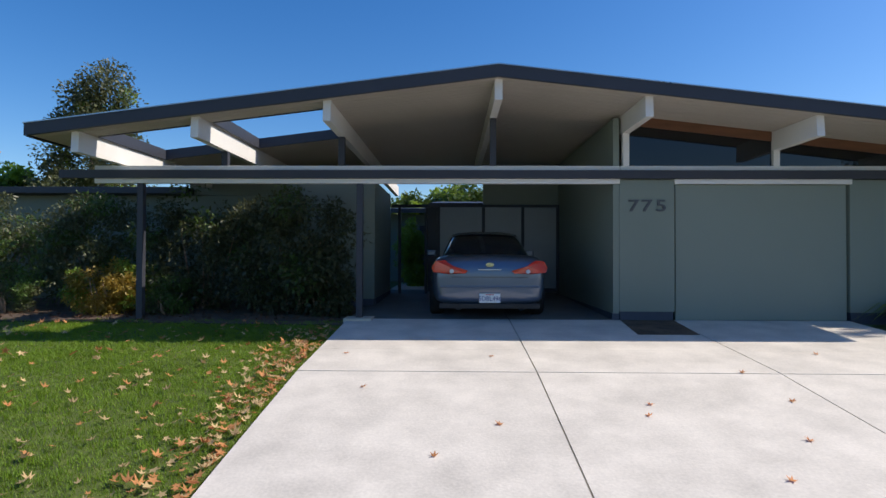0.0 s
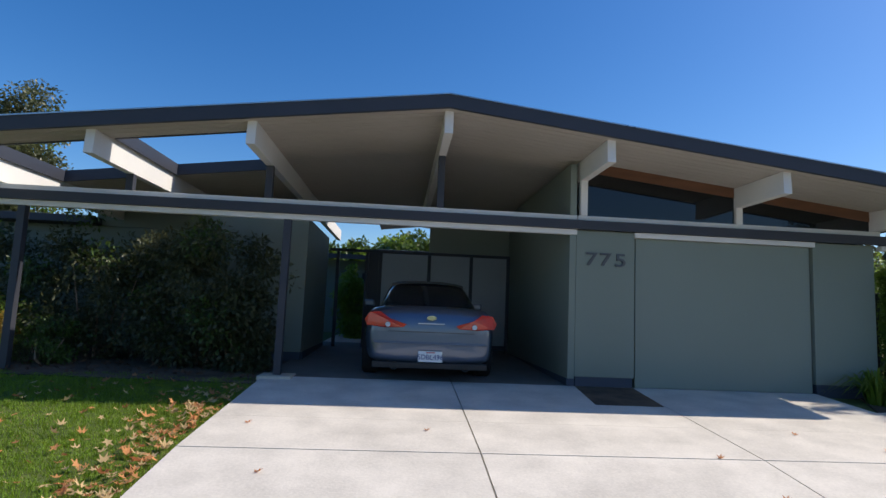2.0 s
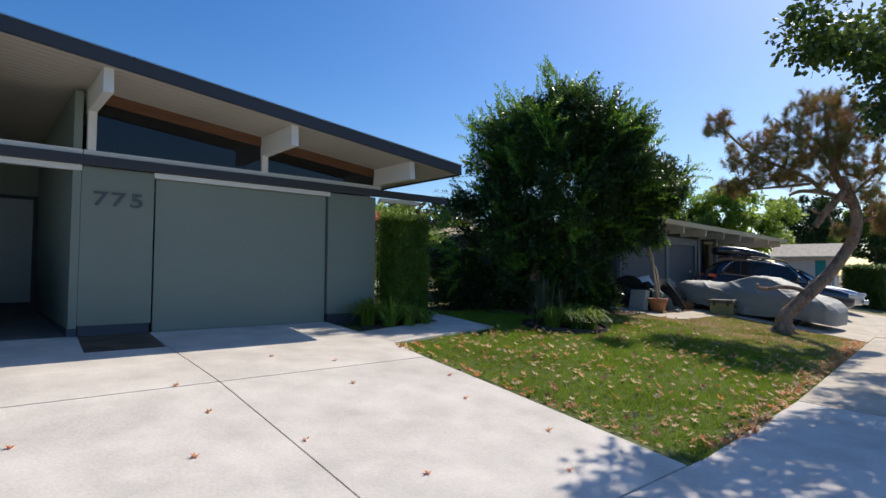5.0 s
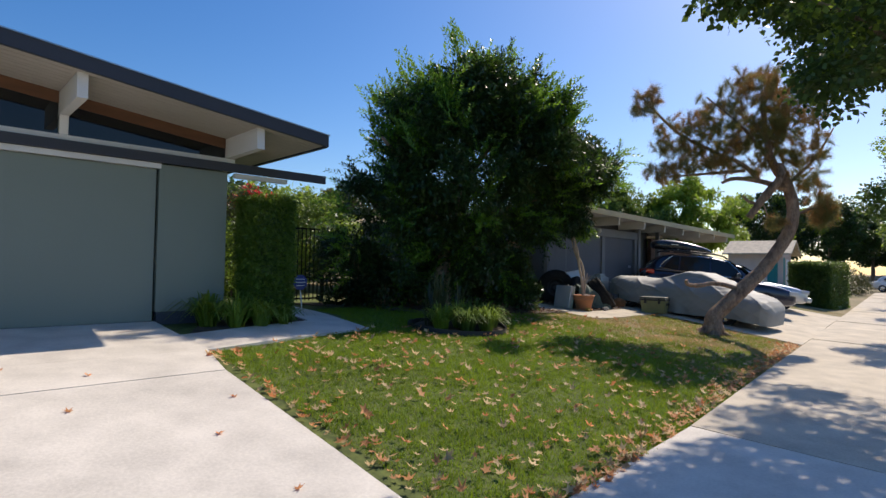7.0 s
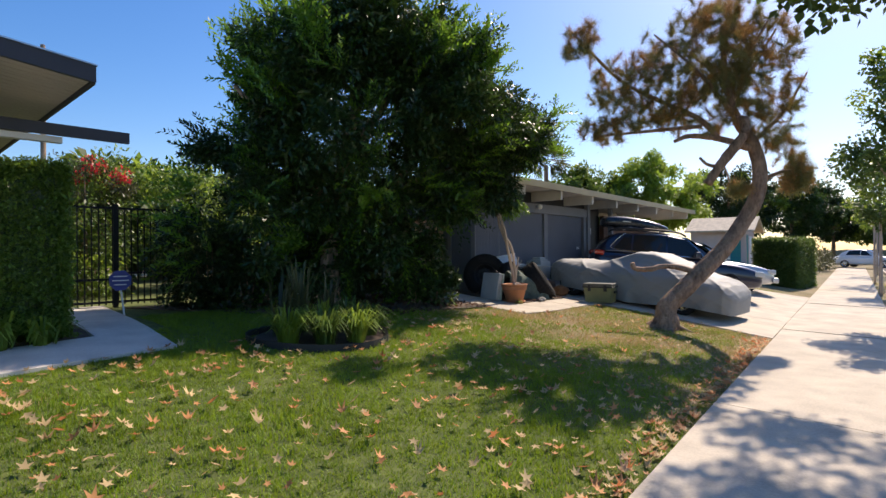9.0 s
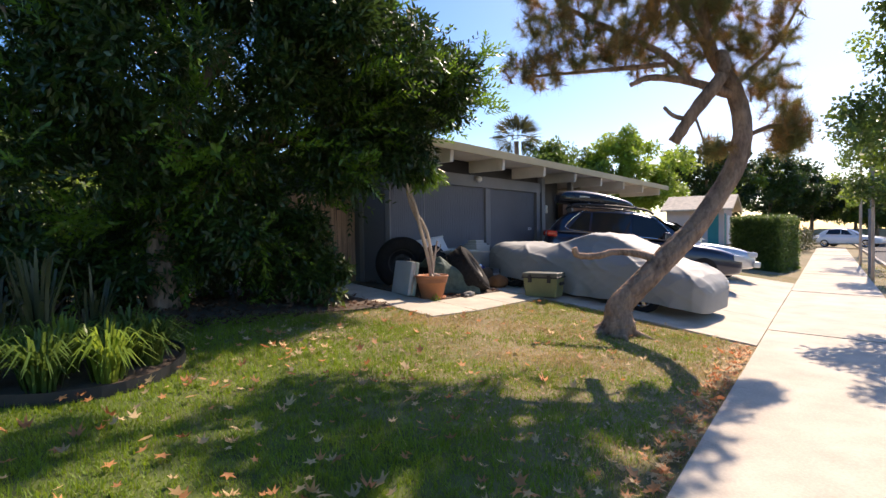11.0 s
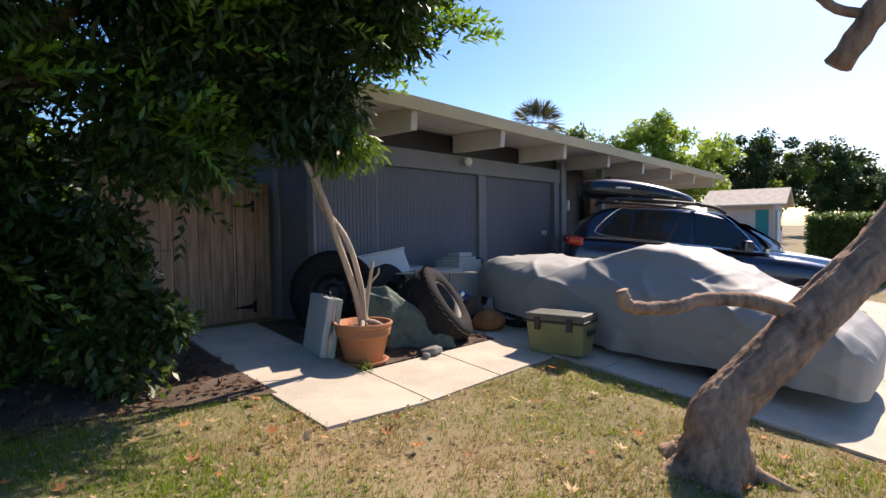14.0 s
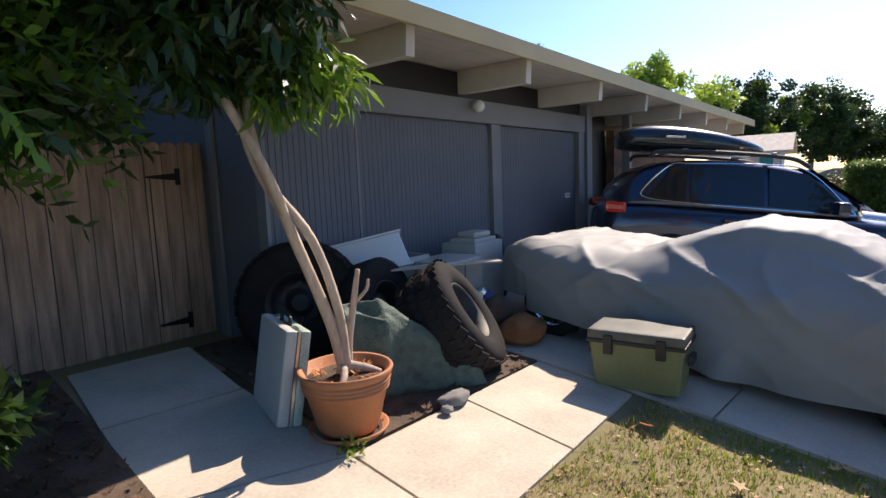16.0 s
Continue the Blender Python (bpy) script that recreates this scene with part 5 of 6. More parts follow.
silver = make_car("silver-white saloon parked beyond the estate car", drive_pose(24.2, 9.75, 4.6, 34) @ Matrix.Diagonal((1, 0.95, 1, 1)), PAINT_SILVER,
                  [(0.0, 0.70, 0.34, 0.80), (0.1, 0.84, 0.28, 0.95), (0.9, 0.89, 0.25, 0.97), (2.3, 0.90, 0.24, 0.94), (3.4, 0.89, 0.24, 0.92), (4.2, 0.86, 0.26, 0.84), (4.55, 0.74, 0.3, 0.72), (4.65, 0.55, 0.36, 0.62)],
                  [(0.6, 0.74, 0.66, 0.95, 0.98), (1.2, 0.78, 0.62, 0.96, 1.35), (1.8, 0.79, 0.62, 0.95, 1.45), (2.3, 0.79, 0.62, 0.94, 1.42), (3.3, 0.76, 0.70, 0.92, 0.94)],
                  0, 0, [[(1.2, 0.1), (2.0, 0.1), (2.0, 0.85), (1.4, 0.85)], [(2.05, 0.1), (2.8, 0.1), (2.35, 0.85), (2.05, 0.85)]], [(2.35, 1, 3.2, 1)], [(0.78, 0.95), (-0.78, 0.95), (0.78, 3.7), (-0.78, 3.7)], 0.31, False)
for s in (1, -1):
    bm = bmesh.new()
    box(bm, s * 0.62 - 0.17, s * 0.62 + 0.17, 4.30, 4.58, 0.62, 0.76, 0.04)
    part("headlight", bm, HEADLAMP, silver, "clear headlight")
part("bumper", Bx(-0.80, 0.80, 4.5, 4.68, 0.36, 0.52, 0.04), PAINT_SILVER, silver)
part("grille", Bx(-0.35, 0.35, 4.56, 4.69, 0.58, 0.72, 0.02), BLACK, silver)
make_car("white car parked far down the street", pose(63.0, 9.6, -0.18, 0, 0, 165), PAINT_WHITE,
         [(0.0, 0.70, 0.34, 0.80), (0.1, 0.84, 0.28, 0.95), (0.9, 0.89, 0.25, 0.97), (2.3, 0.90, 0.24, 0.94), (3.4, 0.89, 0.24, 0.92), (4.2, 0.86, 0.26, 0.84), (4.55, 0.74, 0.3, 0.72), (4.65, 0.55, 0.36, 0.62)],
         [(0.3, 0.74, 0.66, 0.95, 0.98), (0.9, 0.78, 0.62, 0.96, 1.42), (1.8, 0.79, 0.62, 0.95, 1.5), (2.3, 0.79, 0.62, 0.94, 1.45), (3.3, 0.76, 0.70, 0.92, 0.94)],
         0, 0, [[(1.0, 0.1), (2.0, 0.1), (2.0, 0.85), (1.2, 0.85)], [(2.05, 0.1), (2.8, 0.1), (2.35, 0.85), (2.05, 0.85)]], [(2.35, 1, 3.2, 1)], [(0.78, 0.95), (-0.78, 0.95), (0.78, 3.7), (-0.78, 3.7)], 0.31, False)

# the covered car
COVERM = mat("grey_car_cover", (0.262, 0.27, 0.262), 0.65, 0.06, 1.5, 160, 0.08)
# long thin creases in the cloth
_t = COVERM.node_tree
_tc, _mp, _rn, _bp = (_t.nodes.new(k) for k in ("ShaderNodeTexCoord", "ShaderNodeMapping", "ShaderNodeTexNoise", "ShaderNodeBump"))
_mp.inputs["Scale"].default_value, _mp.inputs["Rotation"].default_value = (1.0, 0.55, 1.5), (0.6, 0.3, 0.2)
_rn.noise_type = 'RIDGED_MULTIFRACTAL'
_rn.inputs["Scale"].default_value, _rn.inputs["Detail"].default_value, _rn.inputs["Distortion"].default_value = 2.2, 2.5, 0.5
_bp.inputs["Strength"].default_value, _bp.inputs["Distance"].default_value = 0.55, 0.02
_t.links.new(_tc.outputs["Object"], _mp.inputs[0])
_t.links.new(_mp.outputs[0], _rn.inputs[0])
_t.links.new(_rn.outputs[0], _bp.inputs["Height"])
_t.links.new(_bp.outputs[0], _t.nodes["Principled BSDF"].inputs["Normal"])
cov = thing("covered_car", "low car under a wrinkled grey fabric cover", "car", at=drive_pose(19.12, 9.05, 4.65))
ST = [(0.0, 0.45, 0.55, 0.55), (0.12, 0.66, 0.70, 0.70), (0.4, 0.78, 0.76, 0.84), (0.9, 0.83, 0.72, 0.85), (1.45, 0.85, 0.72, 0.86), (1.9, 0.86, 0.76, 1.04), (2.3, 0.86, 0.78, 1.19), (2.8, 0.86, 0.78, 1.21), (3.25, 0.86, 0.78, 1.08), (3.65, 0.86, 0.76, 0.93), (4.15, 0.83, 0.72, 0.82), (4.45, 0.76, 0.64, 0.71), (4.6, 0.62, 0.55, 0.60), (4.66, 0.45, 0.46, 0.48)]
ST = [(0.93 * a, b, c, d) for a, b, c, d in ST]
sy = [s[0] for s in ST]
NY, NX = 200, 72
rings = []
for i in range(NY):
    y = sy[-1] * i / (NY - 1)
    w, zs, zt = (float(np.interp(y, sy, [s[k] for s in ST])) for k in (1, 2, 3))
    hem = 0.15 + 0.05 * math.sin(y * 2.2) + (0.12 if y < 0.5 else 0)
    cab = max(0.0, min(1.0, (zt - zs) / 0.4))
    prof = [(w * 1.02, hem), (w * 1.06, hem + 0.2), (w * 1.04, 0.55 * zs + 0.2), (w * 0.97, zs), (w * (0.80 - 0.12 * cab), zs + (zt - zs) * 0.55 + 0.02), (w * 0.52, zt - 0.015), (0, zt)]
    c = curve([(px, 0, pz) for px, pz in prof], 10)
    half = [(p.x, p.z) for p in c]
    pts = half + [(-a, b) for a, b in half[-2::-1]]
    ring = []
    for a, b in pts:
        sgn = 1 if a >= 0 else -1
        v = b / 1.2
        ridge = abs(noise.noise(Vector((y * 1.6 + b * 1.1, sgn * 3 + a, b * 0.8)))) ** 0.7
        side_ = min(1, abs(a) / 0.8)
        crease = (1 - abs(noise.noise(Vector((y * 1.5 + b * 2.6, a * 1.4 + sgn, b * 1.2 - y * 0.5))))) ** 9
        crease2 = (1 - abs(noise.noise(Vector((y * 3.1 - b * 3.5, a * 2.5 + 7 * sgn, b * 2.0))))) ** 10
        fold = 0.006 * (0.45 - ridge) + 0.022 * crease * (0.35 + 0.65 * side_) * (1.5 if b > zs * 0.8 else 0.6) + 0.010 * crease2 + 0.004 * noise.noise(Vector((y * 9 - b * 3, a * 6, b * 7 + sgn)))
        hang = 0.03 * math.sin(y * 9 + 2 * math.sin(y * 3)) * max(0, 0.45 - b) / 0.3
        ring.append((a + sgn * (fold + hang) * (0.4 if b > zs else 1), y + 0.02 * noise.noise(Vector((a, b * 3, y))), b + fold * (0.9 if b > zs * 0.9 else 0.2)))
    rings.append(ring)
bm = bmesh.new()
loft(bm, rings, cap=True, closed=False)
part("fabric_cover", bm, COVERM, cov, "wrinkled grey fabric", smooth=True)
for x, y in ((0.72, 0.75), (-0.72, 0.75), (0.72, 3.35), (-0.72, 3.35)):
    wheel(cov, x, y, 0.30, 0.2, 1 if x > 0 else -1)
part("underbody", Bx(-0.6, 0.6, 0.5, 3.9, 0.18, 0.4, 0.05), BLACK, cov)

# ---- front of the first house: number, gate, sign ----
NUMM = mat("grey_metal_number", (0.09, 0.095, 0.10), 0.45, 0.1, 5, 60, 0.05, metal=0.3)
for ch, x in (("7", 2.78), ("7", 2.99), ("5", 3.22)):
    d = thing("house_number", "raised grey metal digit %s on the garage wall" % ("seven" if ch == "7" else "five"), "house number", "house number digits")
    lettering("digit", ch, 0.27, pose(x, 9.018, 2.33, 90, 0, 0), NUMM, d, 0.012, 1.4, bold=0.002)
IRON = mat("black_iron", (0.012, 0.012, 0.013), 0.5, 0.2, 6, 80, 0.1, metal=0.3)
gate = thing("iron_gate", "black wrought-iron side gate with vertical bars, closed", "gate")
for a, b in ((8.62, 9.42), (9.5, 10.4)):
    for z in (0.58, 1.05 if a > 9 else 0.95, 2.12):
        part("rail", Bx(a, b, 11.48, 11.52, z, z + 0.035), IRON, gate)
    for x in np.arange(a, b + 0.001, 0.1):
        part("bar", Bx(x - 0.009, x + 0.009, 11.49, 11.51, 0.55, 2.12 if x < 9.45 else 2.16), IRON, gate)
for x in (8.58, 9.46, 10.42):
    part("post", Bx(x - 0.035, x + 0.035, 11.465, 11.535, 0.4, 2.2, 0.004), IRON, gate)
SIGNB = mat("sign_blue", (0.03, 0.05, 0.25), 0.4, 0.05, 5, 60, 0.0)
sign = thing("yard_sign", "blue octagonal security sign on a white stake", "sign")
part("stake", prism([(9.20, 0.4), (9.225, 0.4), (9.17, 0.9), (9.145, 0.9)], 10.2, 10.21), PLATEW, sign)
oct_ = [(9.15 + 0.155 * math.cos(math.pi / 8 + k * math.pi / 4), 1.0 + 0.155 * math.sin(math.pi / 8 + k * math.pi / 4)) for k in range(8)]
pn = part("panel", prism(oct_, 10.185, 10.199), SIGNB, sign)
for z, w in ((1.06, 0.09), (1.0, 0.11), (0.94, 0.08)):
    part("lettering_bar", Bx(9.15 - w, 9.15 + w, 10.181, 10.184, z - 0.007, z + 0.007), PLATEW, pn)

# ---- the neighbour's wooden fence gate ----
fence = thing("fence_gate", "weathered brown dog-eared board fence and gate", "fence", at=pose(14.40, 10.45, 0, 0, 0, 3.2))
rf = random.Random(5)
x = 0.0
k = 0
while x < 2.08:
    w = 0.135 + rf.uniform(-0.006, 0.006)
    zb, zt = 0.44 + rf.uniform(-0.02, 0.02), 2.12 + rf.uniform(-0.015, 0.02) + 0.02 * x
    yo = rf.uniform(-0.004, 0.004)
    part("board", prism([(x, zb), (x + w, zb), (x + w, zt - 0.03), (x + w - 0.03, zt), (x + 0.03, zt), (x, zt - 0.03)], yo, yo + 0.018), FENCE, fence)
    x += w + 0.007
for z in (0.68, 1.88):
    part("rail", Bx(0, 2.1, 0.025, 0.065, z, z + 0.09), FENCE, fence)
part("post", Bx(2.11, 2.2, -0.02, 0.07, 0.35, 2.25, 0.004), FENCE, fence)
for z in (0.62, 1.86):
    h = part("hinge", prism([(1.42, z - 0.008), (1.66, z - 0.03), (1.66, z + 0.03), (1.42, z + 0.008)], -0.014, -0.006), IRON, fence, "black iron strap hinge")
    part("hinge_plate", Bx(1.66, 1.70, -0.018, -0.005, z - 0.07, z + 0.07, 0.002), IRON, h)
for z in (1.25,):
    part("gate_gap", Bx(1.447, 1.455, -0.008, -0.004, 0.6, 1.85), BLACK, fence)

# ---- fixtures on the neighbour's wall ----
LAMPGLASS = mat("white_lamp_glass", (0.8, 0.79, 0.75), 0.2, 0.03, 3, 60, 0.0)
lamp = thing("wall_lamp", "small round white globe lamp over the garage doors", "lamp", at=NP)
bm = bmesh.new()
lathe(bm, [(0.001, 0.07), (0.04, 0.058), (0.066, 0.02), (0.066, -0.02), (0.04, -0.058), (0.001, -0.07)], 18, Matrix.Translation((2.66, -0.13, 2.55)))
part("globe", bm, LAMPGLASS, lamp, smooth=True)
bm = bmesh.new()
lathe(bm, [(0.05, -0.04), (0.05, 0.03), (0.03, 0.045)], 16, pose(2.66, -0.07, 2.57, 90, 0, 0))
part("bracket", bm, STEEL, lamp)
sc = thing("wall_lamp", "small pale cylinder lamp on the black entry wall", "lamp", at=NP)
bm = bmesh.new()
lathe(bm, [(0.001, 1.90), (0.05, 1.90), (0.055, 1.92), (0.055, 2.10), (0.05, 2.12), (0.001, 2.12)], 18, Matrix.Translation((6.75, 0.44, 0)))
part("shade", bm, LAMPGLASS, sc, smooth=True)
part("bracket", Bx(6.72, 6.78, 0.44, 0.498, 1.97, 2.03), STEEL, sc)
nt = thing("notice", "small white notice stuck on a grey garage door", "notice", at=NP)
part("paper", Bx(5.05, 5.21, 0.034, 0.0405, 1.42, 1.49), PLATEW, nt)
for z in (1.445, 1.465):
    part("print_bar", Bx(5.07, 5.19, 0.0315, 0.0338, z - 0.004, z + 0.004), BLACK, nt)

# ---- clutter by the neighbour's garage ----
TERRA = mat("terracotta", (0.42, 0.17, 0.075), 0.75, 0.12, 4, 70, 0.12)
POTX, POTY = 15.95, 8.19
pz0 = land(POTX, POTY) - 0.01
pot = thing("plant_pot", "ribbed terracotta pot on a saucer holding a bare-stemmed tree", "pot", at=pose(POTX, POTY, pz0))
bm = bmesh.new()
lathe(bm, [(0.001, 0.03), (0.165, 0.03), (0.18, 0.06), (0.235, 0.27), (0.249, 0.276), (0.249, 0.288), (0.240, 0.293), (0.254, 0.300), (0.254, 0.312), (0.245, 0.317), (0.259, 0.324), (0.259, 0.337), (0.250, 0.343), (0.262, 0.352), (0.275, 0.385), (0.268, 0.395), (0.25, 0.39), (0.235, 0.33), (0.001, 0.33)], 40)
part("pot_wall", bm, TERRA, pot, smooth=True)
bm = bmesh.new()
lathe(bm, [(0.001, 0.0), (0.20, 0.0), (0.235, 0.045), (0.225, 0.048), (0.19, 0.012), (0.001, 0.012)], 36)
part("saucer", bm, TERRA, pot, "stained terracotta saucer", smooth=True)
bm = bmesh.new()
lathe(bm, [(0.001, 0.36), (0.1, 0.355), (0.236, 0.335), (0.2, 0.30)], 24)
part("potting_soil", bm, SOIL, pot)
leaves("mulch", np.array([[0.1 * math.cos(k), 0.1 * math.sin(k), 0.35] for k in range(7)]), 0.1, 26, 0.06, FALLEN, pot, 299, 0.3, squash=0.15, label="dry leaf mulch")
pt = thing("potted_tree", "pale twisted bare stems rising into dark leaves", "tree")
b0 = Vector((POTX, POTY, pz0 + 0.33))
STEMS = [([b0, b0 + Vector((-0.10, -0.02, 0.35)), b0 + Vector((-0.32, -0.06, 0.85)), b0 + Vector((-0.47, -0.12, 1.15)), b0 + Vector((-0.66, -0.12, 1.5))], 0.034, 0.022),
         ([b0 + Vector((0.0, -0.02, 0.06)), b0 + Vector((-0.07, -0.06, 0.42)), b0 + Vector((-0.24, -0.11, 0.82)), b0 + Vector((-0.43, -0.05, 1.12)), b0 + Vector((-0.50, -0.06, 1.35)), b0 + Vector((-0.52, -0.04, 1.6))], 0.027, 0.017),
         ([b0 + Vector((-0.36, -0.05, 0.95)), b0 + Vector((-0.50, 0.0, 1.3)), b0 + Vector((-0.5, 0.05, 1.65))], 0.024, 0.014),
         ([b0 + Vector((0.02, 0, 0.0)), b0 + Vector((0.03, -0.01, 0.2)), b0 + Vector((0.06, -0.03, 0.42)), b0 + Vector((0.09, -0.05, 0.62))], 0.028, 0.014),
         ([b0 + Vector((0.06, -0.03, 0.42)), b0 + Vector((0.12, -0.08, 0.50)), b0 + Vector((0.13, -0.09, 0.56))], 0.012, 0.008),
         ([b0 + Vector((-0.02, 0, 0.08)), b0 + Vector((0.08, -0.08, 0.05)), b0 + Vector((0.18, -0.10, 0.0))], 0.03, 0.015), ([b0 + Vector((-0.02, 0, 0.08)), b0 + Vector((-0.09, -0.1, 0.04)), b0 + Vector((-0.15, -0.12, 0.0))], 0.03, 0.012)]
for pts, r0, r1 in STEMS:
    bm = bmesh.new()
    q = curve(pts, 5)
    tube(bm, q, list(np.linspace(r0, r1, len(q))), 9, 0.2)
    part("stem", bm, BARK_PALE, pt, smooth=True)
leaves("crown", blob(26, b0 + Vector((-0.50, 0.0, 1.85)), (0.5, 0.45, 0.36), 301, 0.2), 0.22, 60, 0.13, LEAF_DARK, pt, 302, 0.26, 0.8)
leaves("tip_foliage", blob(12, b0 + Vector((-0.28, -0.1, 1.62)), (0.3, 0.25, 0.2), 303, 0.2), 0.2, 50, 0.12, LEAF_TIP, pt, 304, 0.24, 0.9)

# suitcase-like case standing on edge
CASEM = mat("dull_grey_shell", (0.45, 0.46, 0.43), 0.6, 0.1, 2, 60, 0.06)
CASETRIM = mat("green_stained_trim", (0.55, 0.56, 0.52), 0.5, 0.2, 4, 60, 0.05, col2=(0.10, 0.26, 0.16))
cs = thing("suitcase", "old grey hard-shell case standing on its edge", "suitcase", at=pose(15.64, 8.42, land(15.75, 8.5) + 0.03, 0, 10, -16))
part("shell", Bx(-0.02, 0.05, 0, 0.58, 0, 0.56, 0.02), CASEM, cs)
part("shell", Bx(0.07, 0.13, 0, 0.58, 0, 0.56, 0.02), CASETRIM, cs, "pale lid half with green stains")
part("seam", Bx(0.052, 0.068, 0.006, 0.574, 0.006, 0.554), STEEL, cs)
bm = bmesh.new()
q = curve([(0.06, 0.20, 0.555), (0.06, 0.22, 0.60), (0.06, 0.36, 0.60), (0.06, 0.38, 0.555)], 5)
tube(bm, q, [0.012] * len(q), 8)
part("handle", bm, BLACK, cs, "black handle")
for y in (0.1, 0.48):
    part("latch", Bx(0.045, 0.075, y - 0.03, y + 0.03, 0.55, 0.565, 0.002), STEEL, cs)


def tyre(label, at, r, w, tread=True):
    t = thing("tyre", label, "tyre", "old truck tyres", at=at)
    bm = bmesh.new()
    lathe(bm, [(r * 0.50, -w * 0.42), (r * 0.62, -w * 0.5), (r * 0.86, -w * 0.5), (r * 0.965, -w * 0.40), (r * 0.965, w * 0.40), (r * 0.86, w * 0.5), (r * 0.62, w * 0.5), (r * 0.50, w * 0.42), (r * 0.47, w * 0.2), (r * 0.47, -w * 0.2)], 48)
    part("casing", bm, RUBBER, t, smooth=True)
    if tread:
        blk = bmesh.new()
        box(blk, -0.028, 0.028, -0.036, 0.036, -0.008, 0.009, 0.003)
        me = bpy.data.meshes.new("tread_block")
        blk.to_mesh(me)
        blk.free()
        me.materials.append(RUBBER)
        n = 34
        for k in range(n):
            for j, zz in enumerate((-0.36, -0.12, 0.12, 0.36)):
                o = new("tread_block", me)
                o.parent = t
                a = 2 * math.pi * (k + 0.5 * (j % 2)) / n
                o.matrix_local = Matrix.Rotation(a, 4, 'Z') @ Matrix.Translation((r * 0.968, 0, zz * w)) @ Matrix.Rotation(radians(90), 4, 'Y') @ Matrix.Rotation(0.3 * (1 if j % 2 else -1), 4, 'Z')
    bm = bmesh.new()
    lathe(bm, [(0.05, w * 0.10), (r * 0.16, w * 0.12), (r * 0.17, w * 0.02), (r * 0.36, w * 0.02), (r * 0.42, w * 0.25), (r * 0.50, w * 0.43), (r * 0.515, w * 0.43), (r * 0.48, w * 0.2), (r * 0.46, -w * 0.1), (0.05, -w * 0.02)], 36)
    part("wheel_rim", bm, OLDSTEEL if "steel" in label else BLACK, t, "scuffed steel rim", smooth=True)
    bm = bmesh.new()
    lathe(bm, [(0.001, w * 0.13), (r * 0.13, w * 0.125), (r * 0.14, w * 0.02)], 24)
    part("hub", bm, BLACK, t)
    if tread:
        for k in range(8):
            bm = bmesh.new()
            box(bm, -0.022, 0.022, r * 0.24, r * 0.34, w * 0.01, w * 0.05, 0.006, Matrix.Rotation(k * math.pi / 4, 4, 'Z'))
            part("slot", bm, BLACK, t)
    return t


def axis_pose(c, d, roll=0):
    return Matrix.Translation(c) @ Vector(d).to_track_quat('Z', 'Y').to_matrix().to_4x4()


tyre("big black off-road tyre leaning back with a steel rim", axis_pose((17.16, 8.44, 0.66), (0.42, -0.68, 0.54)), 0.47, 0.42)
tyre("dusty off-road tyre standing on its tread by the wall", axis_pose((16.48, 9.42, 0.83), (-0.72, -0.68, 0.08)), 0.49, 0.29)
tyre("dark spare tyre leaning between two others", axis_pose((16.92, 8.98, 0.74), (0.25, -0.92, 0.30)), 0.42, 0.24, False)

# tarp draped over rubble
TARP = mat("dark_green_tarp", (0.105, 0.15, 0.12), 0.75, 0.3, 14, 70, 1.0, depth=0.012, col2=(0.035, 0.06, 0.045))
tp = thing("tarp", "crumpled dark green tarp draped behind the pot", "tarp")
bm = bmesh.new()
N = 64
gv = []
for i in range(N):
    row = []
    for j in range(N):
        u, v = i / (N - 1), j / (N - 1)
        x, y = 16.18 + 0.85 * u + 0.12 * v, 8.48 - 0.42 * u + 0.42 * v - 0.05
        h = 0.56 * max(0, min(1, 1.35 - 1.35 * u)) ** 0.9 * (1 - 0.5 * abs(v - 0.35)) + 0.06
        z = land(x, y) + h + 0.05 * noise.noise(Vector((u * 2.2, v * 5, 1))) + 0.028 * math.sin(19 * v + 5 * u + 3 * noise.noise(Vector((u * 3, v * 3, 2)))) * (0.35 + u) + 0.014 * noise.noise(Vector((u * 9, v * 17, 4))) + 0.005 * noise.noise(Vector((u * 30, v * 34, 6)))
        if v < 0.12:
            z = min(z, land(x, y) + 0.02 + h * v * 6)
        row.append(bm.verts.new((x, y - 0.05 * noise.noise(Vector((u * 6, v * 3, 9))), max(z, land(x, y) + 0.02))))
    gv.append(row)
for i, j in itertools.product(range(N - 1), range(N - 1)):
    bm.faces.new((gv[i][j], gv[i + 1][j], gv[i + 1][j + 1], gv[i][j + 1]))
tpo = part("cloth", bm, TARP, tp, smooth=True)
tpo.modifiers.new("thick", 'SOLIDIFY').thickness = 0.008


def stone(name, label, c, r, material, seed, sq=(1, 1, 0.6)):
    bm = bmesh.new()
    bmesh.ops.create_icosphere(bm, subdivisions=3, radius=r)
    for v in bm.verts:
        n = v.co.normalized()
        v.co = Vector((v.co.x * sq[0], v.co.y * sq[1], v.co.z * sq[2])) * (1 + 0.28 * noise.noise(n * 1.8 + Vector((seed, 0, 0))) + 0.08 * noise.noise(n * 6 + Vector((seed, 2, 0))))
        v.co += Vector(c)
    return tagged(part(name, bm, material, smooth=True), label, "stone" if name == "stone" else name.replace("_", " "))


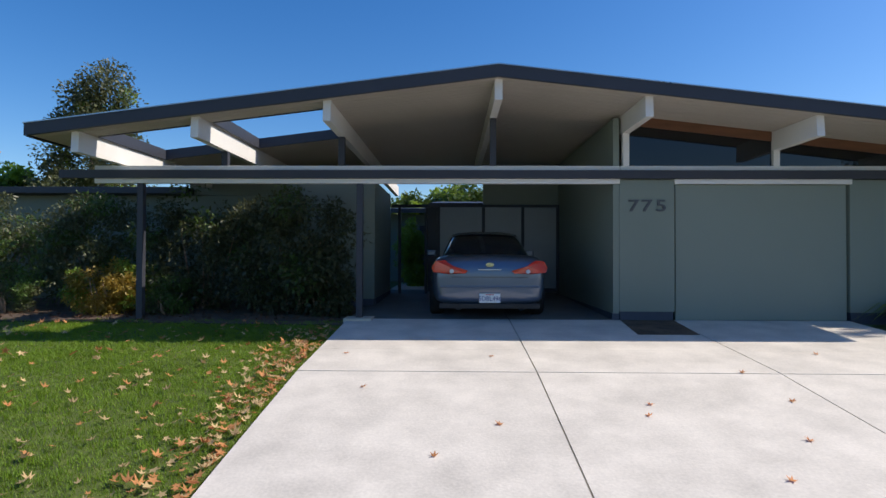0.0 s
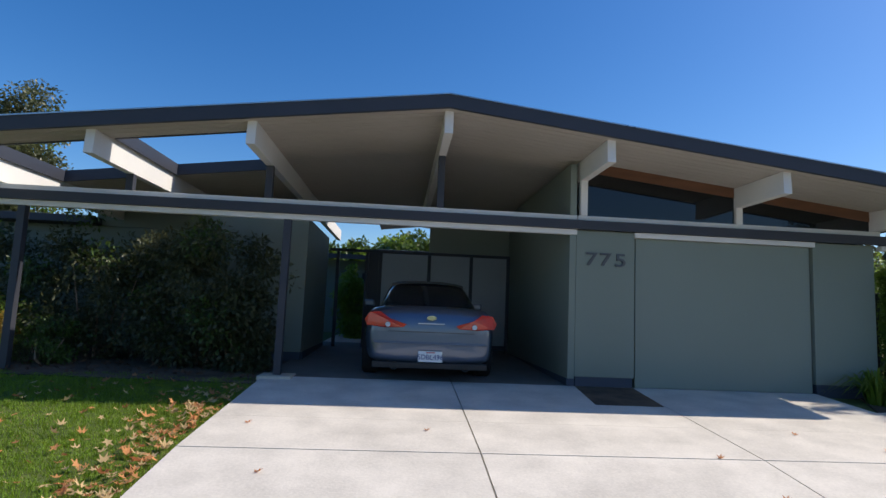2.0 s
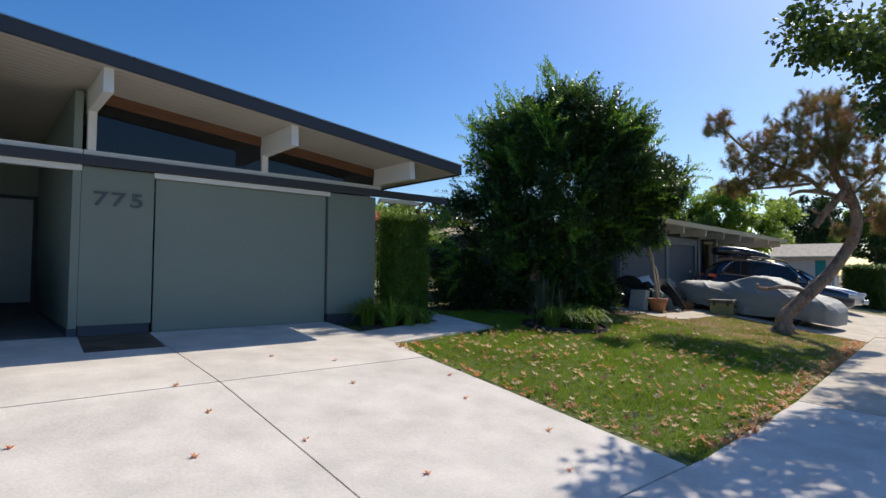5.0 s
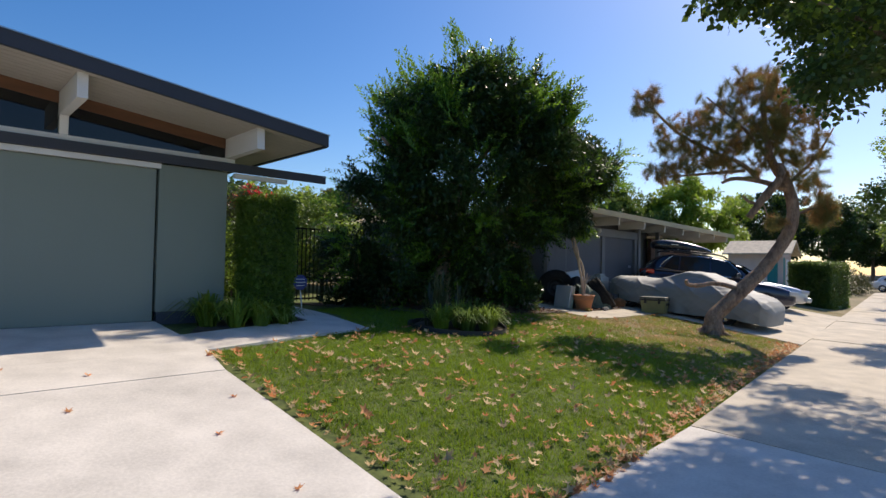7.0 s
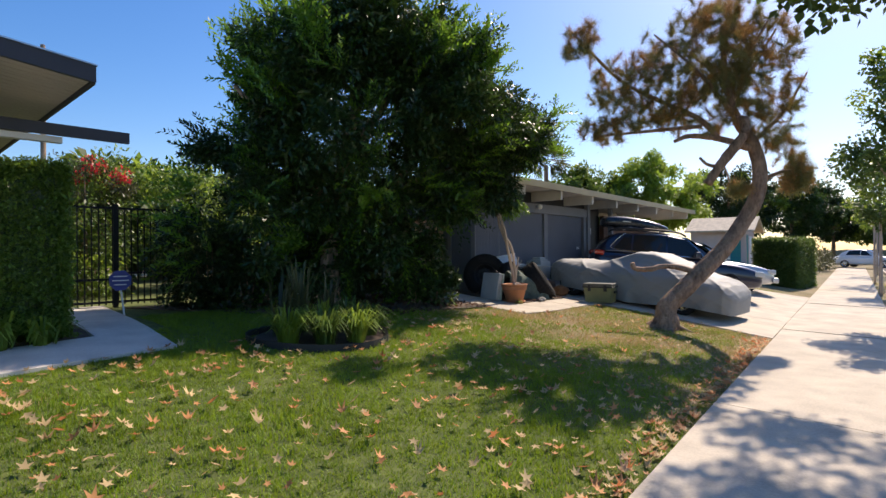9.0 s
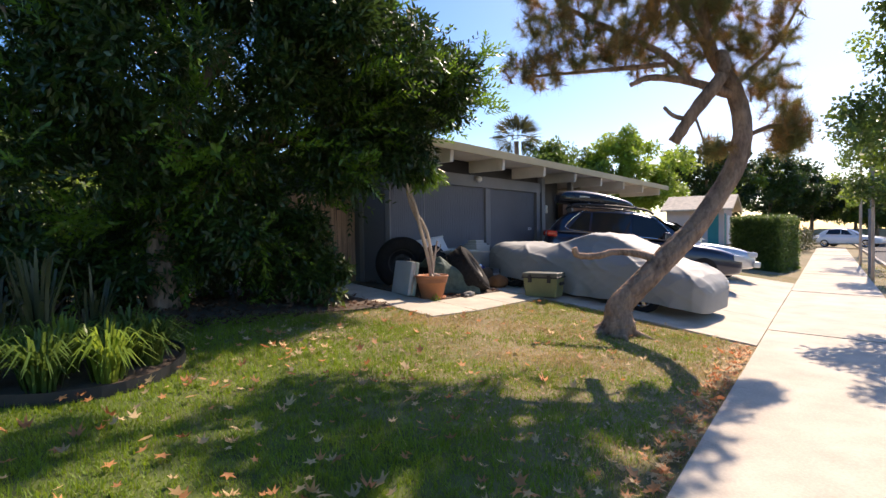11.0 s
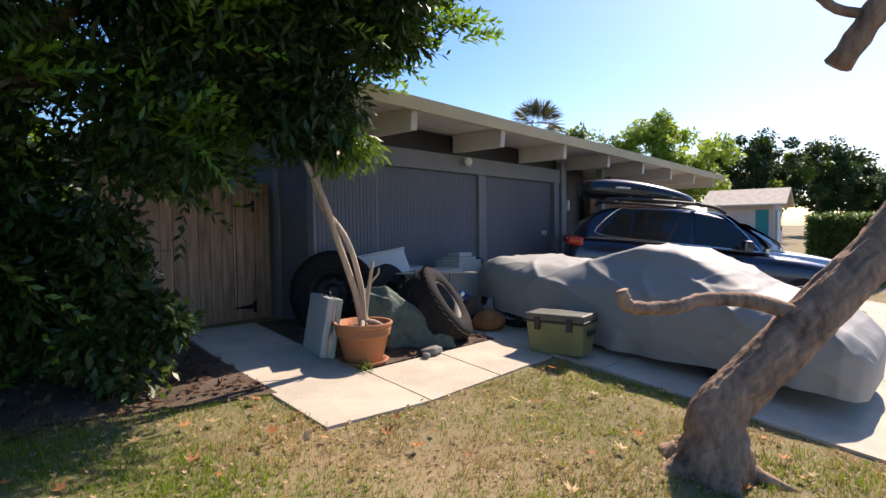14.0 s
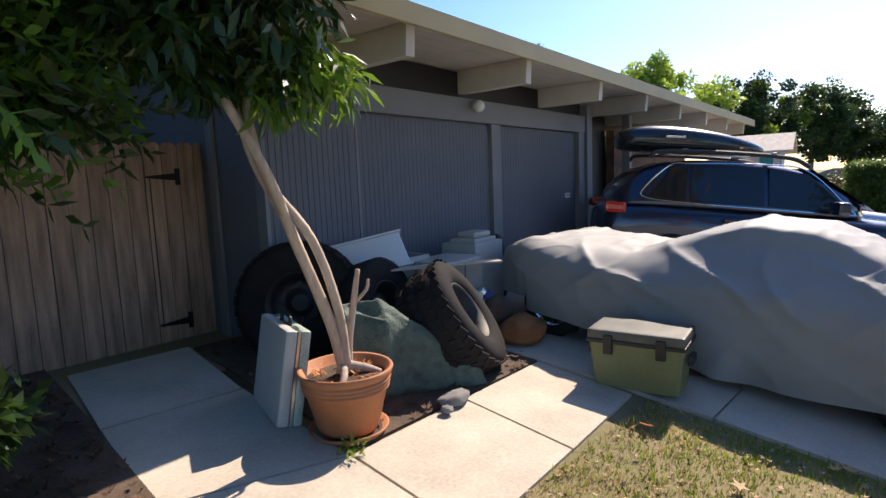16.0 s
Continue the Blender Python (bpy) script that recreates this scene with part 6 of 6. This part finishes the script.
STONEM = mat("grey_stone", (0.23, 0.22, 0.20), 0.9, 0.2, 6, 60, 0.5)
stone("stone", "grey stone block holding down the tarp", (16.62, 7.96, land(16.6, 8) + 0.05), 0.10, STONEM, 3, (1.4, 0.7, 0.42))
stone("stone", "small pale rock beside the saucer", (16.48, 7.90, land(16.5, 7.9) + 0.045), 0.04, STONEM, 5)
ORANGE = mat("burnt_orange_sack", (0.33, 0.13, 0.045), 0.85, 0.25, 5, 50, 0.5)
stone("sack", "burnt-orange crumpled sack beside the tyre", (17.98, 8.35, land(18, 8.3) + 0.12), 0.2, ORANGE, 8, (1.1, 0.9, 0.7))
stone("sack", "brown lump of rags under the car cover", (18.05, 8.7, land(18, 8.7) + 0.2), 0.17, mat("brown_rag", (0.14, 0.09, 0.06), 0.95, 0.3, 6, 60, 0.4), 11, (0.9, 0.9, 0.9))
# paint cans
for i, (x, y, z) in enumerate(((17.80, 8.86, 0.78), (17.95, 8.80, 0.74))):
    cn = thing("spray_can", "blue and white metal can lying on its side", "can", "metal cans", at=axis_pose((x, y, z), (0.55, -0.35, -0.55)))
    bm = bmesh.new()
    lathe(bm, [(0.001, 0), (0.048, 0), (0.05, 0.012), (0.05, 0.24), (0.042, 0.262), (0.02, 0.27), (0.001, 0.27)], 20)
    part("can_body", bm, CHROME, cn, smooth=True)
    bm = bmesh.new()
    lathe(bm, [(0.0508, 0.05), (0.0515, 0.05), (0.0515, 0.19), (0.0508, 0.19)], 20)
    part("wrapper", bm, SIGNB if i else PLATEW, cn)
cr = stone("rubble_heap", "heap of dark scrap under the cans", (17.75, 9.0, land(17.7, 9) + 0.16), 0.3, mat("scrap", (0.07, 0.055, 0.045), 0.9, 0.3, 9, 60, 0.6), 14, (1, 0.8, 0.7))
# boxes, tray, plank
BOXM = mat("grey_metal_box", (0.42, 0.43, 0.40), 0.6, 0.1, 3, 60, 0.05)
zb = land(17.9, 9.4) + 0.03
bx1 = thing("storage_box", "pale grey metal cabinet with an overhanging lid", "box", at=pose(17.80, 9.05, zb + 0.02, 0, 0, 6))
part("carcass", Bx(-0.28, 0.28, -0.2, 0.2, 0.0, 0.56, 0.008), BOXM, bx1)
part("lid", Bx(-0.30, 0.30, -0.22, 0.22, 0.562, 0.60, 0.006), BOXM, bx1)
part("seam", Bx(-0.005, 0.005, -0.204, -0.199, 0.04, 0.54), BLACK, bx1)
bx2 = thing("storage_box", "tall grey box topped with folded sheets", "box", at=pose(18.45, 9.27, zb, 0, 0, 6))
part("carcass", Bx(-0.26, 0.26, -0.2, 0.2, 0, 0.70, 0.008), BOXM, bx2)
bm = bmesh.new()
box(bm, -0.2, 0.2, -0.16, 0.14, 0.70, 0.74, 0.01)
box(bm, -0.14, 0.16, -0.12, 0.1, 0.741, 0.80, 0.02)
part("folded_sheet", bm, CASEM, bx2, "crumpled grey sheet")
bx3 = thing("crate", "open grey crate with dividers", "crate", at=pose(17.42, 9.36, zb, 0, 0, 5))
for a in ((-0.28, 0.28, -0.2, -0.18), (-0.28, 0.28, 0.18, 0.2), (-0.28, -0.26, -0.18, 0.18), (0.26, 0.28, -0.18, 0.18), (-0.01, 0.01, -0.18, 0.18)):
    part("side", Bx(*a, 0.0, 0.66), BOXM, bx3)
part("bottom", Bx(-0.26, 0.26, -0.18, 0.18, 0.0, 0.3), BOXM, bx3)
LID_TURN = 12
tray = thing("cooler_lid", "white plastic chest lid leaning over a tyre", "lid", at=axis_pose((17.06, 9.34, 1.10), (-0.44, -0.66, 0.60)) @ pose(0, 0, 0, 0, 0, LID_TURN))
part("panel", Bx(-0.40, 0.38, -0.16, 0.16, -0.03, 0.03, 0.012), PAINT_WHITE, tray)
part("rim", Bx(-0.42, 0.40, -0.18, -0.162, -0.07, 0.045, 0.006), PLATEW, tray)
part("rim", Bx(-0.42, 0.40, 0.162, 0.18, -0.07, 0.045, 0.006), PLATEW, tray)
plank = thing("plank", "thin grey-brown board bridging the tyres and box", "plank", at=pose(17.35, 8.93, 1.02, 0, 2, -14))
part("board", prism([(-0.75, -0.02), (0.2, -0.03), (0.80, -0.10), (0.82, 0.06), (0.2, 0.12), (-0.75, 0.02)], -0.008, 0.008, 'z'), CONC_OLD, plank)
bp = thing("bag", "black bag slumped against the garage door", "bag", at=pose(19.05, 9.45, zb))
bm = bmesh.new()
loft(bm, [[((0.16 + 0.03 * math.sin(5 * a + z * 9)) * math.cos(a) * s, (0.12 + 0.02 * math.sin(4 * a)) * math.sin(a) * s, z) for a in np.linspace(0, 5.98, 18)] for z, s in ((0, 0.8), (0.1, 1.1), (0.3, 1.05), (0.5, 0.85), (0.65, 0.7), (0.7, 0.4))])
part("sack", bm, BLACK, bp, smooth=True)
part("strap", Bx(-0.12, -0.09, -0.13, -0.11, 0.1, 0.72), BLACK, bp)
# olive cool box
OLIVE = mat("olive_plastic", (0.20, 0.21, 0.09), 0.55, 0.12, 3, 60, 0.08)
cool = thing("cool_box", "olive green cool box with a dirty dark lid", "cool box", at=pose(17.82, 7.24, land(17.9, 7.24) + 0.03, 0, 0, 9) @ Matrix.Diagonal((0.92, 0.88, 1.12, 1)))
bm = bmesh.new()
loft(bm, [[(sx * (0.175 + 0.03 * t), sy_ * (0.325 + 0.035 * t), 0.30 * t) for sx, sy_ in ((-1, -0.93), (-0.88, -1), (0.88, -1), (1, -0.93), (1, 0.93), (0.88, 1), (-0.88, 1), (-1, 0.93))] for t in (0, 0.05, 0.5, 1)])
part("tub", bm, OLIVE, cool)
part("lid", Bx(-0.215, 0.215, -0.37, 0.37, 0.302, 0.37, 0.018), mat("dusty_dark_lid", (0.10, 0.105, 0.085), 0.5, 0.3, 5, 60, 0.2), cool, "dusty dark lid")
part("lip", Bx(-0.222, 0.222, -0.376, 0.376, 0.285, 0.31, 0.006), BLACK, cool)
for y in (-0.2, 0.2):
    part("latch", Bx(-0.232, -0.20, y - 0.035, y + 0.035, 0.22, 0.34, 0.006), BLACK, cool)
for s in (1, -1):
    part("handle", Bx(-0.09, 0.09, s * 0.385 - 0.018, s * 0.385 + 0.018, 0.18, 0.23, 0.008), BLACK, cool)

# ---- distance: far house, poles, fence ----
PINK = mat("pale_pink_stucco", (0.62, 0.50, 0.44), 0.8, 0.05, 1, 40, 0.1)
TEAL = mat("teal_paint", (0.0, 0.22, 0.21), 0.5, 0.05, 1, 40, 0.05)
fh = thing("house", "distant pale pink house with a teal door and gable roof", "house", at=pose(48.2, 12.5, 0.2, 0, 0, 8) @ Matrix.Diagonal((0.72, 0.5, 0.95, 1)))
part("wall", Bx(0, 6, 0, 7, 0.1, 2.55), PINK, fh)
part("roof", prism([(-0.8, 2.5), (3.0, 3.55), (6.8, 2.5), (6.8, 2.62), (3.0, 3.68), (-0.8, 2.62)], -1.2, 7.6), CONC_OLD, fh, "pale low gable roof")
part("wall", prism([(0.0, 2.552), (6.0, 2.552), (3.0, 3.5)], 0.02, 0.3), PINK, fh)
part("door", Bx(-0.02, 0.0 - 0.005, 0.6, 1.9, 0.15, 2.3), TEAL, fh, "teal door")
part("door", Bx(0.4, 1.6, -0.03, -0.005, 0.15, 2.3), TEAL, fh, "teal door")
part("garage_door", Bx(2.2, 4.2, -0.03, -0.005, 0.15, 2.2), PLATEW, fh, "white garage door")
part("window", Bx(4.6, 5.6, -0.02, -0.004, 1.0, 2.1), CLEAR, fh)
for i, (x, y, h) in enumerate(((12.5, 32.7, 11.2), (-34.0, 40.0, 9.5))):
    up = thing("utility_pole", "wooden utility pole with a crossarm behind the gardens", "pole")
    bm = bmesh.new()
    tube(bm, [(x, y, 0.3), (x, y, h)], [0.13, 0.1], 10)
    part("pole", bm, BARK, up)
    part("crossarm", Bx(x - 0.9, x + 0.9, y - 0.05, y + 0.05, h - 0.6, h - 0.48), BARK, up)
    for k in (-0.7, 0.0, 0.7):
        part("insulator", Bx(x + k - 0.04, x + k + 0.04, y - 0.04, y + 0.04, h - 0.478, h - 0.36, 0.01), GREYTRIM, up)
sl = thing("street_lamp", "thin grey street lamp post beside the far sidewalk", "lamp post")
bm = bmesh.new()
tube(bm, [(34.0, 3.9, -0.35), (34.0, 3.9, 4.6)], [0.06, 0.045], 10)
part("post", bm, GREYTRIM, sl)
part("head", Bx(33.85, 34.15, 3.2, 3.9, 4.55, 4.65, 0.03), GREYTRIM, sl)
shrub("shrub", "low dark shrub in the parkway strip", [(20, (21.0, 1.9, -0.02), (0.9, 0.35, 0.28))], LEAF_OLIVE, 401, size=0.06, spread=0.2, low=-0.25)
shrub("shrub", "yellow-flowered low planting by the far driveway", [(14, (29.0, 8.2, 0.25), (0.6, 0.4, 0.25))], LEAF_LIGHT, 403, size=0.07, spread=0.2, light=LEAF_YEL, share=0.5)
shrub("shrub", "rambling grey-green shrubs along the far street", [(40, (52.0, 9.4, 0.8), (3.0, 1.2, 1.0)), (30, (46.0, 8.9, 0.4), (2.5, 0.7, 0.6))], LEAF_OLIVE, 405, per=120, size=0.16, spread=0.5)

# ---- lawn, litter ----
rg = np.random.default_rng(77)
LX = np.array([-3, 1.1, 2.6, 4.4, 6.15, 9.05, 15, 40.0])
LZ = np.array([-0.33, -0.26, -0.22, 0.02, 0.24, 0.46, 0.6, 0.6])


def land_np(x, y):
    return np.interp(y - 0.125 * np.maximum(0, x - 7.4), LX, LZ)


def on_lawn(x, y):
    """Where grass grows: neither paving, beds nor road."""
    b = 0.125 * np.maximum(0, x - 7.4)
    front = (y > 2.57 + b)
    left = front & (x < -1.82) & (x > -14) & (y < 9.0 + 0.12 * np.sin(x * 3))
    mid = front & (x > np.where(y < 6.1, 6.055, 6.24)) & (x < 17.66) & (y < 7.05 + np.where(x > 9.0, 1.7, (x - 6.235) * 0.218))
    mid &= ~((x > 14.84) & (y > 7.1)) & ~((x > 11.2) & (y > 9.0 - (x - 11.0) * 0.28)) & ((x - 10.65) ** 2 / 0.84 + (y - 7.30) ** 2 / 0.58 > 1)
    side = (x > 9.3) & (x < 11.2) & (y > 8.5) & (y < 10.0)
    right = front & (x > 25.65) & (x < 29.9) & (y < 9)
    strip = (y < 0.71 + b) & (y > -0.2 + b) & (x > 6.4) & (x < 40) & ~((x > 18.5) & (x < 20.5)) & ~((x > 24.5) & (x < 27.5))
    return left | mid | side | right | strip


def blades(name, label, boxes, length, material, seed, dry=None):
    rng = np.random.default_rng(seed)
    P = []
    for x0, x1, y0, y1, dens in boxes:
        n = int((x1 - x0) * (y1 - y0) * dens)
        p = np.stack([rng.uniform(x0, x1, n), rng.uniform(y0, y1, n)], 1)
        P.append(p[on_lawn(p[:, 0], p[:, 1])])
    p = np.concatenate(P)
    x, y = p[:, 0], p[:, 1]
    # bare and dry patches with their own shape
    f = np.sin(x * 1.7 + 1.3 * np.sin(y * 1.1)) * np.cos(y * 1.9 + np.sin(x * 0.8)) + 0.5 * np.sin(x * 4.1 + y * 3.3)
    w = 1 / (1 + np.exp(-(x - 13.0) * 1.1)) * 2.3 - 1.85 + f * 0.6 + 0.7 * np.exp(-((y - 0.125 * np.maximum(0, x - 7.4) - 2.55) / 0.35) ** 2)
    isdry = rng.random(len(p)) < 1 / (1 + np.exp(-3 * w))
    bare = (np.sin(x * 3.1 + 2 * np.sin(y * 2.3)) * np.sin(y * 3.7 + 1.5 * np.sin(x * 1.9)) > 0.45) & (x > 12.0)
    keep = (isdry if dry else ~isdry) & (~bare | (rng.random(len(p)) < 0.6)) & (rng.random(len(p)) < (0.9 if dry else 1.0))
    x, y = x[keep], y[keep]
    n = len(x)
    z = land_np(x, y) - 0.008
    a = rng.uniform(0, 6.283, n)
    tuft_ = np.sin(x * 9 + 3 * np.sin(y * 7)) * np.sin(y * 11 + 2 * np.sin(x * 8))
    L = length * rng.uniform(0.45, 1.35, n) * (1 + 0.45 * tuft_) * (1 + 0.25 * np.sin(x * 2.3) * np.sin(y * 2.9))
    lean = rng.uniform(0.1, 0.9, n)
    s = 0.0035 * rng.uniform(0.7, 1.4, n)
    b = np.stack([x, y, z], 1)
    d = np.stack([np.cos(a), np.sin(a), np.zeros(n)], 1)
    sv = np.stack([-np.sin(a), np.cos(a), np.zeros(n)], 1) * s[:, None]
    tip = b + d * (L * lean)[:, None] + np.array([0, 0, 1.0]) * (L * (1 - 0.45 * lean))[:, None]
    V = np.stack([b - sv, b + sv, tip], 1).reshape(-1, 3)
    ob = arrays(name, V, np.arange(len(V)).reshape(-1, 3), material)
    return tagged(ob, label, "grass", kind="stuff")


AREAS = [(6.2, 13.0, 2.5, 10.0, 5200), (13.0, 18.0, 2.9, 9.0, 5200), (-6.5, -1.7, 2.5, 9.2, 5200), (-14, -6.5, 2.5, 9.2, 1800), (6.4, 20, -0.2, 3.0, 2600), (20, 40, 1.0, 9, 500)]
blades("grass", "short green mown lawn grass", AREAS, 0.048, GRASS, 501)
blades("dry_grass", "straw-coloured dry grass in worn lawn patches", AREAS, 0.036, GRASS_DRY, 502, dry=True)


def star_leaves(name, label, P, size, material, seed, parent=None):
    """Five-pointed fallen leaves, lightly curled."""
    rng = np.random.default_rng(seed)
    n = len(P)
    ang = np.linspace(0, 2 * np.pi, 10, endpoint=False)
    rad = np.where(np.arange(10) % 2 == 0, 1.0, 0.42)
    R = size * rng.uniform(0.6, 1.25, n)[:, None]
    A = ang[None] + rng.uniform(0, 6.283, n)[:, None]
    X, Y = R * rad * np.cos(A), R * rad * np.sin(A)
    tx, ty, cu = rng.normal(0, 0.35, n)[:, None], rng.normal(0, 0.35, n)[:, None], rng.uniform(-0.2, 0.9, n)[:, None]
    Z = X * tx + Y * ty + cu * (X ** 2 + Y ** 2) / size * rad
    Z -= Z.min(axis=1, keepdims=True)
    V = np.stack([P[:, 0:1] + X, P[:, 1:2] + Y, P[:, 2:3] + Z], 2)
    C = np.stack([P[:, 0], P[:, 1], P[:, 2] + Z.mean(1) * 0.6], 1)[:, None]
    V = np.concatenate([V, C], 1).reshape(-1, 3)
    k = np.arange(n)[:, None, None] * 11
    i = np.arange(10)
    F = np.stack([i, (i + 1) % 10, np.full(10, 10)], 1)[None] + k
    return tagged(arrays(name, V, F.reshape(-1, 3), material, parent), label, "leaves", kind="stuff")


def scatter(n, x0, x1, y0, y1, up, lawn=True):
    p = np.stack([rg.uniform(x0, x1, n), rg.uniform(y0, y1, n)], 1)
    if lawn:
        p = p[on_lawn(p[:, 0], p[:, 1])]
    return np.stack([p[:, 0], p[:, 1], land_np(p[:, 0], p[:, 1]) + up], 1)


edge = np.stack([-1.85 - np.abs(rg.normal(0, 0.30, 420)), rg.uniform(2.6, 8.3, 420)], 1)
edge = np.concatenate([edge, np.stack([rg.uniform(6.4, 17.5, 500), np.zeros(500)], 1)])
edge[420:, 1] = 2.58 + 0.125 * np.maximum(0, edge[420:, 0] - 7.4) + np.abs(rg.normal(0, 0.14, 500))
d3 = np.stack([6.08 + np.abs(rg.normal(0, 0.15, 90)), rg.uniform(2.7, 7.0, 90)], 1)
edge = np.concatenate([edge, d3])
E3 = np.stack([edge[:, 0], edge[:, 1], land_np(edge[:, 0], edge[:, 1]) + 0.03], 1)
lit = np.concatenate([scatter(850, 6.3, 13, 2.6, 7.6, 0.035), scatter(170, 13, 18, 3, 8.5, 0.03), scatter(480, -9, -1.8, 2.6, 8.8, 0.035), E3])
k = rg.permutation(len(lit))
star_leaves("fallen_leaves", "scattered dry orange-brown star-shaped leaves on the lawns", lit[k[: int(len(k) * 0.5)]], 0.043, FALLEN, 511)
star_leaves("fallen_leaves", "pale tan dry star-shaped leaves on the lawns", lit[k[int(len(k) * 0.5):]], 0.043, leafmat("pale_fallen_leaf", (0.64, 0.46, 0.23), 0.4, 0.25, 0.7), 512)
under = np.concatenate([scatter(1500, 11.2, 14.9, 8.0, 10.3, 0.03, False), scatter(300, 15.9, 17.7, 8.0, 10.0, 0.03, False), scatter(500, -9, -1.9, 8.9, 10, 0.03, False)])
star_leaves("leaf_litter", "brown leaf litter on the shaded soil", under, 0.035, leafmat("brown_litter", (0.14, 0.075, 0.04), 0.5, 0.2, 0.8), 513)
star_leaves("straw_litter", "small pale tan leaf crumbs on the dry lawn soil", scatter(3400, 12.5, 18.5, 3.0, 8.2, 0.012), 0.017, leafmat("tan_crumb", (0.42, 0.29, 0.17), 0.4, 0.15, 0.8), 514)
# single leaves on the concrete
one = star_leaves("fallen_leaf", "", np.zeros((1, 3)), 0.05, FALLEN, 520)
tagged(one, "single dry orange leaf on the pale driveway", "leaf", "leaves on the driveway", "thing")
spots = [(0.35, 6.7), (1.6, 4.95), (-0.25, 4.2), (0.28, 4.75), (1.7, 5.2), (3.5, 4.4), (3.05, 5.3), (4.6, 5.5), (4.9, 6.4), (5.4, 4.6), (5.5, 3.6), (3.0, 6.1), (2.2, 3.9), (4.0, 3.5), (5.0, 3.0), (-1.0, 5.6), (-0.9, 3.4), (2.7, 4.5), (5.8, 5.3), (-1.4, 6.8), (1.2, 3.2), (4.3, 6.9)]
for i, (x, y) in enumerate(spots):
    m = pose(x, y, land(x, y) + 0.047, 0, 0, i * 77)
    if i == 0:
        one.matrix_basis = m
    else:
        copy_thing(one, m)
# a weed in the patio joint
wd = thing("weed", "small green weed growing in a patio joint", "plant")
leaves("weed_leaves", np.array([[15.77, 7.95, land(15.77, 7.95) + 0.05]]), 0.07, 60, 0.05, GRASS, wd, 531, 0.3)
